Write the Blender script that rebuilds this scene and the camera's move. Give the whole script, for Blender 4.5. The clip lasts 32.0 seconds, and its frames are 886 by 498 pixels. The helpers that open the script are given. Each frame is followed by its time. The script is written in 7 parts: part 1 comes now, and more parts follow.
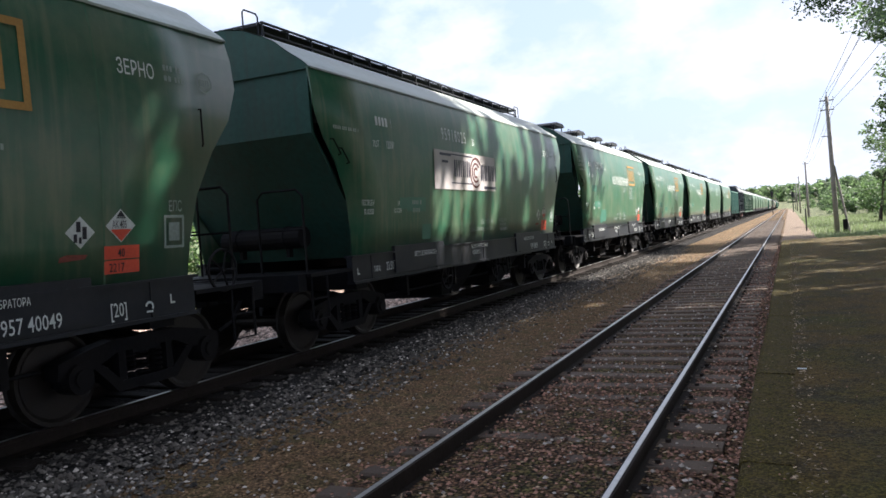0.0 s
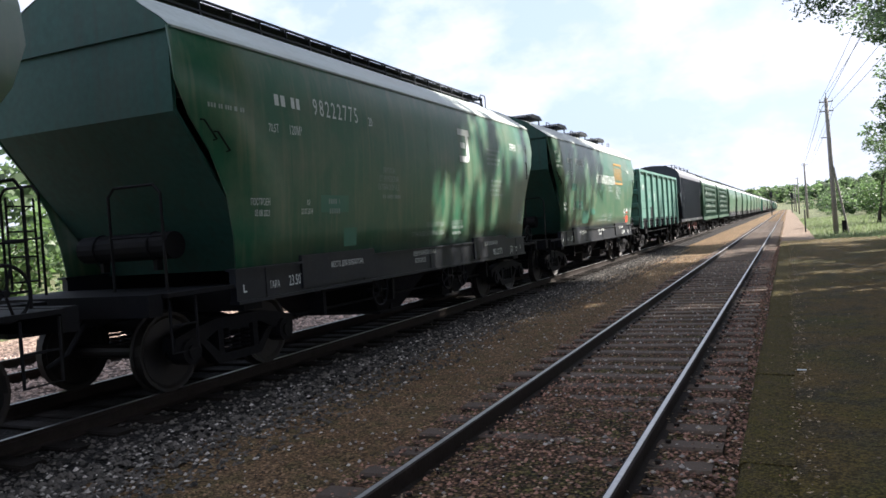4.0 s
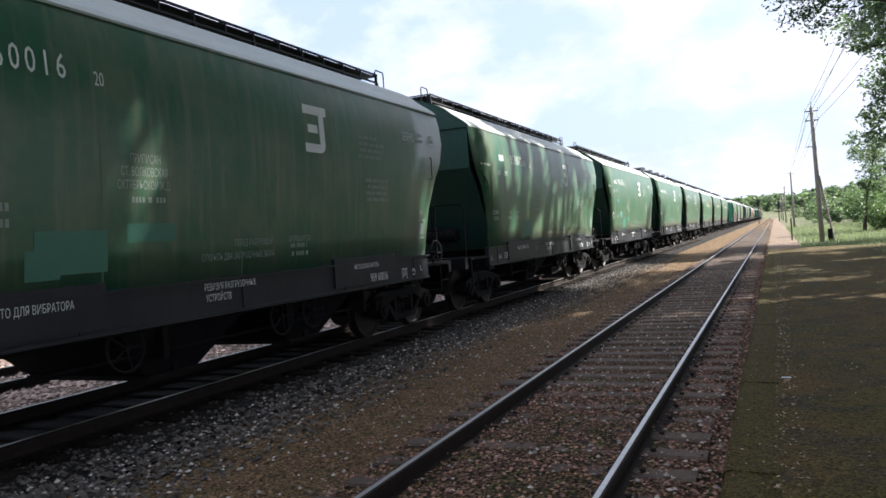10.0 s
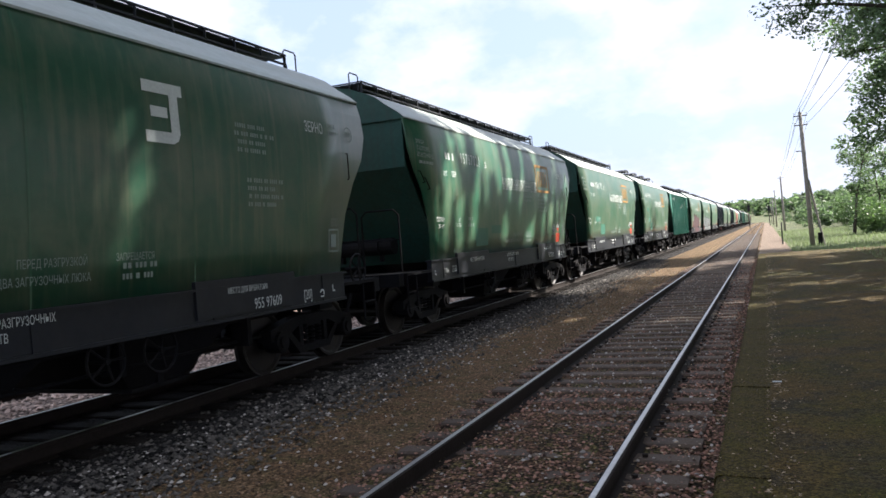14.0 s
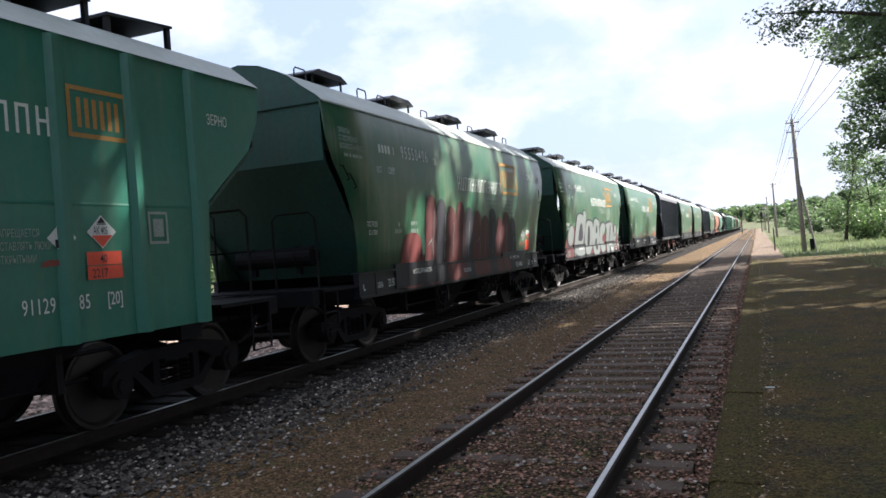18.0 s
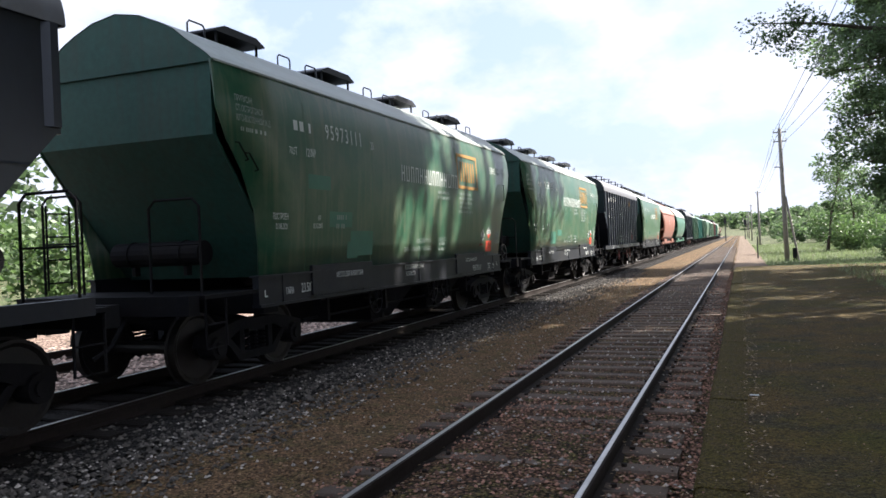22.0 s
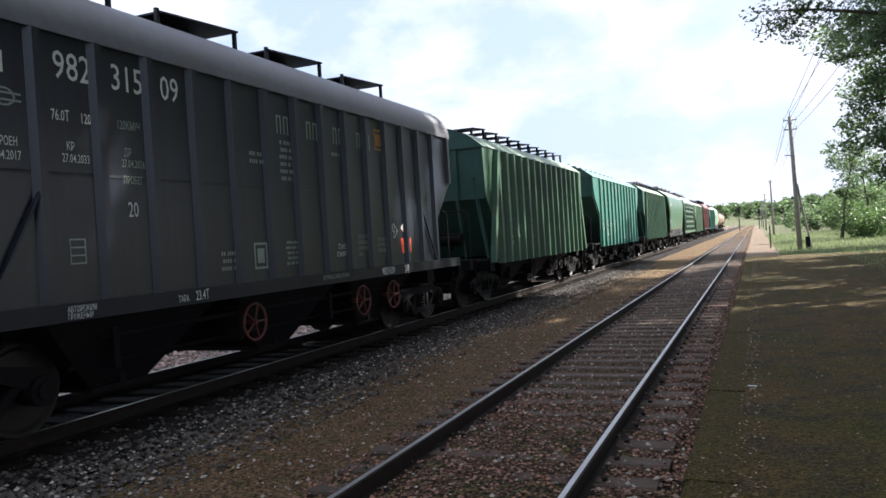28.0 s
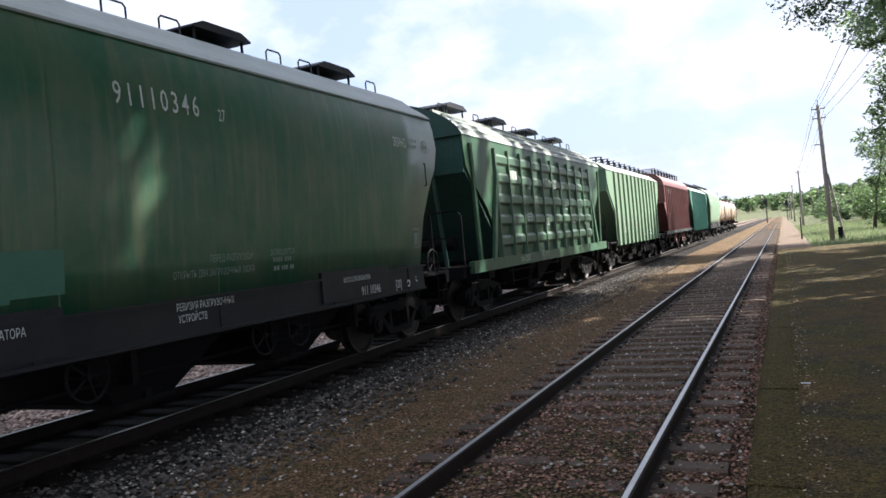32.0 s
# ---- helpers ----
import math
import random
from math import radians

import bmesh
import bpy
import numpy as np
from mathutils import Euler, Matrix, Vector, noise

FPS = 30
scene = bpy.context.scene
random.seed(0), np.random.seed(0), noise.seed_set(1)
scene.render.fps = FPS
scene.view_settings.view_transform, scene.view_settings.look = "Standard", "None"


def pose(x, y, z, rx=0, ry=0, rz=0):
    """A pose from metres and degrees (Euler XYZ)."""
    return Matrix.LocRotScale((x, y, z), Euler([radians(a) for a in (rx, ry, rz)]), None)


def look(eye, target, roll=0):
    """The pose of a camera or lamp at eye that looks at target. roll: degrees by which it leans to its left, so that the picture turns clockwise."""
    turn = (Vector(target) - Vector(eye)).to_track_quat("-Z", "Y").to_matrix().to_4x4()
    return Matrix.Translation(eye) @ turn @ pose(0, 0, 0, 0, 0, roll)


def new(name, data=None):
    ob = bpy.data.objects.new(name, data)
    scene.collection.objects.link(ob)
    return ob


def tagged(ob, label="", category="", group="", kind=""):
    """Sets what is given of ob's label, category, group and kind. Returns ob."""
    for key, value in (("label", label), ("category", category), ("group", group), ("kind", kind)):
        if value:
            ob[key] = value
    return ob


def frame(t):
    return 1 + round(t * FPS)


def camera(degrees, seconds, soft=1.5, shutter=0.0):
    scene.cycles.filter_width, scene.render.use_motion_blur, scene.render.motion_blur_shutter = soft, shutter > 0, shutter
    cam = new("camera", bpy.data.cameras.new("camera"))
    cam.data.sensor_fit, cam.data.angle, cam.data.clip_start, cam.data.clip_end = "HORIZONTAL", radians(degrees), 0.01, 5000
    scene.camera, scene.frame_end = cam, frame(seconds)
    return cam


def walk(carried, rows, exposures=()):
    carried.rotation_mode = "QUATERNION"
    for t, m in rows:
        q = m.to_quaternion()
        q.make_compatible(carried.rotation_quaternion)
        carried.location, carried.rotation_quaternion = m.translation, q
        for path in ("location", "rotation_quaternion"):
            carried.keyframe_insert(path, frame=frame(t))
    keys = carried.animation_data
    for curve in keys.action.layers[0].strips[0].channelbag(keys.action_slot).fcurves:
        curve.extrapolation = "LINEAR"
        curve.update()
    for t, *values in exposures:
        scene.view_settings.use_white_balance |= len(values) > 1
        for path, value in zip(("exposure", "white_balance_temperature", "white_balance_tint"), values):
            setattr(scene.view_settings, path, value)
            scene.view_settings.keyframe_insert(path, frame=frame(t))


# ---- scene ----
cam = camera(60.0, 32.0, 1.6)
# seconds, x, y, z, yaw, pitch, roll
PATH = [
    (0, 1.896, -0.005, 1.708, 24.28, -1.44, 4.07), (0.5, 1.895, 0.005, 1.702, 24.29, -1.48, 4.06),
    (1, 1.889, -0.003, 1.706, 24.29, -1.49, 4.02), (1.5, 1.896, -0.016, 1.711, 24.32, -1.37, 4.11),
    (2, 1.896, -0.001, 1.709, 24.44, -1.42, 4.02), (2.5, 1.895, -0.028, 1.713, 24.39, -1.44, 4.02),
    (3, 1.888, -0.015, 1.708, 24.33, -1.43, 4.00), (3.5, 1.881, -0.015, 1.712, 24.27, -1.52, 3.94),
    (5.5, 1.900, -0.009, 1.712, 23.99, -0.84, 3.91), (6, 1.902, -0.015, 1.713, 23.92, -0.77, 3.94),
    (6.5, 1.901, -0.005, 1.706, 23.87, -0.82, 3.86), (7, 1.902, -0.004, 1.713, 23.78, -0.87, 3.92),
    (7.5, 1.906, -0.001, 1.714, 23.70, -0.87, 3.93), (8, 1.904, 0.003, 1.713, 23.66, -0.93, 3.82),
    (8.5, 1.908, 0.000, 1.707, 23.58, -0.79, 3.83), (9, 1.909, 0.000, 1.710, 23.51, -0.81, 3.80),
    (9.5, 1.910, -0.003, 1.710, 23.46, -0.80, 3.84), (10, 1.916, 0.006, 1.708, 23.41, -0.85, 3.96),
    (10.5, 1.916, 0.005, 1.707, 23.33, -0.90, 4.11), (11, 1.917, 0.015, 1.703, 23.28, -0.92, 4.25),
    (11.5, 1.917, 0.001, 1.714, 23.21, -0.96, 4.22), (12, 1.917, -0.003, 1.713, 23.12, -0.96, 4.24),
    (12.5, 1.922, -0.018, 1.718, 23.03, -0.95, 4.42), (13, 1.922, -0.014, 1.716, 22.98, -0.90, 4.37),
    (13.5, 1.934, 0.014, 1.713, 22.93, -0.52, 4.48), (14, 1.933, 0.005, 1.714, 22.84, -0.38, 4.44),
    (14.5, 1.921, -0.006, 1.719, 22.76, -0.29, 4.32), (16.5, 1.941, -0.011, 1.718, 22.56, -0.04, 4.38),
    (17, 1.937, -0.014, 1.718, 22.48, 0.02, 4.34), (17.5, 1.934, -0.015, 1.718, 22.41, 0.00, 4.30),
    (18, 1.923, -0.006, 1.717, 22.34, -0.06, 4.22), (18.5, 1.924, 0.009, 1.714, 22.28, -0.06, 4.36),
    (19, 1.922, 0.017, 1.710, 22.22, -0.12, 4.32), (19.5, 1.922, 0.019, 1.705, 22.18, -0.16, 4.29),
    (20, 1.919, 0.013, 1.709, 22.10, -0.25, 4.23), (20.5, 1.913, 0.014, 1.716, 22.05, -0.22, 4.33),
    (21, 1.841, -0.003, 1.708, 22.18, -0.12, 4.90), (21.5, 1.830, -0.039, 1.722, 24.18, 0.03, 4.77),
    (22, 1.857, -0.007, 1.729, 21.22, -0.34, 2.32), (22.5, 1.898, 0.027, 1.724, 20.55, -0.55, 2.75),
    (23, 1.960, 0.012, 1.734, 20.18, -0.56, 3.77), (23.5, 2.040, 0.047, 1.729, 20.16, -0.62, 4.08),
    (24, 2.063, 0.054, 1.724, 20.69, -0.63, 3.90), (24.5, 2.048, 0.049, 1.728, 20.67, -0.66, 3.61),
    (25, 2.044, 0.050, 1.724, 20.69, -0.69, 3.54), (25.5, 2.042, 0.029, 1.737, 20.69, -0.67, 3.46),
    (27.5, 2.050, 0.058, 1.726, 21.79, -0.65, 3.46), (28, 2.051, 0.063, 1.724, 22.19, -0.58, 3.53),
    (28.5, 2.054, 0.037, 1.735, 22.35, -0.44, 3.60), (29, 2.043, -0.005, 1.744, 22.61, -0.49, 3.49),
    (29.5, 2.058, 0.046, 1.728, 22.94, -0.41, 3.77), (30, 2.060, 0.029, 1.735, 23.53, -0.40, 4.23),
    (30.5, 2.072, 0.019, 1.741, 23.88, -0.43, 4.43), (31, 2.031, 0.079, 1.726, 24.17, -0.38, 4.54),
    (31.5, 1.918, 0.127, 1.741, 24.03, -0.25, 5.00), (32, 1.857, 0.175, 1.739, 23.96, -0.33, 5.23),
]
walk(cam, [(t, pose(x, y, z, 90 + pitch, roll, yaw)) for t, x, y, z, yaw, pitch, roll in PATH],
     exposures=[(0, 1.82, 5850, 15), (14.5, 1.82, 5850, 15), (16.5, 1.64, 5850, 15), (17.1, 1.62, 5850, 15), (18, 1.80, 5850, 15), (32, 1.82, 5850, 15)])

# ---- world, sun, exposure ----
SUN_AZ, SUN_EL = 45.0, 38.0
world = bpy.data.worlds.new("sky")
scene.world = world
world.use_nodes = True
wn, wl = world.node_tree.nodes, world.node_tree.links
wn.clear()
w_out = wn.new("ShaderNodeOutputWorld")
w_bg = wn.new("ShaderNodeBackground")
w_bg.inputs["Strength"].default_value = 0.05
w_sky = wn.new("ShaderNodeTexSky")
w_sky.sky_type, w_sky.sun_disc = "NISHITA", False
w_sky.sun_elevation, w_sky.sun_rotation = radians(SUN_EL), radians(SUN_AZ)
w_sky.dust_density, w_sky.air_density = 3.5, 1.0
w_co = wn.new("ShaderNodeTexCoord")
w_sep = wn.new("ShaderNodeSeparateXYZ")
w_add = wn.new("ShaderNodeMath")
w_add.operation, w_add.inputs[1].default_value = "ADD", 0.55
w_div = wn.new("ShaderNodeVectorMath")
w_div.operation = "DIVIDE"
w_comb = wn.new("ShaderNodeCombineXYZ")
w_noise = wn.new("ShaderNodeTexNoise")
w_noise.inputs["Scale"].default_value, w_noise.inputs["Detail"].default_value = 3.6, 9.0
w_noise.inputs["Roughness"].default_value = 0.56
w_ramp = wn.new("ShaderNodeValToRGB")
w_ramp.color_ramp.elements[0].position, w_ramp.color_ramp.elements[1].position = 0.42, 0.55
w_haze = wn.new("ShaderNodeMixRGB")
w_haze.inputs[0].default_value, w_haze.inputs[2].default_value = 0.72, (4.9, 5.7, 6.8, 1)
w_mix = wn.new("ShaderNodeMixRGB")
w_puff = wn.new("ShaderNodeTexNoise")
w_puff.inputs["Scale"].default_value, w_puff.inputs["Detail"].default_value = 7.0, 7.0
w_puff.inputs["Roughness"].default_value = 0.6
w_cloud = wn.new("ShaderNodeValToRGB")
w_cloud.color_ramp.elements[0].position, w_cloud.color_ramp.elements[1].position = 0.36, 0.62
w_cloud.color_ramp.elements[0].color, w_cloud.color_ramp.elements[1].color = (5.5, 5.7, 6.2, 1), (6.75, 6.85, 7.1, 1)
wl.new(w_div.outputs[0], w_puff.inputs["Vector"])
wl.new(w_puff.outputs["Fac"], w_cloud.inputs[0])
wl.new(w_cloud.outputs[0], w_mix.inputs[2])
wl.new(w_co.outputs["Generated"], w_sep.inputs[0])
wl.new(w_sep.outputs["Z"], w_add.inputs[0])
for i in range(3):
    wl.new(w_add.outputs[0], w_comb.inputs[i])
wl.new(w_co.outputs["Generated"], w_div.inputs[0])
wl.new(w_comb.outputs[0], w_div.inputs[1])
wl.new(w_div.outputs[0], w_noise.inputs["Vector"])
wl.new(w_noise.outputs["Fac"], w_ramp.inputs[0])
wl.new(w_ramp.outputs[0], w_mix.inputs[0])
wl.new(w_sky.outputs[0], w_haze.inputs[1])
wl.new(w_haze.outputs[0], w_mix.inputs[1])
wl.new(w_mix.outputs[0], w_bg.inputs["Color"])
wl.new(w_bg.outputs[0], w_out.inputs["Surface"])

sun = new("sun", bpy.data.lights.new("sun", "SUN"))
sun.data.energy, sun.data.angle, sun.data.color = 5.0, radians(0.6), (1.0, 0.91, 0.74)
SUN_DIR = Vector((math.sin(radians(SUN_AZ)) * math.cos(radians(SUN_EL)), math.cos(radians(SUN_AZ)) * math.cos(radians(SUN_EL)), math.sin(radians(SUN_EL))))
sun.matrix_world = look(SUN_DIR * 60, (0, 0, 0))

# ---- materials ----


def mat(name, color, rough=0.6, metal=0.0, var=0.25, scale=6.0, fine=60.0, bump=0.15, streak=0.0, dirt=None, dirt_amt=0.0, rand=0.0, spec=0.5, dirt_scale=1.2, low=0.42, high=0.68, dust=0.0, coat=0.0):
    """A painted or natural surface: base colour, two scales of variation, optional vertical streaks and dirt, fine relief."""
    m = bpy.data.materials.new(name)
    m.use_nodes = True
    n, l = m.node_tree.nodes, m.node_tree.links
    b = n["Principled BSDF"]
    b.inputs["Roughness"].default_value, b.inputs["Metallic"].default_value = rough, metal
    b.inputs["Specular IOR Level"].default_value = spec
    if dust:
        # a film of fine dust on the paint
        b.inputs["Sheen Weight"].default_value, b.inputs["Sheen Roughness"].default_value = dust, 0.45
        b.inputs["Sheen Tint"].default_value = (0.95, 0.92, 0.84, 1)
    if coat:
        # worn enamel
        b.inputs["Coat Weight"].default_value, b.inputs["Coat Roughness"].default_value = coat, 0.30
    co = n.new("ShaderNodeTexCoord")
    n1, n2 = n.new("ShaderNodeTexNoise"), n.new("ShaderNodeTexNoise")
    n1.inputs["Scale"].default_value, n1.inputs["Detail"].default_value = scale, 5
    n2.inputs["Scale"].default_value, n2.inputs["Detail"].default_value = fine, 3
    l.new(co.outputs["Object"], n1.inputs["Vector"])
    l.new(co.outputs["Object"], n2.inputs["Vector"])
    mixn = n.new("ShaderNodeMath")
    mixn.operation = "ADD"
    l.new(n1.outputs["Fac"], mixn.inputs[0])
    l.new(n2.outputs["Fac"], mixn.inputs[1])
    mr = n.new("ShaderNodeMapRange")
    mr.inputs["From Min"].default_value, mr.inputs["From Max"].default_value = 0.6, 1.4
    mr.inputs["To Min"].default_value, mr.inputs["To Max"].default_value = 1 - var, 1 + var
    l.new(mixn.outputs[0], mr.inputs["Value"])
    hsv = n.new("ShaderNodeHueSaturation")
    hsv.inputs["Color"].default_value = (*color, 1)
    last = mr.outputs[0]
    if rand:
        info = n.new("ShaderNodeObjectInfo")
        r2 = n.new("ShaderNodeMapRange")
        r2.inputs["To Min"].default_value, r2.inputs["To Max"].default_value = 1 - rand, 1 + rand
        l.new(info.outputs["Random"], r2.inputs["Value"])
        mul = n.new("ShaderNodeMath")
        mul.operation = "MULTIPLY"
        l.new(last, mul.inputs[0])
        l.new(r2.outputs[0], mul.inputs[1])
        last = mul.outputs[0]
    l.new(last, hsv.inputs["Value"])
    col = hsv.outputs[0]
    if streak:
        mp = n.new("ShaderNodeMapping")
        mp.inputs["Scale"].default_value = (5, 5, 0.35)
        n3 = n.new("ShaderNodeTexNoise")
        n3.inputs["Scale"].default_value, n3.inputs["Detail"].default_value = 1.6, 6
        l.new(co.outputs["Object"], mp.inputs[0])
        l.new(mp.outputs[0], n3.inputs["Vector"])
        rs = n.new("ShaderNodeMapRange")
        rs.inputs["From Min"].default_value, rs.inputs["From Max"].default_value = 0.5, 0.72
        rs.inputs["To Max"].default_value = streak
        l.new(n3.outputs["Fac"], rs.inputs["Value"])
        mx = n.new("ShaderNodeMixRGB")
        mx.inputs[2].default_value = (*(dirt or (0.2, 0.17, 0.13)), 1)
        l.new(rs.outputs[0], mx.inputs[0])
        l.new(col, mx.inputs[1])
        col = mx.outputs[0]
    if dirt and dirt_amt:
        n4 = n.new("ShaderNodeTexNoise")
        n4.inputs["Scale"].default_value, n4.inputs["Detail"].default_value = dirt_scale, 8
        n4.inputs["Roughness"].default_value = 0.62
        l.new(co.outputs["Object"], n4.inputs["Vector"])
        rd = n.new("ShaderNodeMapRange")
        rd.inputs["From Min"].default_value, rd.inputs["From Max"].default_value = low, high
        rd.inputs["To Max"].default_value = dirt_amt
        l.new(n4.outputs["Fac"], rd.inputs["Value"])
        mx = n.new("ShaderNodeMixRGB")
        mx.inputs[2].default_value = (*dirt, 1)
        l.new(rd.outputs[0], mx.inputs[0])
        l.new(col, mx.inputs[1])
        col = mx.outputs[0]
    l.new(col, b.inputs["Base Color"])
    if bump:
        bp = n.new("ShaderNodeBump")
        bp.inputs["Strength"].default_value, bp.inputs["Distance"].default_value = bump, 0.02
        l.new(mixn.outputs[0], bp.inputs["Height"])
        l.new(bp.outputs[0], b.inputs["Normal"])
    return m


DUST = (0.24, 0.205, 0.135)
M_GREEN = mat("green_paint", (0.015, 0.092, 0.046), 0.34, spec=0.5, dust=0.04, var=0.14, scale=0.8, fine=9, bump=0.05, streak=0.3, dirt=DUST, dirt_amt=0.27, rand=0.16, coat=0.18)
M_TEAL = mat("teal_paint", (0.014, 0.140, 0.096), 0.42, dust=0.04, var=0.14, scale=0.8, fine=9, bump=0.05, streak=0.12, dirt=DUST, dirt_amt=0.06, rand=0.06, coat=0.12, spec=0.4)
M_BOTTLE = mat("bottle_green_paint", (0.011, 0.058, 0.034), 0.45, spec=0.4, var=0.14, scale=0.8, fine=9, bump=0.05, streak=0.2, dirt=DUST, dirt_amt=0.15, coat=0.1)
M_GONDOLA = mat("sea_green_paint", (0.066, 0.195, 0.155), 0.5, dust=0.05, var=0.18, scale=1.2, fine=9, bump=0.08, streak=0.25, dirt=(0.12, 0.12, 0.09), dirt_amt=0.3, coat=0.3)
M_OLIVE = mat("olive_green_paint", (0.030, 0.094, 0.052), 0.42, dust=0.04, var=0.16, scale=0.8, fine=9, bump=0.05, streak=0.18, dirt=DUST, dirt_amt=0.14, rand=0.1, coat=0.12, spec=0.4)
M_DARK = mat("dark_brown_paint", (0.008, 0.012, 0.023), 0.34, spec=0.4, dust=0.0, var=0.2, scale=0.8, fine=9, bump=0.05, streak=0.15, dirt=(0.05, 0.046, 0.05), dirt_amt=0.12, coat=0.2)
M_DARKROOF = mat("grey_roof_paint", (0.10, 0.105, 0.12), 0.5, var=0.2, scale=0.8, fine=9, bump=0.05, streak=0.2, dirt=(0.1, 0.08, 0.07), dirt_amt=0.5)
M_RED = mat("red_oxide_paint", (0.27, 0.078, 0.042), 0.55, dirt_scale=2.2, low=0.40, high=0.56, dust=0.05, var=0.25, scale=0.8, fine=9, bump=0.05, streak=0.55, dirt=(0.14, 0.065, 0.045), dirt_amt=0.55)
M_MAROON = mat("maroon_paint", (0.16, 0.05, 0.048), 0.5, var=0.2, scale=0.8, fine=9, bump=0.05, streak=0.3, dirt=(0.12, 0.08, 0.07), dirt_amt=0.3)
M_DUSTYTEAL = mat("dusty_teal_paint", (0.024, 0.150, 0.118), 0.45, var=0.14, scale=0.8, fine=9, bump=0.05, streak=0.15, dirt=DUST, dirt_amt=0.1, dust=0.04, coat=0.15, spec=0.4)
M_DUSTYGREEN = mat("sun_bleached_green_paint", (0.022, 0.125, 0.080), 0.5, dust=0.04, var=0.14, scale=0.8, fine=9, bump=0.05, streak=0.15, dirt=DUST, dirt_amt=0.1, coat=0.15, spec=0.4)
M_PALE = mat("pale_green_paint", (0.16, 0.26, 0.17), 0.5, var=0.14, scale=0.8, fine=9, bump=0.05, streak=0.25, dirt=DUST, dirt_amt=0.2)
M_ROOF = mat("pale_dusty_roof_paint", (0.28, 0.32, 0.295), 0.5, var=0.18, scale=0.9, fine=9, bump=0.05, streak=0.0, dirt=(0.30, 0.29, 0.24), dirt_amt=0.5, rand=0.1)
M_SILL = mat("dark_frame_paint", (0.009, 0.011, 0.017), 0.5, dust=0.0, var=0.25, scale=1.5, fine=14, bump=0.08, dirt=(0.042, 0.037, 0.033), dirt_amt=0.3, spec=0.3)
M_UNDER = mat("grimy_black_steel", (0.008, 0.008, 0.010), 0.7, metal=0.0, var=0.3, scale=3, fine=20, bump=0.2, dirt=(0.024, 0.019, 0.015), dirt_amt=0.35, spec=0.12)
# one dull paint for green wagons' ends, with the end walls' shade put in
M_END = mat("shaded_end_green_paint", (0.028, 0.082, 0.066), 0.6, var=0.25, scale=1.2, fine=12, bump=0.05, streak=0.3, dirt=(0.05, 0.042, 0.034), dirt_amt=0.3, spec=0.3)
M_WHEEL = mat("rolled_wheel_steel", (0.012, 0.011, 0.011), 0.55, metal=0.3, var=0.3, scale=4, fine=30, bump=0.1, dirt=(0.035, 0.022, 0.014), dirt_amt=0.6)
M_WHITE = mat("white_stencil_paint", (0.60, 0.63, 0.61), 0.6, var=0.15, scale=3, fine=30, bump=0.0)
M_FADED = mat("faded_stencil_paint", (0.25, 0.30, 0.27), 0.6, var=0.3, scale=3, fine=30, bump=0.0)
M_ORANGE = mat("orange_emblem_paint", (0.36, 0.19, 0.04), 0.55, var=0.2, scale=3, fine=30, bump=0.0)
M_PLACARD = mat("orange_red_placard", (0.62, 0.07, 0.03), 0.5, var=0.15, scale=8, fine=40, bump=0.0)
M_RUSTRED = mat("torn_red_sticker", (0.20, 0.045, 0.03), 0.6, var=0.4, scale=14, fine=60, bump=0.0)
M_REDW = mat("red_handwheel_paint", (0.115, 0.026, 0.022), 0.5, var=0.25, scale=8, bump=0.05)
M_PATCH = mat("fresh_touch_up_paint", (0.050, 0.165, 0.115), 0.45, var=0.12, scale=4, fine=30, bump=0.0)
M_PLATE = mat("pale_vinyl_plate", (0.50, 0.46, 0.45), 0.5, var=0.12, scale=2, bump=0.0, dirt=(0.3, 0.2, 0.15), dirt_amt=0.3)
M_NAVY = mat("navy_print", (0.03, 0.03, 0.06), 0.5, var=0.1, bump=0.0)
M_GRAF_GREY = mat("grey_spray_paint", (0.15, 0.17, 0.165), 0.6, var=0.2, scale=2, bump=0.0)
M_GRAF_RED = mat("dark_red_spray_paint", (0.080, 0.014, 0.014), 0.6, var=0.3, scale=2, bump=0.0)
M_GRAF_PINK = mat("bright_red_spray_paint", (0.11, 0.018, 0.016), 0.6, var=0.3, scale=2, bump=0.0)
M_GRAF_BLACK = mat("black_spray_paint", (0.012, 0.012, 0.02), 0.6, var=0.2, bump=0.0)
M_CREAM = mat("cream_tank_paint", (0.62, 0.52, 0.40), 0.4, var=0.15, scale=0.8, bump=0.03, streak=0.4, dirt=(0.25, 0.13, 0.06), dirt_amt=0.3)
M_RAIL = mat("brown_rail_steel", (0.022, 0.016, 0.013), 0.75, metal=0.0, var=0.3, scale=5, fine=40, bump=0.2, spec=0.15)
M_RAILTOP = mat("polished_rail_head", (0.36, 0.35, 0.34), 0.38, metal=1.0, var=0.25, scale=1.5, fine=20, bump=0.02)
M_SLEEPER = mat("weathered_sleeper", (0.085, 0.060, 0.044), 0.9, var=0.35, scale=5, fine=50, bump=0.6, rand=0.25, dirt=(0.12, 0.082, 0.052), dirt_amt=0.6)
M_POLE = mat("weathered_wood_pole", (0.25, 0.225, 0.20), 0.9, var=0.3, scale=6, fine=50, bump=0.5)
M_WIRE = mat("dull_wire", (0.08, 0.08, 0.085), 0.6, metal=0.5, var=0.1, bump=0.0)
M_INSUL = mat("white_porcelain", (0.7, 0.7, 0.68), 0.3, var=0.05, bump=0.0)
M_SIGNAL = mat("black_signal_enamel", (0.02, 0.02, 0.022), 0.5, var=0.2, bump=0.05)
M_BARK = mat("tree_bark", (0.065, 0.050, 0.038), 0.95, var=0.4, scale=6, fine=40, bump=0.9)


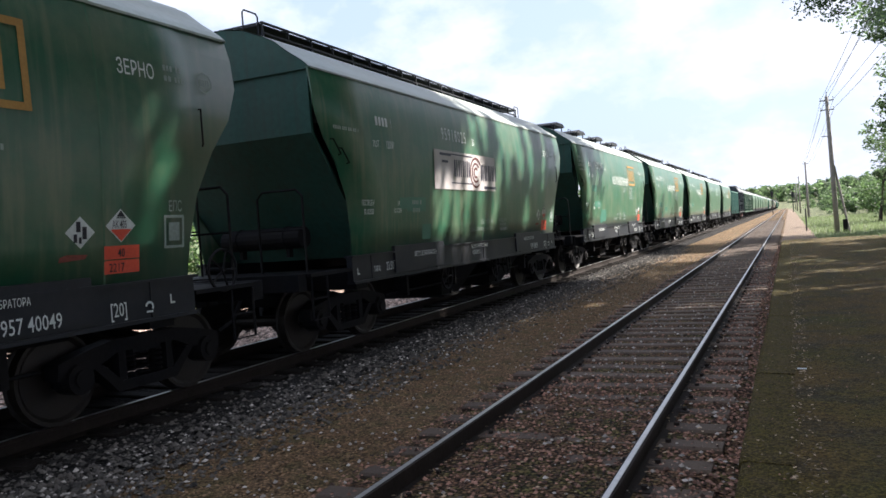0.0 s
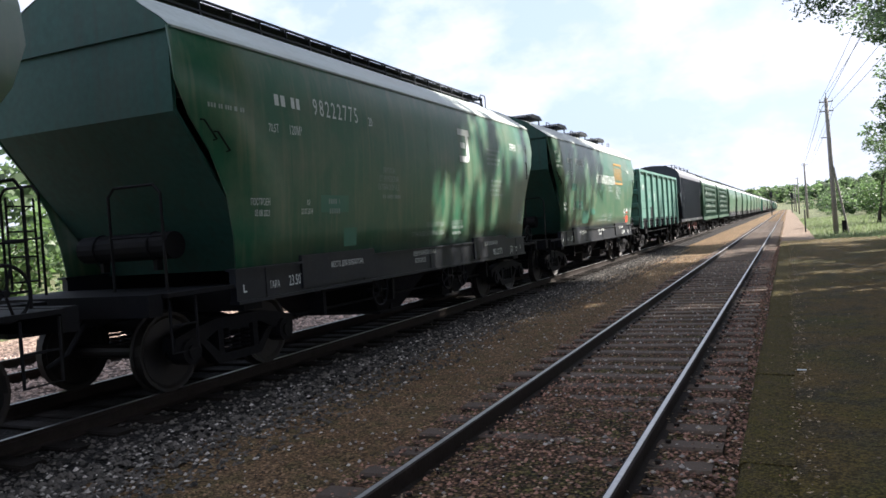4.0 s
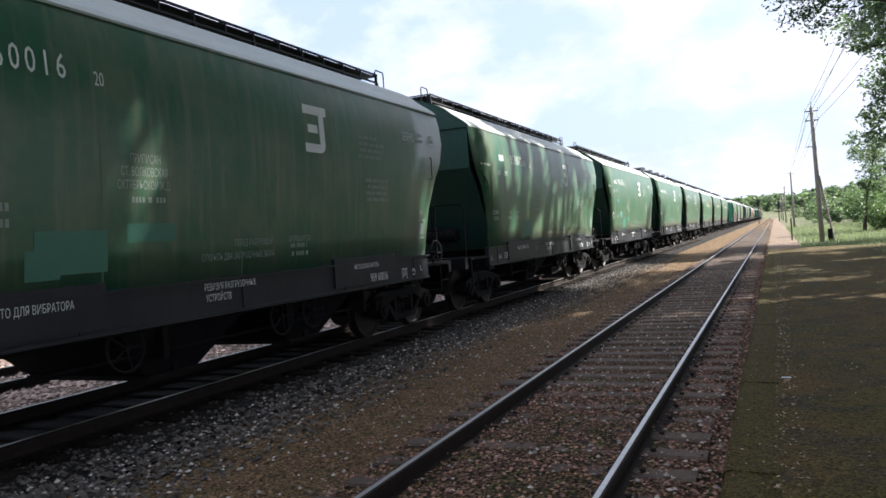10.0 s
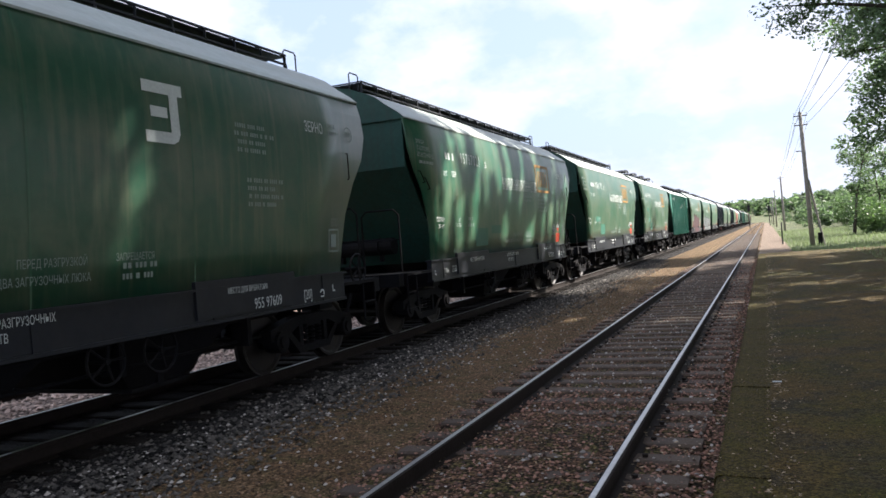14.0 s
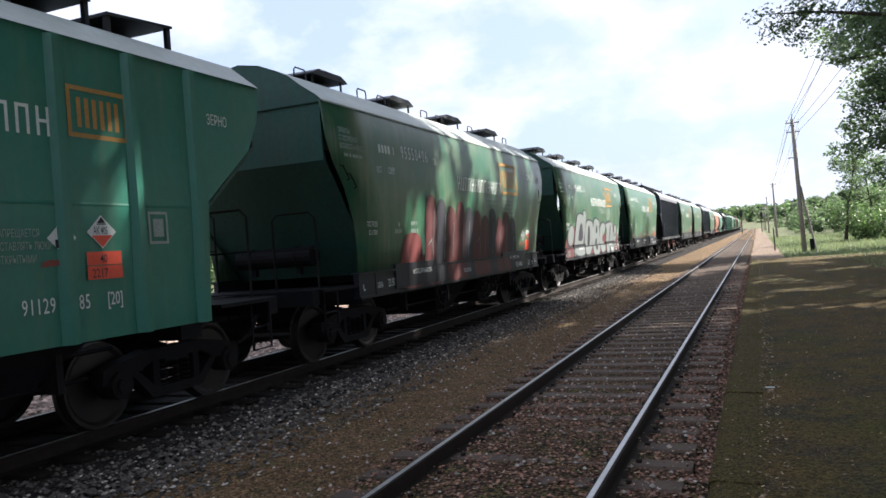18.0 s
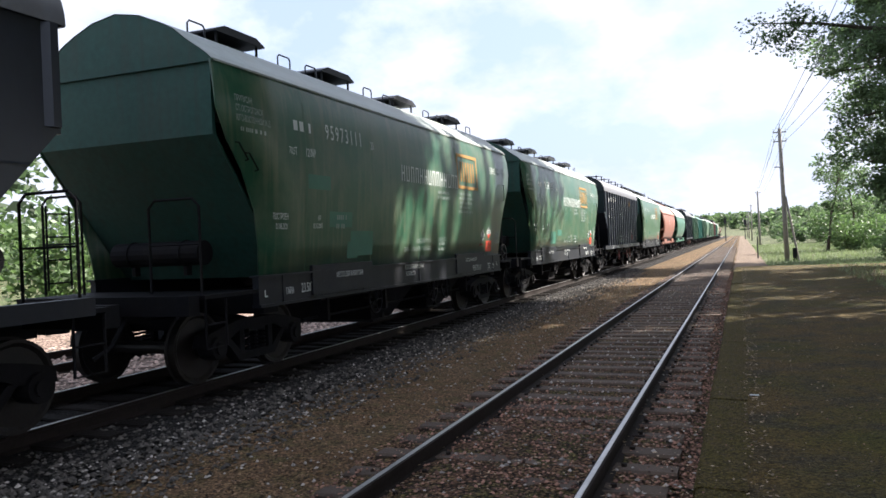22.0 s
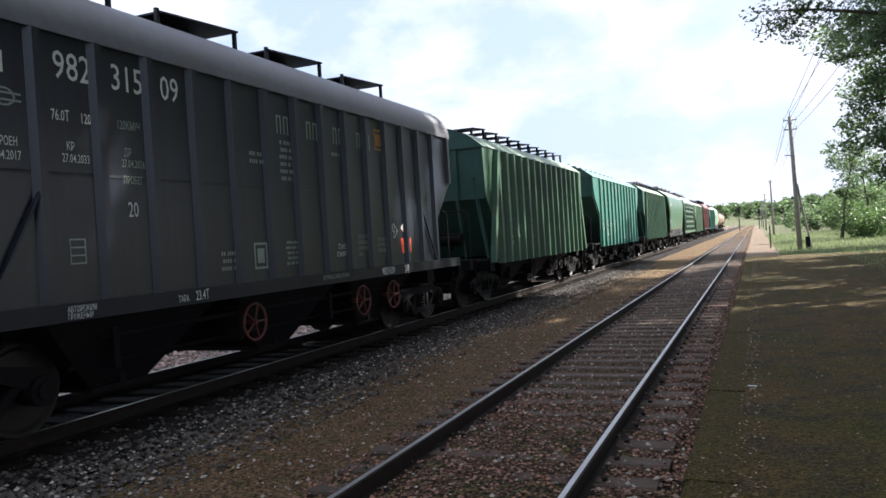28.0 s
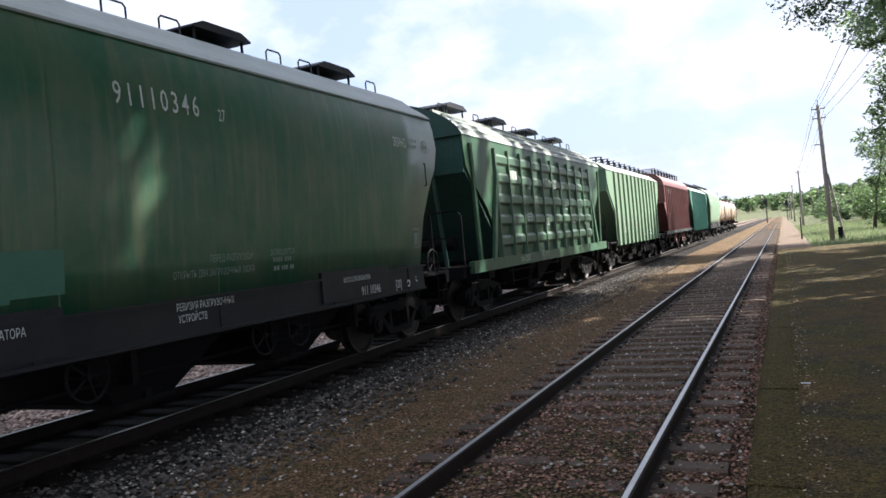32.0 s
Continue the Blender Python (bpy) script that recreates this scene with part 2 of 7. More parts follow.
def island_mat(name, base, spread, rough, trans=0.0):
    """A material whose colour varies from piece to piece of one joined mesh."""
    m = bpy.data.materials.new(name)
    m.use_nodes = True
    n, l = m.node_tree.nodes, m.node_tree.links
    b = n["Principled BSDF"]
    b.inputs["Roughness"].default_value = rough
    geo = n.new("ShaderNodeNewGeometry")
    ramp = n.new("ShaderNodeValToRGB")
    lo = [max(c * (1 - spread), 0.0) for c in base]
    hi = [c * (1 + spread) for c in base]
    ramp.color_ramp.elements[0].color = (*lo, 1)
    ramp.color_ramp.elements[1].color = (*hi, 1)
    l.new(geo.outputs["Random Per Island"], ramp.inputs[0])
    l.new(ramp.outputs[0], b.inputs["Base Color"])
    if trans:
        tr = n.new("ShaderNodeBsdfTranslucent")
        mx = n.new("ShaderNodeMixShader")
        mx.inputs[0].default_value = trans
        hs = n.new("ShaderNodeHueSaturation")
        hs.inputs["Value"].default_value, hs.inputs["Saturation"].default_value = 1.5, 1.1
        l.new(ramp.outputs[0], hs.inputs["Color"])
        l.new(hs.outputs[0], tr.inputs["Color"])
        l.new(b.outputs[0], mx.inputs[1])
        l.new(tr.outputs[0], mx.inputs[2])
        l.new(mx.outputs[0], n["Material Output"].inputs["Surface"])
    return m


M_LEAF = island_mat("tree_leaves", (0.085, 0.125, 0.060), 0.5, 0.6, trans=0.5)
M_BUSH = island_mat("bush_leaves", (0.095, 0.150, 0.055), 0.45, 0.5, trans=0.35)
M_GRASS = island_mat("grass_blades", (0.17, 0.215, 0.10), 0.4, 0.6, trans=0.3)
M_STONES = island_mat("ballast_stones", (0.078, 0.067, 0.056), 0.75, 0.85)
# pink stones behind the train, paler than their own colour to stand for sunlight
M_PINKSTONES = island_mat("sunlit_pink_stones", (0.55, 0.41, 0.34), 0.45, 0.85)
M_PEBBLES = island_mat("brown_pebbles", (0.175, 0.108, 0.060), 0.8, 0.85)
M_CHIPS = island_mat("pale_stone_chips", (0.36, 0.32, 0.28), 0.5, 0.7)
M_REDSTONES = island_mat("reddish_ballast_stones", (0.235, 0.125, 0.086), 0.85, 0.85)


def soil_mat(name, c1, c2, c3, s1, s2, rough=0.95, bump=0.6, grit=30.0, grain=0.55):
    """Ground of three blended colours with coarse patches and fine grit."""
    m = bpy.data.materials.new(name)
    m.use_nodes = True
    n, l = m.node_tree.nodes, m.node_tree.links
    b = n["Principled BSDF"]
    b.inputs["Roughness"].default_value = rough
    b.inputs["Specular IOR Level"].default_value = 0.2
    co = n.new("ShaderNodeTexCoord")
    col = None
    for k, (sc, c) in enumerate(((s1, c2), (s2, c3), (s2 * 9, tuple(x * 0.45 for x in c1)))):
        t = n.new("ShaderNodeTexNoise")
        t.inputs["Scale"].default_value, t.inputs["Detail"].default_value = sc, 8
        t.inputs["Roughness"].default_value = 0.65
        l.new(co.outputs["Object"], t.inputs["Vector"])
        r = n.new("ShaderNodeMapRange")
        r.inputs["From Min"].default_value, r.inputs["From Max"].default_value = 0.45, 0.62
        r.inputs["To Max"].default_value = (0.9, 0.8, 0.6)[k]
        l.new(t.outputs["Fac"], r.inputs["Value"])
        mx = n.new("ShaderNodeMixRGB")
        l.new(r.outputs[0], mx.inputs[0])
        if col:
            l.new(col, mx.inputs[1])
        else:
            mx.inputs[1].default_value = (*c1, 1)
        mx.inputs[2].default_value = (*c, 1)
        col = mx.outputs[0]
    # loose grit: every small cell has its own shade, with dark gaps between
    vo = n.new("ShaderNodeTexVoronoi")
    vo.inputs["Scale"].default_value, vo.inputs["Randomness"].default_value = grit, 1.0
    l.new(co.outputs["Object"], vo.inputs["Vector"])
    cell = n.new("ShaderNodeSeparateColor")
    l.new(vo.outputs["Color"], cell.inputs[0])
    shade = n.new("ShaderNodeMapRange")
    shade.inputs["To Min"].default_value, shade.inputs["To Max"].default_value = 1 - grain, 1 + grain
    l.new(cell.outputs[0], shade.inputs["Value"])
    gap = n.new("ShaderNodeMapRange")
    gap.inputs["From Min"].default_value, gap.inputs["From Max"].default_value = 0.35, 0.75
    gap.inputs["To Min"].default_value, gap.inputs["To Max"].default_value = 1.0, 1 - grain
    l.new(vo.outputs["Distance"], gap.inputs["Value"])
    both = n.new("ShaderNodeMath")
    both.operation = "MULTIPLY"
    l.new(shade.outputs[0], both.inputs[0])
    l.new(gap.outputs[0], both.inputs[1])
    hsv = n.new("ShaderNodeHueSaturation")
    l.new(both.outputs[0], hsv.inputs["Value"])
    l.new(col, hsv.inputs["Color"])
    l.new(hsv.outputs[0], b.inputs["Base Color"])
    bp = n.new("ShaderNodeBump")
    bp.inputs["Strength"].default_value, bp.inputs["Distance"].default_value = bump, 0.03
    l.new(gap.outputs[0], bp.inputs["Height"])
    l.new(bp.outputs[0], b.inputs["Normal"])
    return m


M_PATH = soil_mat("pale_gravel_path", (0.23, 0.165, 0.12), (0.26, 0.19, 0.14), (0.20, 0.165, 0.12), 0.4, 3.0, grit=30.0, grain=0.5)
M_DIRT = soil_mat("trodden_brown_soil", (0.200, 0.118, 0.060), (0.230, 0.146, 0.078), (0.115, 0.098, 0.038), 0.5, 3.5, grit=42.0, grain=0.6)
M_BALLAST = soil_mat("fouled_ballast", (0.175, 0.098, 0.056), (0.195, 0.108, 0.060), (0.090, 0.094, 0.020), 0.9, 4, bump=0.9, grit=34.0, grain=0.85)
# ballast under the train: the train's shade is put into this near-black colour
M_SHADEDBED = soil_mat("train_shaded_ballast", (0.026, 0.022, 0.019), (0.034, 0.028, 0.023), (0.017, 0.015, 0.014), 0.8, 4, bump=0.9, grit=34.0, grain=0.8)
# pink stone bed: sunlight missing behind the train is painted in as paleness
M_PINK = soil_mat("sunlit_pink_crushed_stone", (0.42, 0.30, 0.24), (0.50, 0.37, 0.30), (0.28, 0.20, 0.15), 0.8, 4, bump=1.0, grit=18.0, grain=0.8)
# sleepers under the train, darkened the same way to hold its shade
M_SHADEDWOOD = mat("train_shaded_sleeper", (0.016, 0.013, 0.011), 0.85, var=0.35, scale=5, fine=50, bump=0.6, rand=0.25, spec=0.1)
M_MEADOW = soil_mat("meadow_ground", (0.12, 0.15, 0.065), (0.16, 0.17, 0.085), (0.13, 0.115, 0.07), 0.12, 1.6)
M_PLATFORM = soil_mat("mossy_platform_asphalt", (0.140, 0.092, 0.026), (0.088, 0.088, 0.011), (0.062, 0.054, 0.036), 0.45, 1.7, bump=1.0, grit=55.0, grain=0.5)
M_KERB = soil_mat("mossy_edge_slab", (0.120, 0.090, 0.020), (0.090, 0.078, 0.013), (0.120, 0.085, 0.038), 0.9, 5, bump=1.0, grit=60.0, grain=0.5)
M_MOSS = island_mat("brownish_moss", (0.112, 0.098, 0.013), 0.6, 0.9, trans=0.15)

# ---- building helpers ----


def link(name, bm, material, parent=None, label="", smooth=False):
    me = bpy.data.meshes.new(name)
    bm.normal_update()
    if smooth:
        for f in bm.faces:
            f.smooth = True
    bm.to_mesh(me)
    bm.free()
    ob = new(name, me)
    me.materials.append(material)
    ob.material_slots[0].link = "OBJECT"
    ob.material_slots[0].material = material
    if parent:
        ob.parent = parent
    if label:
        ob["label"] = label
    return ob


def part(name, bm, material, parent, label="", smooth=False):
    return link(name, bm, material, parent, label, smooth)


def again(name, ob, parent, m, material=None):
    """Another part on the same mesh, at its own pose."""
    o = new(name, ob.data)
    o.material_slots[0].link = "OBJECT"
    o.material_slots[0].material = material or ob.material_slots[0].material
    o.parent = parent
    o.matrix_basis = m
    return o


def box(bm, x0, x1, y0, y1, z0, z1):
    v = [bm.verts.new((x, y, z)) for x in (x0, x1) for y in (y0, y1) for z in (z0, z1)]
    for q in ((0, 1, 3, 2), (4, 6, 7, 5), (0, 4, 5, 1), (2, 3, 7, 6), (0, 2, 6, 4), (1, 5, 7, 3)):
        bm.faces.new([v[i] for i in q])


def prism(bm, pts, axis, a, b):
    """A polygon pushed along an axis. pts are (y, z) for axis x, (x, z) for axis y, (x, y) for axis z."""
    def at(p, k):
        return {"x": (k, p[0], p[1]), "y": (p[0], k, p[1]), "z": (p[0], p[1], k)}[axis]
    lo = [bm.verts.new(at(p, a)) for p in pts]
    hi = [bm.verts.new(at(p, b)) for p in pts]
    n = len(pts)
    f = [bm.faces.new(lo), bm.faces.new(hi[::-1])]
    f += [bm.faces.new((lo[i], hi[i], hi[(i + 1) % n], lo[(i + 1) % n])) for i in range(n)]
    bmesh.ops.recalc_face_normals(bm, faces=f)


def cyl(bm, c, axis, r, h, n=16, r2=None):
    """A cylinder or cone stump centred at c along an axis."""
    r2 = r if r2 is None else r2
    rings = []
    for s, rr in ((-h / 2, r), (h / 2, r2)):
        ring = []
        for i in range(n):
            a = 2 * math.pi * i / n
            u, w = rr * math.cos(a), rr * math.sin(a)
            d = {"x": (s, u, w), "y": (w, s, u), "z": (u, w, s)}[axis]
            ring.append(bm.verts.new((c[0] + d[0], c[1] + d[1], c[2] + d[2])))
        rings.append(ring)
    bm.faces.new(rings[0][::-1])
    bm.faces.new(rings[1])
    for i in range(n):
        bm.faces.new((rings[0][i], rings[0][(i + 1) % n], rings[1][(i + 1) % n], rings[1][i]))


def tube(bm, pts, r, n=6):
    """A bar of round section along a line of points."""
    prev = None
    pts = [Vector(p) for p in pts]
    for i, p in enumerate(pts):
        d = (pts[min(i + 1, len(pts) - 1)] - pts[max(i - 1, 0)]).normalized()
        u = d.orthogonal().normalized() if prev is None else (u - d * u.dot(d)).normalized()
        w = d.cross(u)
        rr = r[i] if isinstance(r, (list, tuple)) else r
        ring = [bm.verts.new(p + (u * math.cos(2 * math.pi * k / n) + w * math.sin(2 * math.pi * k / n)) * rr) for k in range(n)]
        if prev:
            for k in range(n):
                bm.faces.new((prev[k], prev[(k + 1) % n], ring[(k + 1) % n], ring[k]))
        else:
            bm.faces.new(ring[::-1])
        prev = ring
    bm.faces.new(prev)


def torus(bm, c, axis, R, r, n=20, m=6):
    rings = []
    for i in range(n):
        a = 2 * math.pi * i / n
        ring = []
        for k in range(m):
            b = 2 * math.pi * k / m
            q = R + r * math.cos(b)
            u, w, s = q * math.cos(a), q * math.sin(a), r * math.sin(b)
            d = {"x": (s, u, w), "y": (w, s, u), "z": (u, w, s)}[axis]
            ring.append(bm.verts.new((c[0] + d[0], c[1] + d[1], c[2] + d[2])))
        rings.append(ring)
    for i in range(n):
        for k in range(m):
            bm.faces.new((rings[i][k], rings[(i + 1) % n][k], rings[(i + 1) % n][(k + 1) % m], rings[i][(k + 1) % m]))

# ---- the setting ----
TRAIN_X = -5.80
THIRD_X = -9.6
GROUND_Z = -0.32


def sheet(name, xs, ys, height, material, label, category):
    """A strip of ground over a grid of x and y lines."""
    nx, ny = len(xs), len(ys)
    vs = [(x, y, height(x, y)) for y in ys for x in xs]
    fs = [(j * nx + i, j * nx + i + 1, (j + 1) * nx + i + 1, (j + 1) * nx + i) for j in range(ny - 1) for i in range(nx - 1)]
    me = bpy.data.meshes.new(name)
    me.from_pydata(vs, [], fs)
    me.materials.append(material)
    for p in me.polygons:
        p.use_smooth = True
    return tagged(new(name, me), label, category, kind="structure")


def steps(a, b, near, far, mid):
    """Lines from a to b, near apart up to mid and growing wider after it."""
    out, s = [a], near
    while out[-1] < b:
        if out[-1] > mid:
            s = min(s * 1.12, far)
        out.append(out[-1] + s)
    return out


def hill(x, y):
    rise = 0.0
    if x > 13:
        rise += min((x - 13) * 0.10, 7.0) * min(max((y - 20) / 60, 0), 1)
    if x < -16:
        rise += min((-16 - x) * 0.03, 3.0)
    if y > 500:
        rise += min((y - 500) * 0.03, 15)
    return GROUND_Z - 0.02 + rise


gx = [-2500, -900, -300, -120, -60, -35, -24, -18, -14, -9, -4, 1.3, 3, 5, 7, 9, 11, 13, 16, 20, 26, 34, 50, 80, 140, 300, 900, 2500]
gy = [-600, -200, -80, -40, -20, -10, 0, 10, 20, 30, 40, 46, 50, 55, 60, 70, 80, 95, 120, 150, 200, 270, 360, 500, 700, 1000, 1600, 2600, 4200]
sheet("ground", gx, gy, hill, M_MEADOW, "green meadow ground with grass, reaching the horizon", "ground")


def rough(amp, sc, base):
    return lambda x, y: base + amp * (noise.noise((x * sc, y * sc, 1.7)) + 0.5 * noise.noise((x * sc * 3.1, y * sc * 3.1, 4.2)))


def line(a, b, n):
    return [a + (b - a) * i / n for i in range(n + 1)]


ys_fine = steps(-30, 620, 0.22, 8, 26)
sheet("yard_soil", line(-3.6, -1.3, 14), ys_fine, rough(0.025, 0.9, -0.235), M_DIRT, "trodden brown soil between the railway tracks", "ground")


def near_bed(x, y):
    h = -0.153 - 0.024 * min(max((y - 6) / 4, 0), 1) + 0.013 * noise.noise((x * 2, y * 1.1, 0)) + 0.010 * noise.noise((x * 6, y * 6, 5))
    return h - 0.018 * min(max(abs(x) - 0.7, 0) / 0.15, 1) - 0.06 * max(abs(x) - 1.15, 0) / 0.3


sheet("near_ballast", line(-1.36, 1.49, 16), ys_fine, near_bed, M_BALLAST, "brown fouled ballast bed of the nearer railway track", "ballast")
sheet("far_ballast", line(-7.15, -3.5, 14), ys_fine, lambda x, y: -0.19 - 0.06 * max(abs(x - TRAIN_X) - 1.35, 0) + 0.02 * noise.noise((x * 4, y * 4, 3)), M_SHADEDBED, "dark ballast bed under the train's track, the train's shade in its colour", "ballast")
sheet("third_ballast", line(-15, -7.1, 20), ys_fine, lambda x, y: -0.175 + 0.04 * noise.noise((x * 1.3, y * 1.3, 9)) + 0.02 * noise.noise((x * 6, y * 6, 2)), M_PINK, "pinkish crushed-stone bed of the farthest railway track, coloured pale as if sunlit", "ballast")


# ---- railway tracks ----
def rail_mesh():
    """Section of a rail, its head apart."""
    foot, head = bmesh.new(), bmesh.new()
    pts = [(-0.075, -0.18), (0.075, -0.18), (0.075, -0.168), (0.012, -0.145), (0.010, -0.045), (0.0365, -0.035), (0.0365, -0.010), (0.028, -0.003), (-0.028, -0.003), (-0.0365, -0.010), (-0.0365, -0.035), (-0.010, -0.045), (-0.012, -0.145), (-0.075, -0.168)]
    prism(foot, pts, "y", -30, 600)
    prism(head, [(-0.021, -0.004), (0.021, -0.004), (0.019, 0.0), (-0.019, 0.0)], "y", -30, 600)
    return foot, head


sleeper_bm = bmesh.new()
prism(sleeper_bm, [(-0.11, -0.15), (0.11, -0.15), (0.125, 0.0), (0.10, 0.018), (-0.10, 0.018), (-0.125, 0.0)], "x", -1.32, 1.32)
sleeper_mesh = None
clip_bm = bmesh.new()
box(clip_bm, -0.17, 0.17, -0.07, 0.07, -0.012, 0.012)
for sx in (-0.12, 0.12):
    cyl(clip_bm, (sx, 0, 0.022), "z", 0.024, 0.04, 6)


def track(name, x, y0, y1, top, label, wood=None):
    global sleeper_mesh
    t = tagged(new(name), label, "railway track", kind="structure")
    t.location = (x, 0, 0)
    for s in (-1, 1):
        foot, head = rail_mesh()
        r = part("rail", foot, M_RAIL, t, "long brown steel rail")
        r.location = (s * 0.775, 0, 0)
        part("rail_head", head, M_RAILTOP, r, "shiny worn running surface")
    proto = None
    n = int((y1 - y0) / 0.545)
    for i in range(n):
        yy = y0 + i * 0.545 + random.uniform(-0.03, 0.03)
        m = pose(random.uniform(-0.04, 0.04), yy, top + random.uniform(-0.012, 0.006), random.uniform(-1, 1), random.uniform(-0.4, 0.4), random.uniform(-1, 1))
        if proto is None:
            proto = part("sleeper", sleeper_bm.copy(), wood or M_SLEEPER, t)
            proto.matrix_basis = m
            plate = part("rail_plate", clip_bm.copy(), M_RAIL, t)
            plate.matrix_basis = pose(-0.775, yy, -0.172)
        else:
            again("sleeper", proto, t, m)
        if name == "track_near" and yy < 24 or i == 0:
            for s in (-0.775, 0.775):
                again("rail_plate", plate, t, pose(s, yy, -0.170))
    return t


track("track_near", 0.0, -4, 110, -0.172, "railway track with brown rails and weathered sleepers")
track("track_train", TRAIN_X, 2, 75, -0.172, "railway track under the train, sleepers darkened for its shade", M_SHADEDWOOD)
track("track_third", THIRD_X, 2, 40, -0.20, "farthest railway track behind the train")


def scatter(name, spots, size, material, label, seed):
    """Many small broken stones in one mesh."""
    rng = np.random.default_rng(seed)
    n = len(spots)
    base = np.array([(1, 0, 0), (-0.9, 0.2, 0), (0, 1, 0.1), (0.1, -1, 0), (0, 0.1, 0.8), (0.1, 0, -0.5)])
    tri = np.array([(0, 2, 4), (2, 1, 4), (1, 3, 4), (3, 0, 4), (2, 0, 5), (1, 2, 5), (3, 1, 5), (0, 3, 5)])
    s = size * rng.uniform(0.5, 1.5, (n, 1, 1)) * rng.uniform(0.7, 1.2, (n, 6, 1))
    a = rng.uniform(0, 2 * np.pi, n)
    c, d = np.cos(a), np.sin(a)
    v = base[None] * s
    v = np.stack([v[..., 0] * c[:, None] - v[..., 1] * d[:, None], v[..., 0] * d[:, None] + v[..., 1] * c[:, None], v[..., 2] * rng.uniform(0.5, 1.1, (n, 1))], -1) + spots[:, None]
    f = (tri[None] + 6 * np.arange(n)[:, None, None]).reshape(-1, 3)
    me = bpy.data.meshes.new(name)
    me.from_pydata(v.reshape(-1, 3).tolist(), [], f.tolist())
    me.materials.append(material)
    return tagged(new(name, me), label, "stones", kind="stuff")


rng = np.random.default_rng(5)


def spread(n, x0, x1, y0, y1, z, bias=1.6):
    u = rng.uniform(0, 1, n) ** bias
    return np.stack([rng.uniform(x0, x1, n), y0 + (y1 - y0) * u, np.full(n, z) + rng.uniform(-0.015, 0.015, n)], 1)


scatter("ballast_stones", np.concatenate([spread(13000, -4.75, -3.15, 4, 45, -0.215), spread(2500, -3.3, -2.6, 4, 40, -0.225), spread(1500, -4.9, -4.4, 4, 40, -0.195)]), 0.030, M_STONES, "loose grey crushed stones beside the train's track", 1)
scatter("reddish_stones", np.concatenate([spread(3000, -0.72, 0.72, 2.4, 9, -0.148, 1.3), spread(2500, -0.72, 0.72, 8, 40, -0.176, 1.3), spread(9000, 0.86, 1.49, 2.4, 40, -0.172, 1.8), spread(3500, -1.4, -0.86, 2.4, 36, -0.168, 1.8)]), 0.017, M_REDSTONES, "small reddish stones and litter between the rails", 2)
scatter("soil_pebbles", np.concatenate([spread(7000, -3.2, -1.2, 2.4, 36, -0.225, 1.9), spread(400, -3.2, -1.2, 2.4, 36, -0.222, 1.9)]), 0.015, M_PEBBLES, "fine pebbles on trodden brown soil", 3)

scatter("pale_chips", np.concatenate([spread(1300, -4.2, -2.9, 4, 42, -0.198, 1.7), spread(900, -3.1, -1.2, 2.6, 36, -0.220, 1.9), spread(1100, -0.7, 1.47, 2.6, 30, -0.148, 1.9)]), 0.020, M_CHIPS, "pale stone chips scattered over ballast and soil", 4)

scatter("pink_stones", spread(11000, -12, -7.3, 4, 60, -0.16, 1.4), 0.045, M_PINKSTONES, "loose pinkish crushed stones behind the train, coloured pale as if sunlit", 6)

# ---- platform ----
plat = new("platform")
tagged(plat, "low old platform of dark mossy asphalt with edge slabs", "platform", kind="structure")


def plat_h(x, y):
    return 0.0 + 0.012 * noise.noise((x * 0.7, y * 0.7, 0)) + 0.004 * noise.noise((x * 6, y * 6, 3))


pv = line(1.87, 9.5, 30)
pyy = steps(-14, 41, 0.2, 0.6, 20)
bm = bmesh.new()
grid = [[bm.verts.new((x + (0.05 * noise.noise((y * 1.3, 7.7, 0)) + 0.03 * noise.noise((y * 5, 2.2, 0)) if x < 1.9 else 0), y, plat_h(x, y) + (0.008 if x < 1.9 else 0.010) - (0.03 if x > 9 else 0))) for x in pv] for y in pyy]
for j in range(len(pyy) - 1):
    for i in range(len(pv) - 1):
        bm.faces.new((grid[j][i], grid[j][i + 1], grid[j + 1][i + 1], grid[j + 1][i]))
part("asphalt", bm, M_PLATFORM, plat, "dark mossy asphalt", smooth=True)
bm = bmesh.new()
box(bm, 1.6, 9.4, -14, 41.3, -0.5, -0.02)
part("base", bm, M_KERB, plat)
slab = bmesh.new()
prism(slab, [(0.0, -0.36), (0.43, -0.36), (0.43, -0.012), (0.05, 0.0), (0.015, -0.012), (0.0, -0.04)], "y", 0.001, 1.499)
slab0 = part("edge_slab", slab, M_KERB, plat, "mossy concrete edge slab")
slab0.location = (1.49, -14, 0)
for i in range(1, 37):
    again("edge_slab", slab0, plat, pose(1.49 + random.uniform(-0.012, 0.012), -14 + 1.5 * i, random.uniform(-0.008, 0.004), 0, random.uniform(-0.6, 0.6), random.uniform(-0.25, 0.25)))

# small litter on the platform: pale dash of paint, dry leaves
bm = bmesh.new()
box(bm, -0.045, 0.045, -0.02, 0.02, 0, 0.006)
dash = link("paint_dash", bm, M_WHITE)
tagged(dash, "short pale paint mark on mossy platform", "paint mark")
dash.location = (1.93, 8.62, 0.022)


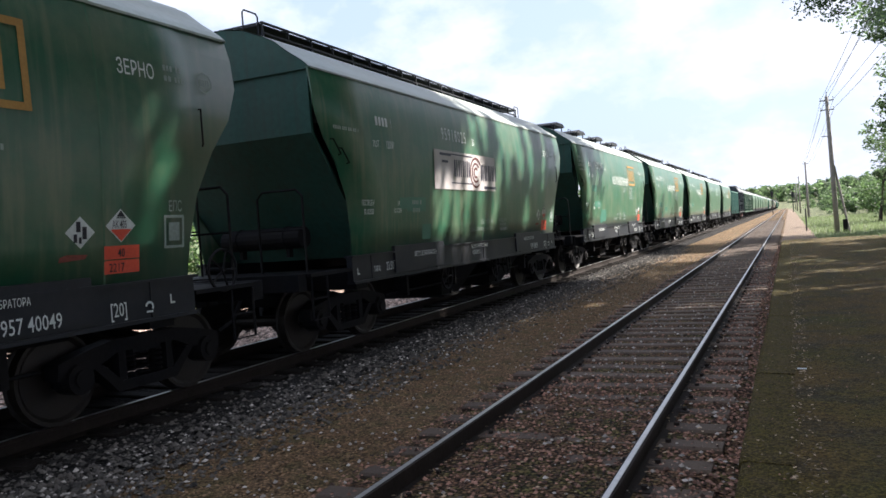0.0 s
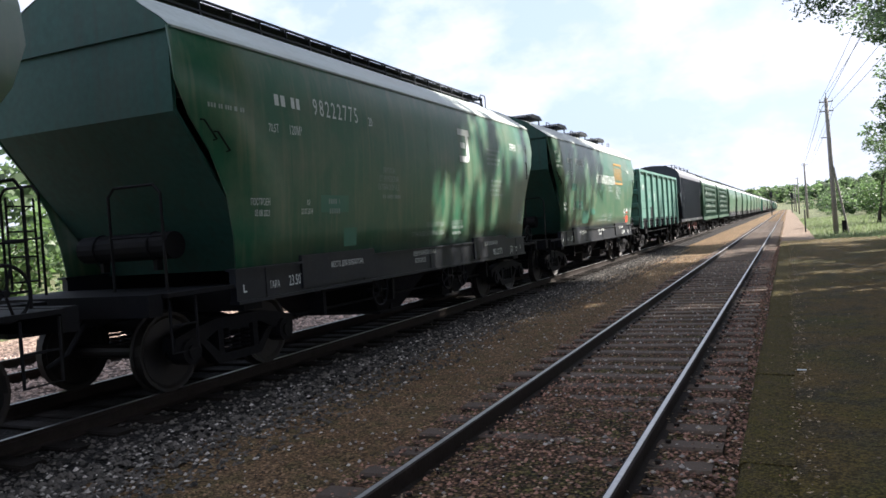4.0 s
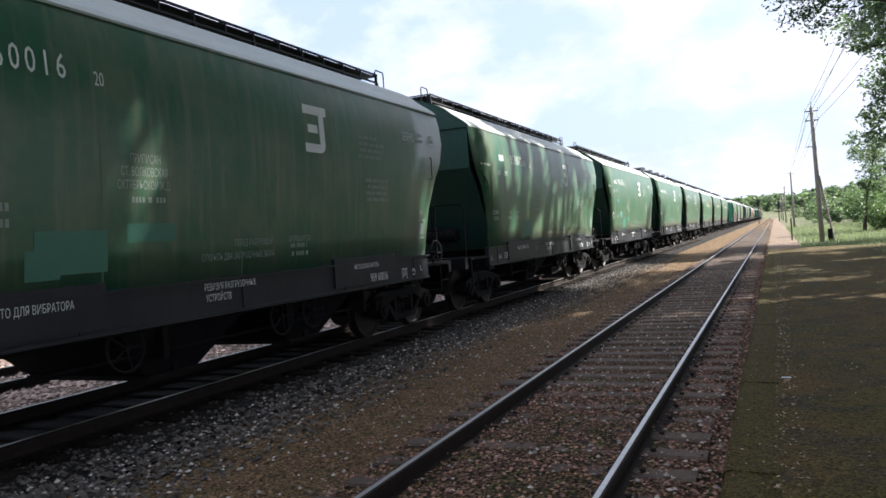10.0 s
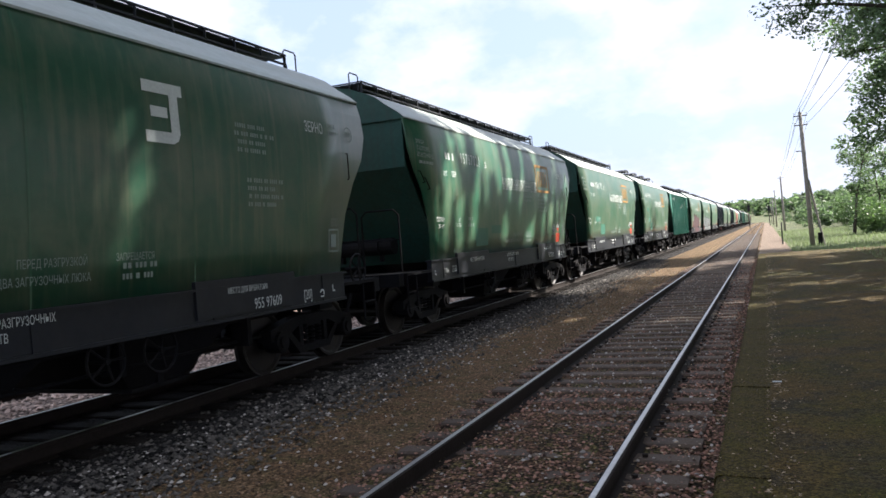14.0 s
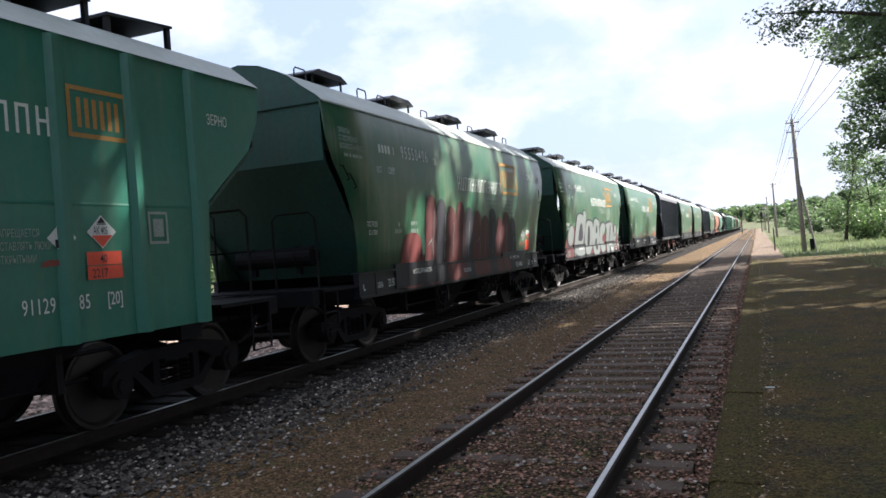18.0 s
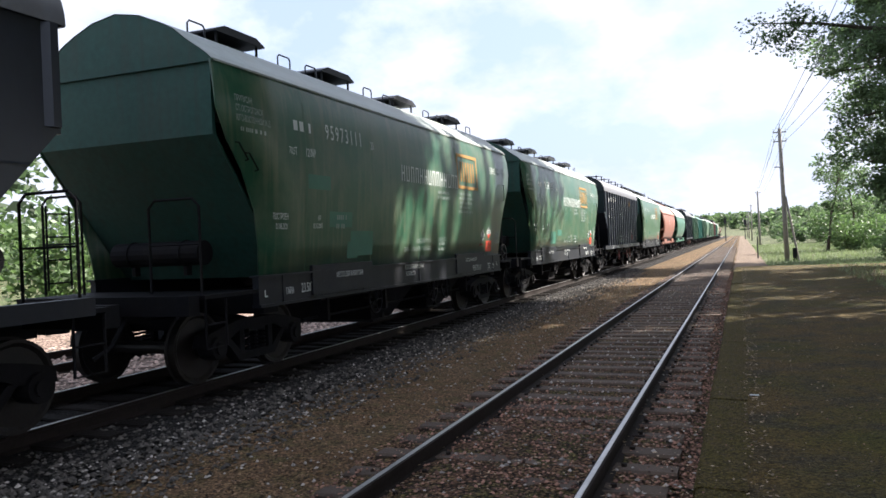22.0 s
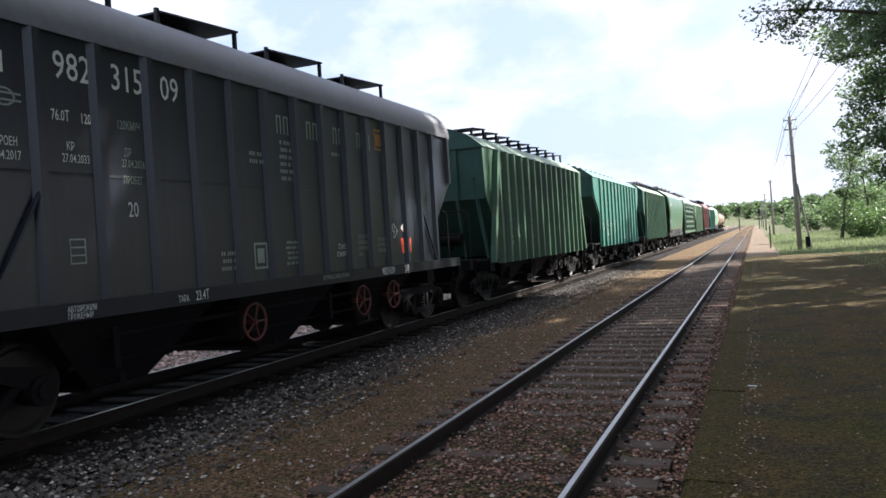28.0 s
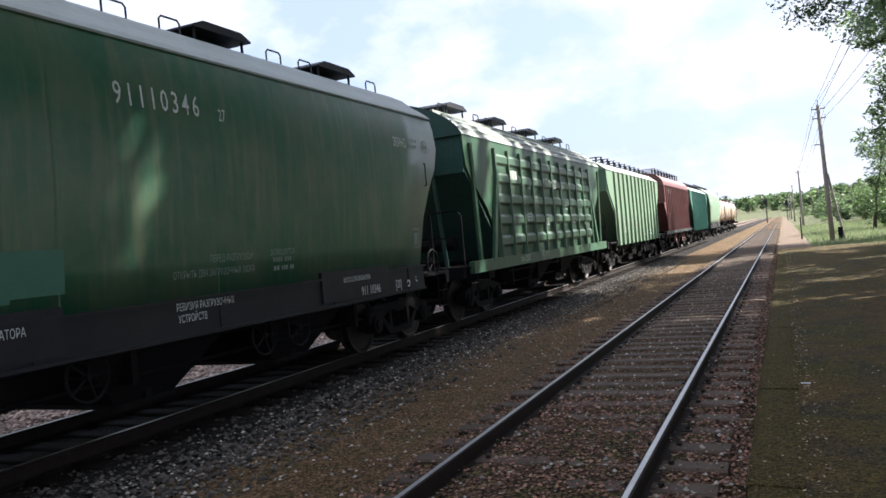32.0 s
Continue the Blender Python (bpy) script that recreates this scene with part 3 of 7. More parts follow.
def leaf_litter(n, x0, x1, y0, y1, z, size, material, name, label, seed):
    r = np.random.default_rng(seed)
    vs, fs = [], []
    for k in range(n):
        c = np.array([r.uniform(x0, x1), y0 + (y1 - y0) * r.uniform(0, 1) ** 1.7, z])
        a, s = r.uniform(0, 6.28), size * r.uniform(0.5, 1.4)
        for q in range(4):
            rr = s * (1.0 if q % 2 == 0 else 0.45)
            vs.append((c[0] + rr * math.cos(a + q * 1.571), c[1] + rr * math.sin(a + q * 1.571), c[2] + r.uniform(0, 0.012)))
        fs.append((4 * k, 4 * k + 1, 4 * k + 2, 4 * k + 3))
    me = bpy.data.meshes.new(name)
    me.from_pydata(vs, [], fs)
    me.materials.append(material)
    return tagged(new(name, me), label, "leaf litter", kind="stuff")


M_DRY = island_mat("dry_leaves", (0.30, 0.22, 0.14), 0.8, 0.8)
leaf_litter(900, 1.82, 2.02, 2.4, 40, 0.020, 0.018, M_DRY, "seam_litter", "dry leaves and grit gathered along the slab joint", 9)
leaf_litter(2300, 1.5, 7, 2.4, 40, 0.024, 0.016, M_DRY, "dry_leaves", "dry pale leaves scattered on the mossy platform", 7)
leaf_litter(2600, -1.2, 1.47, 2.4, 30, -0.14, 0.018, M_DRY, "dry_litter", "dry pale leaves scattered on ballast", 8)

# path and verge beyond the platform's end
sheet("path", [0.95, 1.5, 2.1, 2.8, 3.3], steps(41.2, 420, 2.5, 12, 60), lambda x, y: GROUND_Z + 0.06 + 0.03 * noise.noise((x, y * 0.3, 0)), M_PATH, "pale gravel path along the track on the verge", "path")


def blades(name, n, x0, x1, y0, y1, h, label, seed, material=None):
    """Grass: many thin bent blades in one mesh."""
    r = np.random.default_rng(seed)
    x = r.uniform(x0, x1, n)
    y = y0 + (y1 - y0) * r.uniform(0, 1, n) ** 1.5
    z = np.array([hill(a, b) for a, b in zip(x, y)]) if y0 > 41 else np.full(n, 0.0)
    a = r.uniform(0, 6.28, n)
    hh, w = h * r.uniform(0.4, 1.3, n), 0.012 * h / 0.25 * r.uniform(0.7, 1.5, n)
    dx, dy = np.cos(a), np.sin(a)
    lean = r.uniform(0.1, 0.7, n) * hh
    v = np.stack([np.stack([x - dy * w, y + dx * w, z], 1), np.stack([x + dy * w, y - dx * w, z], 1), np.stack([x + dx * lean, y + dy * lean, z + hh], 1)], 1)
    me = bpy.data.meshes.new(name)
    me.from_pydata(v.reshape(-1, 3).tolist(), [], np.arange(3 * n).reshape(-1, 3).tolist())
    me.materials.append(material or M_GRASS)
    return tagged(new(name, me), label, "grass", kind="stuff")


blades("meadow_grass", 34000, 3.2, 24, 41.5, 125, 0.30, "tall fresh green meadow grass", 11)
scatter("platform_grit", spread(2500, 1.55, 8.5, 2.4, 36, 0.014, 1.8), 0.008, M_REDSTONES, "fine grit on the mossy platform", 14)
blades("platform_moss", 40000, 1.5, 8.5, 2.4, 38, 0.020, "short mossy tufts on the old platform", 13, M_MOSS)
blades("platform_weeds", 2500, 5.5, 9.5, 22, 40.5, 0.18, "low weeds growing on the platform's far side", 12)


# ---- poles and wires ----
def pole(x, y, z0, h, lean_x, arms, label):
    p = tagged(new("utility_pole"), label, "utility pole", group="poles along the line")
    p.location = (x, y, z0)
    bm = bmesh.new()
    tube(bm, [(0, 0, -0.3), (lean_x * 0.5, 0, h * 0.5), (lean_x, 0, h)], [0.17, 0.145, 0.11], 10)
    part("shaft", bm, M_POLE, p, "weathered grey wooden shaft", smooth=True)
    for k in range(arms):
        za = h - 0.25 - 0.62 * k
        bm = bmesh.new()
        box(bm, lean_x - 0.42, lean_x + 0.42, -0.04, 0.04, za - 0.035, za + 0.035)
        part("crossarm", bm, M_POLE, p)
        for s in (-0.38, 0.38):
            bm = bmesh.new()
            cyl(bm, (lean_x + s, 0, za + 0.10), "z", 0.012, 0.14, 6)
            cyl(bm, (lean_x + s, 0, za + 0.18), "z", 0.045, 0.07, 8, 0.03)
            part("insulator", bm, M_INSUL, p)
    return p


p1 = pole(4.75, 57.1, -0.32, 9.0, -0.2, 2, "tall weathered wooden utility pole with two crossarms")
bm = bmesh.new()
cyl(bm, (-0.2, 0, 9.15), "z", 0.03, 0.4, 6, 0.015)
part("top_pin", bm, M_WIRE, p1)
bm = bmesh.new()
tube(bm, [(-0.13, 0, 6.3), (-0.35, 0, 6.4), (-0.62, 0, 6.4)], 0.03, 6)
part("bracket", bm, M_WIRE, p1)
bm = bmesh.new()
tube(bm, [(0.75, 0.0, -0.2), (0.02, 0, 4.4)], 0.07, 8)
part("strut", bm, M_POLE, p1, "leaning wooden strut")
bm = bmesh.new()
box(bm, 0.35, 0.62, -0.12, 0.12, 0.0, 0.85)
part("base_stub", bm, M_UNDER, p1, "dark concrete stub at the pole's foot")
for x, y, z, h, ln in ((4.4, 119, -0.75, 8.3, -0.1), (4.3, 195, -0.4, 8.6, 0.0), (4.3, 262, -0.4, 8.6, 0.1), (4.3, 330, -0.4, 8.6, 0.0)):
    pole(x, y, z, h, ln, 1, "thin weathered wooden utility pole far along the line")
wires = tagged(new("overhead_wires"), "thin dark overhead wires hanging between poles", "wires")
for k, (dx, dz) in enumerate(((-0.55, -0.1), (0.21, -0.1), (-0.55, -0.72), (0.21, -0.72), (-0.17, 0.35))):
    for a, b in (((4.75 + dx, 57.1, 8.6 + dz), (6.6 + dx * 3.0, -2.0, 8.6 + dz)), ((4.75 + dx, 57.1, 8.6 + dz), (4.5 + dx, 119, 7.4 + dz))):
        bm = bmesh.new()
        a, b = Vector(a), Vector(b)
        tube(bm, [a.lerp(b, i / 14) - Vector((0, 0, 0.35 * 4 * (i / 14) * (1 - i / 14))) for i in range(15)], 0.011, 4)
        part("wire", bm, M_WIRE, wires)
pole(6.6, -2.0, -0.05, 9.0, 0.0, 2, "tall weathered wooden utility pole behind the platform")


def signal(x, y, h, label):
    s = tagged(new("railway_signal"), label, "railway signal", group="signals far along the line")
    s.location = (x, y, GROUND_Z)
    bm = bmesh.new()
    cyl(bm, (0, 0, h / 2), "z", 0.09, h, 10)
    part("mast", bm, M_SIGNAL, s)
    bm = bmesh.new()
    prism(bm, [(-0.32, 0), (0.32, 0), (0.32, 1.2), (0.2, 1.4), (-0.2, 1.4), (-0.32, 1.2)], "y", -0.15, -0.05)
    hd = part("head", bm, M_SIGNAL, s, "black signal head board")
    hd.location = (0, 0, h)
    for k in range(3):
        bm = bmesh.new()
        cyl(bm, (0, -0.22, 0.3 + 0.38 * k), "y", 0.12, 0.16, 10)
        part("lens", bm, M_UNDER, hd)
    bm = bmesh.new()
    for s2 in (-0.16, 0.16):
        tube(bm, [(s2, 0.2, 0.2), (s2, 0.2, h)], 0.02, 4)
    for k in range(int(h / 0.4)):
        tube(bm, [(-0.16, 0.2, 0.4 + 0.4 * k), (0.16, 0.2, 0.4 + 0.4 * k)], 0.015, 4)
    part("ladder", bm, M_SIGNAL, s)


bm = bmesh.new()
tube(bm, [(0, 0, -0.4), (0, 0, 1.7)], 0.05, 8)
post = link("marker_post", bm, M_SIGNAL)
tagged(post, "thin dark marker post in the grass verge", "post")
post.location = (3.0, 62.0, -0.32)
signal(-1.6, 200, 4.2, "black railway signal mast between the tracks")
signal(3.0, 225, 4.2, "black railway signal mast beside the track")


# ---- trees and bushes ----
def leaves_at(r, centres, per, radius, size, flat=0.7):
    """Leaf quads scattered about clump centres; an array of corner points."""
    n = len(centres) * per
    c = np.repeat(np.asarray(centres, float), per, 0)
    d = r.normal(0, 1, (n, 3))
    d /= np.linalg.norm(d, axis=1, keepdims=True)
    rad = np.repeat(np.asarray(radius, float), per) if np.ndim(radius) else radius
    d *= (rad * r.uniform(0.15, 1.0, n) ** 0.6)[:, None] if np.ndim(rad) else (rad * r.uniform(0.15, 1.0, n) ** 0.6)[:, None]
    d[:, 2] *= flat
    p = c + d
    u = r.normal(0, 1, (n, 3))
    u[:, 2] *= 0.6
    u /= np.linalg.norm(u, axis=1, keepdims=True)
    w = np.cross(u, r.normal(0, 1, (n, 3)))
    w /= np.linalg.norm(w, axis=1, keepdims=True) + 1e-6
    s = size * r.uniform(0.6, 1.4, (n, 1))
    return np.stack([p - u * s, p + w * s * 0.5, p + u * s, p - w * s * 0.5], 1)


def leaf_mesh(name, quads, material, parent=None, label=""):
    me = bpy.data.meshes.new(name)
    n = len(quads)
    me.from_pydata(quads.reshape(-1, 3).tolist(), [], np.arange(4 * n).reshape(-1, 4).tolist())
    me.materials.append(material)
    ob = new(name, me)
    if parent:
        ob.parent = parent
    if label:
        ob["label"] = label
    return ob


# sun spots set by hand on the train's side (along the line, height, half sizes, slant);
# crown leaves that stand in their light are left out
rg_gap = random.Random(31)
GAPS = [(6.15, 2.5, 0.42, 0.85, 0.25), (8.2, 3.1, 0.10, 0.5, 0.2)]
for k in range(34):
    GAPS.append((13.6 + 12.4 * (k + rg_gap.uniform(-0.5, 0.5)) / 34, rg_gap.uniform(1.5, 4.5), rg_gap.uniform(0.12, 0.34), rg_gap.uniform(0.6, 1.5), rg_gap.uniform(-0.1, 0.3)))
# and small ones over the soil and ballast beside the train
for k in range(26):
    GAPS.append((rg_gap.uniform(13, 24), rg_gap.uniform(-3.4, -0.9), rg_gap.uniform(0.25, 0.7), rg_gap.uniform(0.06, 0.16), 0.0))


# shapes a crown for the light: drops leaves that would shade a chosen spot
def without_gaps(quads, x, y, z):
    c = quads.mean(1) + np.array([x, y, z])
    t = (c[:, 0] - TRAIN_X - 1.55) / SUN_DIR.x
    u, v = c[:, 1] - SUN_DIR.y * t, c[:, 2] - SUN_DIR.z * t
    keep = np.ones(len(c), bool)
    for gy, gz, a, b, slant in GAPS:
        keep &= ((u - gy - slant * (v - gz)) / a) ** 2 + ((v - gz) / b) ** 2 > 1
    return quads[keep]


def tree(x, y, z, h, spread_r, trunk_r, crown_from, clumps, per, size, seed, label, clump_r=0.9, extra=(), lean=(0, 0)):
    """A broadleaf tree: tapered trunk, limbs to each group of clumps, crown of small leaves."""
    r = np.random.default_rng(seed)
    t = tagged(new("tree"), label, "tree")
    t.location = (x, y, z)
    bm = bmesh.new()
    top = h * 0.85
    spine = [(lean[0] * (k / 6) ** 1.3 + r.uniform(-0.1, 0.1) * k * 0.3, lean[1] * (k / 6) ** 1.3 + r.uniform(-0.1, 0.1) * k * 0.3, -0.3 + (top + 0.3) * k / 6) for k in range(7)]
    tube(bm, spine, [trunk_r * (1.25 if k == 0 else 1 - 0.13 * k) for k in range(7)], 10)
    part("trunk", bm, M_BARK, t, "dark rough trunk", smooth=True)
    cs, rs = [], []
    n_limb = max(6, clumps // 9)
    for k in range(n_limb):
        f = crown_from + (0.95 - crown_from) * (k + r.uniform(0, 0.8)) / n_limb
        a = k * 2.4 + r.uniform(-0.5, 0.5)
        reach = spread_r * (math.sin(math.pi * min(max((f - crown_from) / (1.05 - crown_from), 0.08), 0.97)) ** 0.6) * r.uniform(0.75, 1.1)
        i = min(int(f * h / top * 6), 5)
        s0 = Vector(spine[i]).lerp(Vector(spine[i + 1]), min(max(f * h / top * 6 - i, 0), 1)) if f * h < top else Vector(spine[6])
        e = s0 + Vector((math.cos(a) * reach, math.sin(a) * reach, r.uniform(-0.05, 0.22) * reach))
        mid = s0.lerp(e, 0.5) + Vector((0, 0, 0.1 * reach))
        limb = bmesh.new()
        tube(limb, [s0, mid, e], [trunk_r * 0.34, trunk_r * 0.2, trunk_r * 0.05], 6)
        part("limb", limb, M_BARK, t, smooth=True)
        for q in range(max(2, clumps // n_limb)):
            g = r.uniform(0.3, 1.08)
            c = s0.lerp(mid, g * 2) if g < 0.5 else mid.lerp(e, g * 2 - 1)
            c = c + Vector(r.normal(0, 0.12 * reach + 0.2, 3))
            cs.append(c)
            rs.append(clump_r * r.uniform(0.6, 1.3))
    sprays = []
    for (pts, nc) in extra:
        pts = [Vector(p) - Vector((x, y, z)) for p in pts]
        limb = bmesh.new()
        tube(limb, pts, [0.10 - 0.085 * k / (len(pts) - 1) for k in range(len(pts))], 6)
        part("limb", limb, M_BARK, t, smooth=True)
        for q in range(nc):
            g = r.uniform(0.25, 1) * (len(pts) - 1)
            i = min(int(g), len(pts) - 2)
            c = pts[i].lerp(pts[i + 1], g - i) + Vector(r.normal(0, 0.30, 3))
            sprays.append(c + Vector((0, 0, -0.12)))
            twig = bmesh.new()
            tube(twig, [pts[i].lerp(pts[i + 1], g - i), c], [0.014, 0.004], 4)
            part("twig", twig, M_BARK, t)
    quads = leaves_at(r, cs, per, rs, size)
    if sprays:
        quads = np.concatenate([quads, leaves_at(r, sprays, 60, 0.48, 0.062)])
    leaf_mesh("crown", without_gaps(quads, x, y, z), M_LEAF, t, "crown of many small green leaves with gaps")
    return t


# the big tree at the platform's end
tree(12.3, 57.0, -0.3, 19.5, 4.6, 0.50, 0.13, 270, 180, 0.14, 21, "large dark green broadleaf tree at the platform's end", clump_r=1.2)
# the tree whose branches hang over the platform
tree(9.8, 26.5, -0.2, 20, 5.2, 0.45, 0.34, 190, 105, 0.115, 22, "tall broadleaf tree beside the platform with overhanging branches", clump_r=1.0,
     extra=((((9.6, 26.5, 6.2), (6.9, 26.2, 7.4), (4.2, 26.0, 8.0), (2.7, 26.0, 8.2)), 44), (((9.6, 26.5, 5.4), (8.0, 26, 6.6), (6.6, 25.7, 6.8), (5.5, 25.5, 6.6)), 46), (((9.6, 26.5, 8.6), (7.0, 27, 10.2), (4.8, 27, 11.0), (3.6, 27, 11.4)), 40)))
# tall trees added out of view along the platform, placed to shade it and the train
for k, (x, y, h, sr, nc) in enumerate(((10, 19, 22, 6.5, 470), (10, 9, 22, 7.0, 520), (10.5, 0, 21, 7.0, 400), (11, -9, 20, 6.5, 260), (12.5, 33.0, 10, 4.0, 120), (15.5, 14, 24, 6, 330), (16, 24, 22, 6, 260), (16, 4, 24, 6, 330), (14.5, 44, 19, 4.2, 110), (11.5, 35.5, 22.5, 5.0, 300), (12, 20.5, 23, 5, 260), (10.8, 24.8, 23.5, 4.6, 300))):
    tree(x, y, -0.2, h, sr, 0.4, 0.60 if h > 22 and y > 20 and x < 12 else 0.30 if y < 25 else 0.40, nc, 80, 0.20, 40 + k, "tall broadleaf tree added out of view beside the platform for its shade", clump_r=1.4)


def bush(name, x, y, z, w, h, n, size, seed, label, material=None):
    """A loose bush: a few stems and leaf clumps in an uneven mound."""
    r = np.random.default_rng(seed)
    b = tagged(new(name), label, "bush")
    b.location = (x, y, z)
    cs = []
    for k in range(7):
        e = Vector((r.uniform(-w, w) * 0.7, r.uniform(-w, w) * 0.7, h * r.uniform(0.5, 0.95)))
        stem = bmesh.new()
        tube(stem, [(e.x * 0.15, e.y * 0.15, -0.2), e * 0.5 + Vector((0, 0, 0.1)), e], [0.05, 0.035, 0.012], 5)
        part("stem", stem, M_BARK, b)
        for q in range(6):
            cs.append(e * r.uniform(0.3, 1.05) + Vector(r.normal(0, 0.16 * w, 3)))
    leaf_mesh("foliage", leaves_at(r, [tuple((c.x, c.y, max(c.z, 0.25))) for c in cs], n // 42, 0.42 * w, size, 0.8), material or M_BUSH, b)
    return b


bush("bush", 9.6, 39.6, 0, 1.1, 0.8, 2200, 0.06, 60, "low leafy bush at the platform's edge")
bush("bush", 13, 49, -0.3, 2.0, 2.2, 3000, 0.09, 61, "leafy green bush under the big tree")
bush("bush", 10.3, 51, -0.3, 1.6, 1.5, 2500, 0.09, 65, "leafy green bush in the meadow beside the tree")
rr = np.random.default_rng(70)
for k in range(16):
    bush("bush", -17.0 - rr.uniform(0, 4), 2 + k * 4.0, -0.2, rr.uniform(2.0, 3.0), rr.uniform(2.6, 4.4), 2600, 0.11, 71 + k, "wild leafy green bush growing beside an old track")
for k in range(14):
    y = 62 + k * 9 + rr.uniform(-3, 3)
    x = 10 + rr.uniform(0, 9) + k * 0.4
    bush("bush", x, y, hill(x, y), rr.uniform(1.8, 3.2), rr.uniform(2.6, 5.8), 3000, 0.15, 100 + k, "green bush on the overgrown slope", M_BUSH)
# slender bare-stemmed trees on the slope
for k, (x, y) in enumerate(((9.2, 78), (12.4, 84))):
    tree(x, y, hill(x, y), 8.5, 2.0, 0.16, 0.42, 40, 60, 0.13, 130 + k, "slender leaning tree on the overgrown slope", clump_r=0.8, lean=(1.2 - 2.0 * k, 0))


def wood(name, spots, heights, size, per, clump_r, seed, label):
    """A far wood: many crowns of leaf clumps in one mesh."""
    r = np.random.default_rng(seed)
    cs = []
    for (x, y), h in zip(spots, heights):
        z = hill(x, y)
        for q in range(9):
            f = r.uniform(0.15, 1.0)
            w = 0.34 * h * math.sqrt(max(1.05 - f * f, 0.05))
            cs.append((x + r.normal(0, 0.5) * w, y + r.normal(0, 0.5) * w, z + f * h))
    return tagged(leaf_mesh(name, leaves_at(r, cs, per, clump_r, size, 0.8), M_LEAF), label, "wood", kind="stuff")


r2 = np.random.default_rng(90)
sp = [(r2.uniform(20, 70) + (y - 90) * 0.03, y) for y in r2.uniform(85, 330, 150)]
wood("slope_wood", sp, r2.uniform(5.5, 10.5, 150), 0.42, 26, 1.6, 91, "green wood on the rising slope beside the line")
sp = [(r2.uniform(9, 30), y) for y in r2.uniform(130, 420, 110)]
wood("verge_wood", sp, r2.uniform(2.5, 5.5, 110), 0.34, 22, 1.1, 92, "low green scrub along the railway verge")
sp = [(r2.uniform(-420, 420), 620 + r2.uniform(0, 260)) for k in range(700)]
wood("distant_wood", sp, r2.uniform(7, 12, 700), 1.8, 12, 4.2, 93, "hazy distant wood closing the horizon")
sp = [(-26 - r2.uniform(0, 40), y) for y in r2.uniform(-30, 480, 230)]
wood("far_side_wood", sp, r2.uniform(5, 10, 230), 0.5, 22, 1.8, 94, "green wood behind the farthest track")

# ---- the train ----
HALF = 7.36  # half a wagon's length over couplers


def wagon(name, label, y):
    w = tagged(new(name), label, "freight wagon", group="wagons of the freight train")
    w.location = (TRAIN_X, y, 0)
    return w


# -- running gear: meshes made once, shared by all wagons --
def wheelset_bm():
    bm = bmesh.new()
    for s in (-1, 1):
        x = s * 0.797
        prof = [(0.03, 0.09), (0.12, 0.09), (0.12, 0.05), (0.40, 0.035), (0.44, 0.065), (0.478, 0.065), (0.478, -0.045), (0.505, -0.055), (0.505, -0.075), (0.44, -0.075), (0.40, -0.035), (0.12, -0.06), (0.12, -0.09), (0.03, -0.09)]
        n, rings = 24, []
        for i in range(n):
            a = 2 * math.pi * i / n
            rings.append([bm.verts.new((x + s * q[1], q[0] * math.cos(a), q[0] * math.sin(a))) for q in prof])
        for i in range(n):
            for k in range(len(prof) - 1):
                bm.faces.new((rings[i][k], rings[(i + 1) % n][k], rings[(i + 1) % n][k + 1], rings[i][k + 1]))
    cyl(bm, (0, 0, 0), "x", 0.085, 2.2, 12)
    for s in (-1, 1):
        for k in range(3):
            a = k * 2.094
            cyl(bm, (s * 1.10, 0.05 * math.cos(a), 0.05 * math.sin(a)), "x", 0.016, 0.03, 6)
    bmesh.ops.recalc_face_normals(bm, faces=bm.faces)
    return bm


def sideframe_bm():
    """Cast side frame with a spring nest and two axle boxes."""
    bm = bmesh.new()
    top = [(-1.16, 0.50), (-1.14, 0.66), (-0.80, 0.74), (-0.45, 0.80), (0.45, 0.80), (0.80, 0.74), (1.14, 0.66), (1.16, 0.50), (0.70, 0.54), (0.42, 0.66), (-0.42, 0.66), (-0.70, 0.54)]
    prism(bm, top, "x", -0.10, 0.10)
    bot = [(-0.72, 0.55), (-0.42, 0.24), (0.42, 0.24), (0.72, 0.55), (0.60, 0.56), (0.36, 0.35), (-0.36, 0.35), (-0.60, 0.56)]
    prism(bm, bot, "x", -0.09, 0.09)
    for y in (-0.34, 0.34):
        box(bm, -0.08, 0.08, y - 0.05, y + 0.05, 0.30, 0.70)
    for y in (-0.925, 0.925):
        cyl(bm, (0.03, y, 0.478), "x", 0.155, 0.24, 14)
        cyl(bm, (0.16, y, 0.478), "x", 0.09, 0.05, 12)
    for y in (-0.19, 0, 0.19):
        for k in range(5):
            torus(bm, (0, y, 0.38 + 0.055 * k), "z", 0.07, 0.016, 10, 4)
    return bm


def bolster_bm():
    bm = bmesh.new()
    prism(bm, [(-1.15, 0.62), (1.15, 0.62), (1.15, 0.72), (0.5, 0.86), (-0.5, 0.86), (-1.15, 0.72)], "y", -0.2, 0.2)
    for s in (-1, 1):
        box(bm, -0.95, 0.95, s * 0.42 - 0.05, s * 0.42 + 0.05, 0.34, 0.42)
        for x in (-0.797, 0.797):
            box(bm, x - 0.05, x + 0.05, s * 0.40 - 0.035, s * 0.40 + 0.03, 0.36, 0.62)
    return bm


WHEELSETS = {-1: [], 1: []}
GEAR = {}


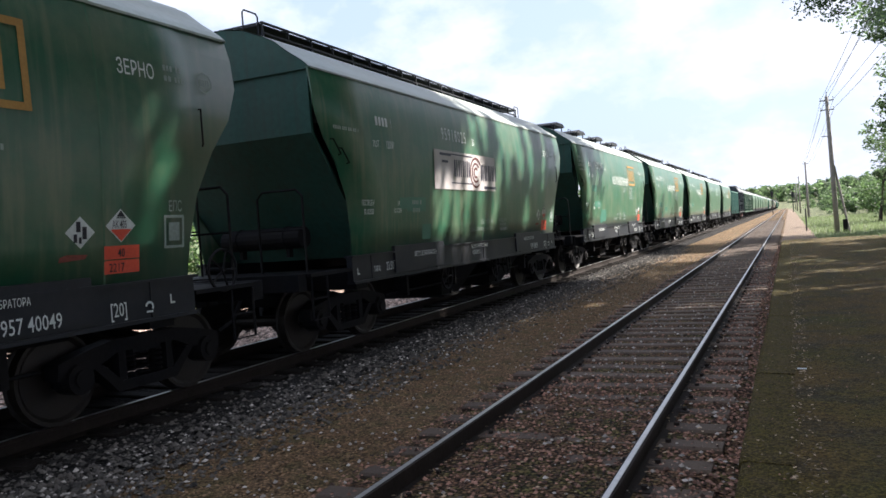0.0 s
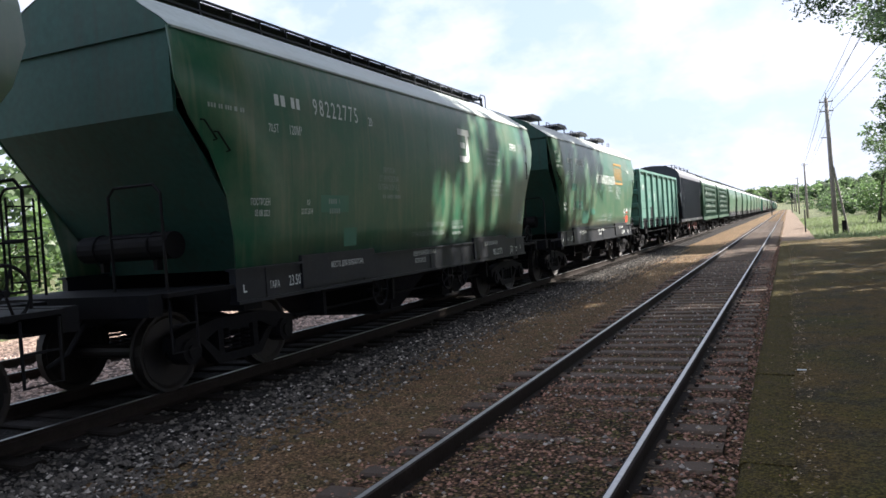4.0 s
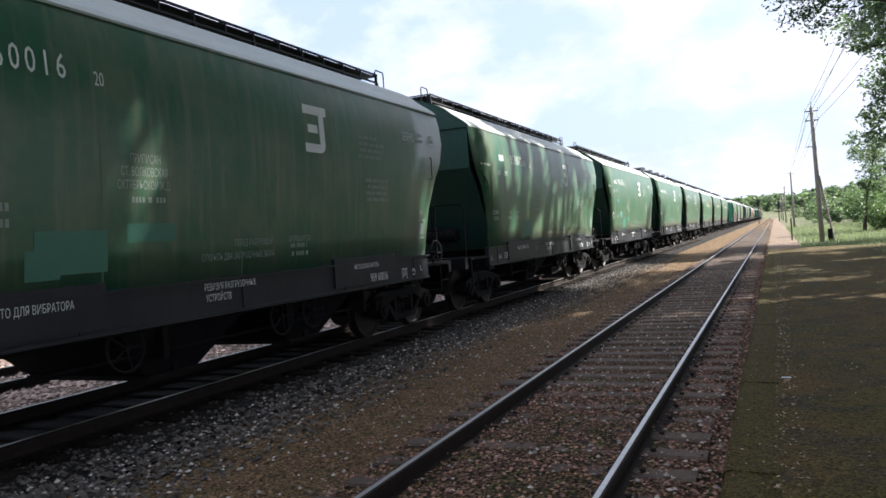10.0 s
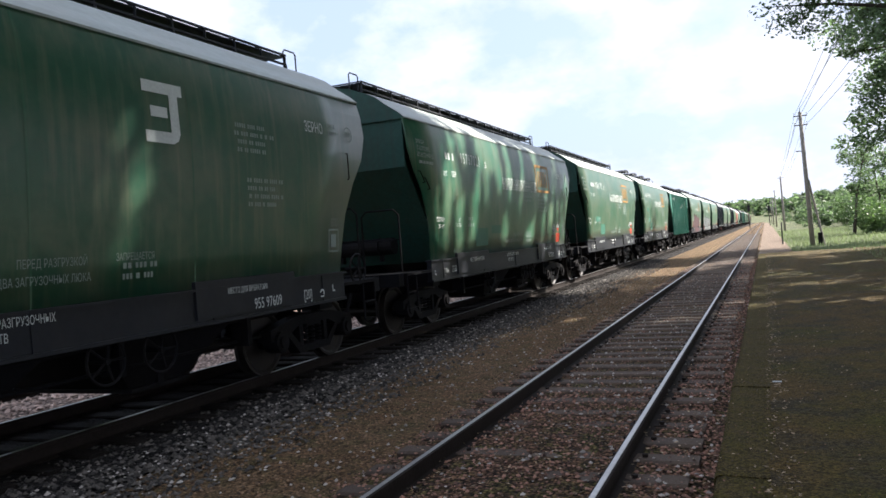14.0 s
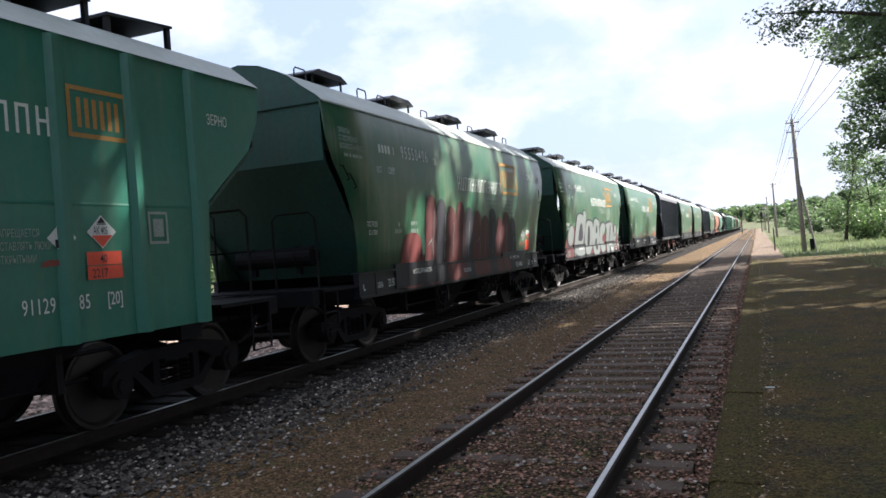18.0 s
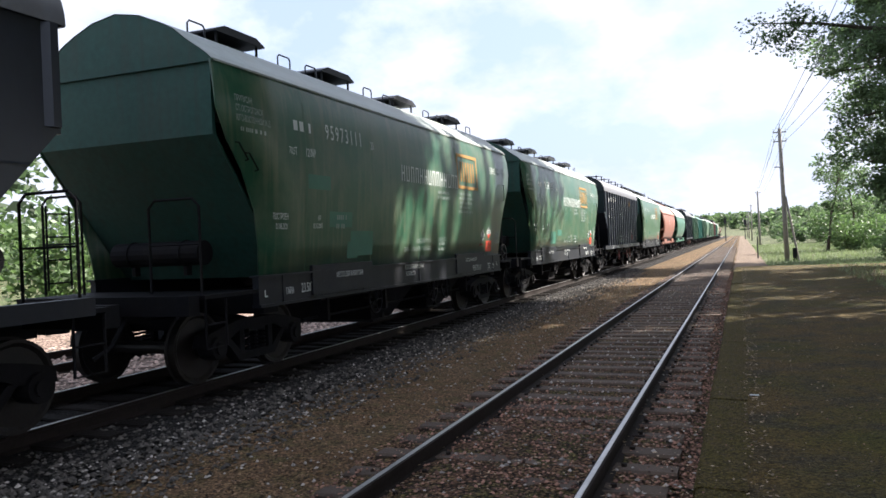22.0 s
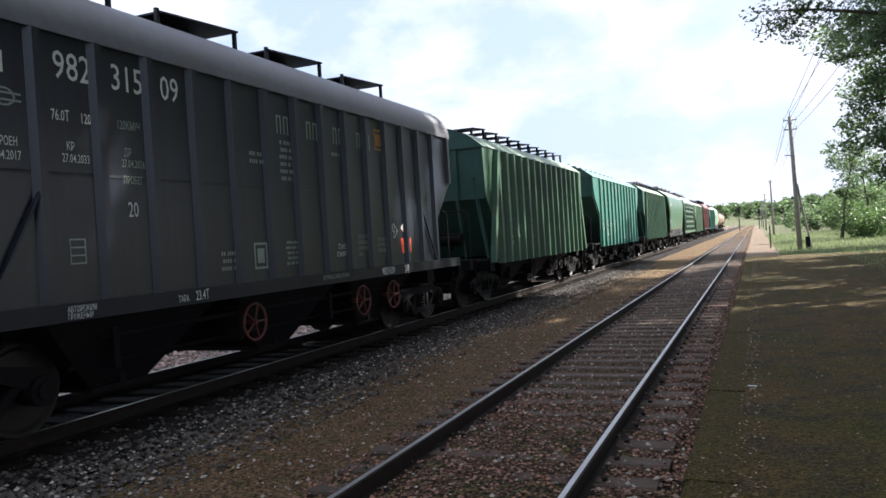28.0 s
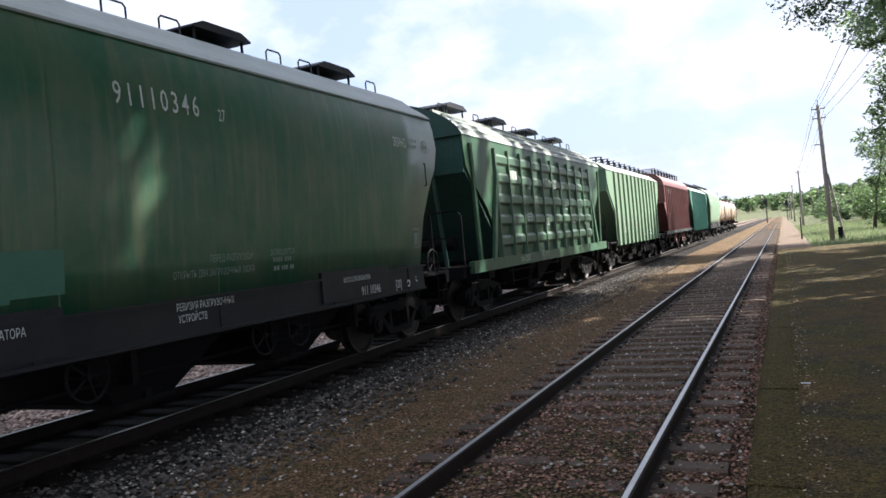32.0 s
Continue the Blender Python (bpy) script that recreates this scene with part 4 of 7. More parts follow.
def bogie(parent, y):
    if "bolster" not in GEAR:
        b = part("bogie", bolster_bm(), M_UNDER, parent, "black cast-steel two-axle bogie")
        GEAR["bolster"] = b
        for s in (-1, 1):
            f = part("side_frame", sideframe_bm(), M_UNDER, b)
            f.matrix_basis = pose(1.06 * s, 0, 0, 0, 0, 0 if s > 0 else 180)
            GEAR.setdefault("frame", f)
        for s in (-1, 1):
            if s < 0:
                w = part("wheelset", wheelset_bm(), M_WHEEL, b, "steel wheels on one axle", smooth=False)
                GEAR["wheel"] = w
            else:
                w = again("wheelset", GEAR["wheel"], b, pose(0, 0, 0))
            w.location = (0, 0.925 * s, 0.478)
            WHEELSETS[s].append(w)
    else:
        b = again("bogie", GEAR["bolster"], parent, pose(0, 0, 0))
        for s in (-1, 1):
            again("side_frame", GEAR["frame"], b, pose(1.06 * s, 0, 0, 0, 0, 0 if s > 0 else 180))
            w = again("wheelset", GEAR["wheel"], b, pose(0, 0.925 * s, 0.478))
            WHEELSETS[s].append(w)
    b.location = (0, y, 0)
    return b


def shared(key, name, make, material, parent, m, label="", smooth=False):
    """A part built once and set again on the same mesh."""
    if key not in GEAR:
        GEAR[key] = part(name, make(), material, parent, label, smooth)
        GEAR[key].matrix_basis = m
        return GEAR[key]
    o = again(name, GEAR[key], parent, m, material)
    if label:
        o["label"] = label
    return o


def coupler_bm():
    bm = bmesh.new()
    box(bm, -0.09, 0.09, -0.75, -0.1, 0.94, 1.14)
    prism(bm, [(-0.20, -0.14), (0.10, -0.20), (0.22, -0.02), (0.16, 0.10), (0.05, 0.0), (-0.06, 0.0), (-0.12, 0.12), (-0.22, 0.06)], "z", 0.86, 1.22)
    tube(bm, [(-0.35, -0.5, 0.95), (-0.38, -0.2, 0.62), (-0.30, 0.0, 0.50)], 0.03, 6)
    return bm


def handwheel_bm():
    bm = bmesh.new()
    torus(bm, (0, 0, 0), "x", 0.25, 0.018, 24, 6)
    for k in range(5):
        a = k * 1.2566
        tube(bm, [(0, 0.03 * math.cos(a), 0.03 * math.sin(a)), (0, 0.245 * math.cos(a), 0.245 * math.sin(a))], 0.014, 5)
    cyl(bm, (-0.1, 0, 0), "x", 0.035, 0.26, 8)
    return bm


def tank_bm():
    bm = bmesh.new()
    cyl(bm, (0, 0, 0), "x", 0.17, 1.5, 16)
    for s in (-0.45, 0.45):
        torus(bm, (s, 0, 0), "x", 0.175, 0.014, 16, 4)
        box(bm, s - 0.03, s + 0.03, -0.05, 0.05, -0.3, -0.16)
    return bm


def ladder_bm():
    bm = bmesh.new()
    for s in (-0.2, 0.2):
        tube(bm, [(0, s, -0.6), (0, s, 0.6)], 0.016, 5)
    for k in range(4):
        tube(bm, [(0, -0.2, -0.5 + 0.33 * k), (0, 0.2, -0.5 + 0.33 * k)], 0.013, 5)
    return bm


def railing_bm(a, b, h):
    """End-platform railing: a bent bar with a cross rod."""
    bm = bmesh.new()
    tube(bm, [(a, 0, 0), (a, 0, h - 0.1), (a + 0.1, 0, h), (b - 0.1, 0, h), (b, 0, h - 0.1), (b, 0, 0)], 0.018, 6)
    tube(bm, [(a, 0, h * 0.52), (b, 0, h * 0.52)], 0.014, 5)
    return bm


def hook_bm():
    """A roof handrail: an inverted U of thin bar."""
    bm = bmesh.new()
    tube(bm, [(0.35, 0.18, -0.25), (0.35, 0.18, 0.20), (0.35, 0.14, 0.24), (0.35, -0.14, 0.24), (0.35, -0.18, 0.20), (0.35, -0.18, -0.25)], 0.014, 5)
    return bm


def running_gear(w, base, frame_mat, z_sill=1.0, chutes=(-0.75, 2.05), chute_w=1.45, chute_top=1.3, wheels=(-1.9, 0.87, 1.64), chute_mat=None, wheel_mat=None, railings=True):
    for s in (-1, 1):
        bogie(w, s * base)
        shared("coupler", "coupler", coupler_bm, M_UNDER, w, pose(0, s * HALF, 0, 0, 0, 0 if s > 0 else 180), "automatic coupler with a brake hose")
        if railings:
            shared("railing", "railing", lambda: railing_bm(-1.35, -0.65, 1.35), M_UNDER, w, pose(0, s * 6.55, 1.24))
            shared("railing_low", "railing", lambda: railing_bm(0.5, 1.3, 1.2), M_UNDER, w, pose(0, s * 6.55, 1.24))
            shared("end_ladder", "ladder", ladder_bm, M_UNDER, w, pose(-1.46, s * 6.2, 1.9))
            shared("air_tank", "air_tank", tank_bm, M_UNDER, w, pose(0.1, s * 5.9, 1.75), "dark cylindrical air tank")
    def slab_bm(*q):
        b = bmesh.new()
        box(b, *q)
        return b
    shared("centre_sill", "underframe", lambda: slab_bm(-0.22, 0.22, -6.95, 6.95, 0.86, 1.16), M_UNDER, w, pose(0, 0, 0), "black steel centre sill")
    for s in (-1, 1):
        shared("end_beam", "end_beam", lambda: slab_bm(-1.42, 1.42, -0.10, 0.10, 0.98, 1.225), M_UNDER, w, pose(0, s * 6.86, 0))
        shared("end_deck", "end_platform", lambda: slab_bm(-1.50, 1.50, -0.55, 0.55, 1.17, 1.22), M_UNDER, w, pose(0, s * 6.2, 0))
        shared("bolster_beam", "bolster_beam", lambda: slab_bm(-1.40, 1.40, -0.18, 0.18, 0.862, 1.165), M_UNDER, w, pose(0, s * base, 0))
    hb = []
    for k, y in enumerate(chutes):
        def make():
            b = bmesh.new()
            z0, z1, h0, h1 = 0.34, chute_top, 0.44, chute_w
            lo = [b.verts.new((x * 0.95, yy * h0, z0)) for x, yy in ((-1, -1), (1, -1), (1, 1), (-1, 1))]
            hi = [b.verts.new((x * 1.42, yy * h1, z1)) for x, yy in ((-1, -1), (1, -1), (1, 1), (-1, 1))]
            b.faces.new(lo[::-1])
            b.faces.new(hi)
            for i in range(4):
                b.faces.new((lo[i], lo[(i + 1) % 4], hi[(i + 1) % 4], hi[i]))
            return b

        def gate():
            b = bmesh.new()
            prism(b, [(-0.46, 0.29), (0.46, 0.29), (0.46, 0.34), (0.05, 0.34), (0.05, 0.56), (-0.05, 0.56), (-0.05, 0.34), (-0.46, 0.34)], "x", -1.0, 1.0)
            return b
        shared("chute_gate", "chute_gate", gate, M_UNDER, w, pose(0, y, 0))
        shared("chute%.2f%.2f" % (chute_w, chute_top), "discharge_chute", make, chute_mat or M_UNDER, w, pose(0, y, 0))
    for k, y in enumerate(wheels):
        shared("handwheel", "handwheel", handwheel_bm, wheel_mat or M_UNDER, w, pose(1.42, y, 0.78))
    bm = bmesh.new()
    tube(bm, [(1.1, -3.9, 0.62), (1.1, 3.9, 0.62)], 0.022, 6)
    tube(bm, [(1.25, -3.6, 0.92), (1.25, 4.1, 0.92)], 0.03, 6)
    for y in (-3.4, -1.2, 1.2, 3.4):
        box(bm, 1.02, 1.3, y - 0.04, y + 0.04, 0.56, 1.0)
    part("brake_rod", bm, M_UNDER, w)
    def step_bm():
        b = bmesh.new()
        tube(b, [(1.46, -0.2, 1.15), (1.46, -0.2, 0.55), (1.46, 0.2, 0.55), (1.46, 0.2, 1.15)], 0.018, 5)
        tube(b, [(1.46, -0.2, 0.85), (1.46, 0.2, 0.85)], 0.015, 5)
        return b
    for s in (-1, 1):
        shared("step", "step", step_bm, M_UNDER, w, pose(0, s * 6.5, 0), "bent steel step iron")


# -- lettering and marks on the wagons' sides --
TEXTS = {}


def text_mesh(s, wide=1.0):
    if (s, wide) not in TEXTS:
        c = bpy.data.curves.new("lettering", "FONT")
        c.body, c.resolution_u, c.size, c.offset = s, 2, 1.38, 0.004
        c.space_character = wide
        o = bpy.data.objects.new("lettering", c)
        scene.collection.objects.link(o)
        me = bpy.data.meshes.new_from_object(o.evaluated_get(bpy.context.evaluated_depsgraph_get()))
        bpy.data.objects.remove(o)
        me.materials.clear()
        me.materials.append(M_WHITE)
        TEXTS[s, wide] = me
    return TEXTS[s, wide]


SIDES = {}


def place_on(w, y, z, lift=0.006):
    x, tilt = SIDES[w.name](z)
    turn = Matrix(((0, 0, 1, 0), (1, 0, 0, 0), (0, 1, 0, 0), (0, 0, 0, 1)))
    return Matrix.Translation((x + lift, y, z)) @ turn @ Matrix.Rotation(tilt, 4, "X")


def letters(w, s, y, z, h, material=None, narrow=0.72, wide=1.0):
    """Stencilled writing of cap height h, its lower left corner at y, z."""
    o = new("lettering", text_mesh(s, wide))
    o.material_slots[0].link = "OBJECT"
    o.material_slots[0].material = material or M_WHITE
    o.parent = w
    o.matrix_basis = place_on(w, y, z + h / 2) @ Matrix.Translation((0, -h / 2, 0)) @ Matrix.Diagonal((h * narrow, h, 1, 1))
    o["label"] = "stencilled writing " + s
    return o


def flat(w, name, polys, y, z, material, label="", lift=0.005):
    """Painted flat shapes at (y, z), given as polygons in metres."""
    bm = bmesh.new()
    for p in polys:
        bm.faces.new([bm.verts.new((u, v, 0)) for u, v in p])
    bmesh.ops.recalc_face_normals(bm, faces=bm.faces)
    for f in bm.faces:
        if f.normal.z < 0:
            f.normal_flip()
    zc = z + max(v for p in polys for u, v in p) / 2
    o = part(name, bm, material, w, label)
    o.matrix_basis = place_on(w, y, zc, lift) @ Matrix.Translation((0, z - zc, 0))
    return o


def rect(u, v, a, b):
    return [(u, v), (u + a, v), (u + a, v + b), (u, v + b)]


def bars(w, y, z, width, rows, h, seed, material=None, label="small unreadable stencilled writing"):
    """Unreadable small writing: plain bars in word lengths."""
    r = random.Random(seed)
    polys = []
    for k in range(rows):
        u = r.uniform(0, 0.1) * width
        end = width * r.uniform(0.7, 1.0)
        while u < end:
            a = min(r.uniform(1.2, 4.5) * h, end - u)
            n = max(1, int(a / (h * 0.75)))
            for q in range(n):
                polys.append(rect(u + q * a / n, (rows - 1 - k) * h * 1.9, a / n * 0.66, h))
            u += a + 0.6 * h
    o = flat(w, "lettering", polys, y, z, material or M_FADED, label)
    o["kind"] = "stuff"
    return o


def name_bars(w, y, z, n, pitch, h, material=None, gaps=()):
    """A company's name as plain strokes of its size."""
    polys = []
    for k in range(n):
        if k in gaps:
            continue
        u, t, a = k * pitch, pitch * 0.15, pitch * 0.66
        polys += [rect(u, 0, t, h), rect(u + a - t, 0, t, h)]
        v = (h - t, 0, h * 0.45, h - t, h * 0.45)[(k * 7 + n) % 5]
        polys.append(rect(u + t, v, a - 2 * t, t))
    o = flat(w, "company_name", polys, y, z, material or M_WHITE, "company name as plain white strokes")
    o["kind"] = "stuff"
    return o


def emblem_square(w, y, z, s=1.25, material=None, wide=1.75):
    t = s * 0.055
    polys = [rect(0, 0, s * wide, t * 1.6), rect(0, s - t * 1.6, s * wide, t * 1.6), rect(0, t * 1.6, t * 1.6, s - t * 3.2), rect(s * wide - t * 1.6, t * 1.6, t * 1.6, s - t * 3.2)]
    for k in range(6):
        polys.append(rect(s * wide * (0.15 + 0.125 * k), s * 0.2, s * 0.10, s * 0.58))
    return flat(w, "emblem", polys, y, z, material or M_ORANGE, "square orange emblem")


def part_placard(w, y, z):
    """Hazard label over an orange plate, with an older label beside them."""
    flat(w, "hazard_diamond", [[(0.19, 0), (0.38, 0.17), (0.19, 0.34), (0, 0.17)]], y - 0.03, z + 0.31, M_WHITE, "white diamond hazard label with red lower part")
    flat(w, "hazard_print", [[(0.19, 0.012), (0.325, 0.135), (0.055, 0.135)]], y - 0.03, z + 0.31, M_PLACARD, "red lower part of the label", lift=0.010)
    flat(w, "hazard_print", [[(0.135, 0.26), (0.245, 0.26), (0.22, 0.29), (0.19, 0.325), (0.16, 0.29)], rect(0.13, 0.245, 0.12, 0.01)], y - 0.03, z + 0.31, M_GRAF_BLACK, "black flame mark", lift=0.010)
    letters(w, "АК 405", y + 0.045, z + 0.455, 0.08, M_GRAF_BLACK, 0.54).location.x += 0.008
    flat(w, "hazard_placard", [rect(0, 0, 0.45, 0.135)], y - 0.05, z, M_PLACARD, "orange lower field of a hazard placard")
    p = flat(w, "hazard_placard", [rect(0, 0, 0.45, 0.135)], y - 0.05, z + 0.145, M_PLACARD, "orange upper field of a hazard placard")
    letters(w, "40", y + 0.11, z + 0.165, 0.09, M_GRAF_BLACK, 0.75).location.x += 0.008
    letters(w, "2217", y, z + 0.02, 0.09, M_GRAF_BLACK, 0.80).location.x += 0.008
    flat(w, "old_label", [[(0.17, 0), (0.34, 0.155), (0.17, 0.31), (0, 0.155)]], y - 0.50, z + 0.27, M_WHITE, "white diamond label with black marks")
    flat(w, "old_label_print", [rect(0.12, 0.16, 0.05, 0.10), rect(0.09, 0.06, 0.04, 0.08), rect(0.19, 0.09, 0.05, 0.12), rect(0.15, 0.05, 0.03, 0.06)], y - 0.50, z + 0.27, M_GRAF_BLACK, "black worn marks of the label", lift=0.010)
    flat(w, "torn_sticker", [[(0, 0), (0.30, 0.02), (0.33, 0.06), (0.10, 0.07), (0.02, 0.05)]], y - 0.58, z + 0.15, M_RUSTRED, "torn rest of a red sticker")
    return p


def small_square(w, y, z):
    return flat(w, "lettering", [rect(0, 0, 0.30, 0.03), rect(0, 0.33, 0.30, 0.03), rect(0, 0.03, 0.03, 0.30), rect(0.27, 0.03, 0.03, 0.30), rect(0.07, 0.08, 0.16, 0.2)], y, z, M_FADED, "small white square mark")


# -- smooth-sided covered hopper --
HOP = [(1.39, 1.475), (1.8, 1.52), (2.3, 1.56), (2.8, 1.59), (3.2, 1.60), (3.6, 1.59), (3.95, 1.555), (4.20, 1.50)]


def hop_side(z):
    zs, xs = [p[0] for p in HOP], [p[1] for p in HOP]
    return float(np.interp(z, zs, xs)), float(np.arctan2(np.interp(z + 0.25, zs, xs) - np.interp(z - 0.25, zs, xs), 0.5))


def hop_end(z):
    return float(np.interp(z, [1.39, 1.8, 2.3, 2.7, 3.0, 3.25, 3.5, 3.8, 4.2], [5.56, 5.60, 5.72, 5.92, 6.14, 6.36, 6.48, 6.50, 6.46]))


ROOF = [(1.52, 4.18), (1.52, 4.21), (1.42, 4.30), (1.16, 4.48), (0.95, 4.65), (0.74, 4.76), (0.4, 4.90), (0.0, 4.97)]


def shell_bm(prof, end, n=10, thick=0.03):
    """Two curved side sheets with shaped ends and thickness."""
    bm = bmesh.new()
    for s in (-1, 1):
        o, i = [], []
        for z, x in prof:
            e = end(z)
            yy = [-e + 2 * e * k / n for k in range(n + 1)]
            o.append([bm.verts.new((s * x, y, z)) for y in yy])
            i.append([bm.verts.new((s * (x - thick), y, z)) for y in yy])
        for g, flip in ((o, s < 0), (i, s > 0)):
            for a in range(len(prof) - 1):
                for b in range(n):
                    q = (g[a][b], g[a][b + 1], g[a + 1][b + 1], g[a + 1][b])
                    bm.faces.new(q[::-1] if flip else q)
        for a in range(len(prof) - 1):
            for b in (0, n):
                bm.faces.new((o[a][b], o[a + 1][b], i[a + 1][b], i[a][b]))
        for b in range(n):
            bm.faces.new((o[0][b], i[0][b], i[0][b + 1], o[0][b + 1]))
    bmesh.ops.recalc_face_normals(bm, faces=bm.faces)
    return bm


def roof_bm(prof, e, n=8, thick=0.03):
    """A cambered roof sheet over the whole width, with end gables."""
    full = [(x, z) for x, z in prof] + [(-x, z) for x, z in prof[-2::-1]]
    bm = bmesh.new()
    rows = [[bm.verts.new((x, -e + 2 * e * k / n, z)) for x, z in full] for k in range(n + 1)]
    for k in range(n):
        for i in range(len(full) - 1):
            bm.faces.new((rows[k][i], rows[k + 1][i], rows[k + 1][i + 1], rows[k][i + 1]))
    bmesh.ops.recalc_face_normals(bm, faces=bm.faces)
    for f in bm.faces:
        if f.normal.z < 0:
            f.normal_flip()
    return bm


def gables(w, key, prof, e, paint):
    """Plates that close the roof's ends."""
    full = [(x, z - 0.012) for x, z in prof] + [(-x, z - 0.012) for x, z in prof[-2::-1]]
    for s in (-1, 1):
        def make():
            bm = bmesh.new()
            prism(bm, full, "y", e - 0.05, e - 0.01)
            return bm
        shared("gable" + key, "gable", make, paint, w, pose(0, 0, 0, 0, 0, 0 if s > 0 else 180))


# green wagons get the end paint that carries shade in its colour
def shaded_end(paint):
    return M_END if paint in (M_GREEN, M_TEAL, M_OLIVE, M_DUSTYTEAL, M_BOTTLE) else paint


def hop_ends(w, paint, y_top, z_break, y_in, z_low, width, label="sloping end wall", z_up=4.12, posts=True):
    for s in (-1, 1):
        bm = bmesh.new()
        pts = [(s * y_top, z_up), (s * y_top, z_break), (s * y_in, z_low), (s * (y_in - 0.05), z_low), (s * (y_top - 0.06), z_break + 0.02), (s * (y_top - 0.06), z_up)]
        prism(bm, pts, "x", -width, width)
        part("end_wall", bm, shaded_end(paint), w, label)
        if not posts:
            continue
        bm = bmesh.new()
        for x in (-0.75, 0.75):
            prism(bm, [(s * (y_top + 0.06), 4.05), (s * (y_top + 0.06), z_break), (s * (y_top - 0.02), z_break), (s * (y_top - 0.02), 4.05)], "x", x - 0.05, x + 0.05)
            tube(bm, [(x, s * (y_top + 0.02), z_break), (x, s * (y_top - 0.35), 1.2)], 0.05, 6)
        box(bm, -width, width, s * y_top - 0.02, s * y_top + 0.07, z_break - 0.05, z_break + 0.05)
        part("end_post", bm, shaded_end(paint), w)


def hatch_bm():
    """Loading hatch: lid on its coaming, and a sloping platform on struts."""
    bm = bmesh.new()
    box(bm, -0.35, 0.35, -0.33, 0.33, 0, 0.10)
    box(bm, -0.40, 0.40, -0.38, 0.38, 0.10, 0.14)
    return bm


def hatch_platform_bm():
    bm = bmesh.new()
    prism(bm, [(-0.62, 0.19), (-0.4, 0.28), (0.4, 0.28), (0.62, 0.19), (0.62, 0.165), (-0.62, 0.165)], "x", -0.45, 0.48)
    for y in (-0.5, 0.5):
        for x in (-0.38, 0.40):
            tube(bm, [(x, y, 0.18), (x, y, -0.2)], 0.022, 5)
    return bm


def walkway_bm(length=11.6):
    """Raised roof gangway: plank deck on trestles with side trusses."""
    bm = bmesh.new()
    h = length / 2
    for x in (-0.42, 0.42):
        box(bm, x - 0.025, x + 0.025, -h, h, 0.26, 0.31)
        box(bm, x - 0.02, x + 0.02, -h, h, 0.06, 0.09)
    n = 16
    for k in range(n + 1):
        y = -h + length * k / n
        for x in (-0.42, 0.42):
            box(bm, x - 0.02, x + 0.02, y - 0.02, y + 0.02, -0.1, 0.27)
        box(bm, -0.42, 0.42, y - 0.02, y + 0.02, 0.24, 0.28)
    return bm


def hatch_plate_bm():
    """A long plate standing over a hatch on two legs at one end."""
    bm = bmesh.new()
    prism(bm, [(-0.8, 4.86), (0.8, 4.96), (0.8, 4.985), (-0.8, 4.885)], "x", 0.12, 0.98)
    for x in (0.18, 0.93):
        box(bm, x - 0.025, x + 0.025, 0.74, 0.79, 4.62, 4.97)
        box(bm, x - 0.025, x + 0.025, -0.84, -0.79, 4.62, 4.92)
    return bm


def low_walkway_bm():
    """Roof gangway: open side frames of rails, posts and slanting bars on short legs."""
    bm = bmesh.new()
    n = 18
    for x in (-0.45, 0.45):
        box(bm, x - 0.018, x + 0.018, -6.05, 6.05, 5.085, 5.115)
        box(bm, x - 0.018, x + 0.018, -6.05, 6.05, 4.925, 4.955)
        for k in range(n + 1):
            y = -6.03 + 12.06 * k / n
            box(bm, x - 0.014, x + 0.014, y - 0.014, y + 0.014, 4.955, 5.085)
            if k % 2 == 0:
                box(bm, x - 0.025, x + 0.025, y - 0.025, y + 0.025, 4.80, 4.925)
    for k in range(n + 1):
        y = -6.03 + 12.06 * k / n
        box(bm, -0.432, 0.432, y - 0.014, y + 0.014, 5.09, 5.112)
    for k in range(0, n, 2):
        y = -6.03 + 12.06 * k / n
        tube(bm, [(-0.43, y, 5.10), (0.43, y + 12.06 / n, 5.10)], 0.01, 4)
    return bm


def deck_bm(length=11.6):
    bm = bmesh.new()
    box(bm, -0.40, 0.40, -length / 2, length / 2, 0.315, 0.335)
    return bm


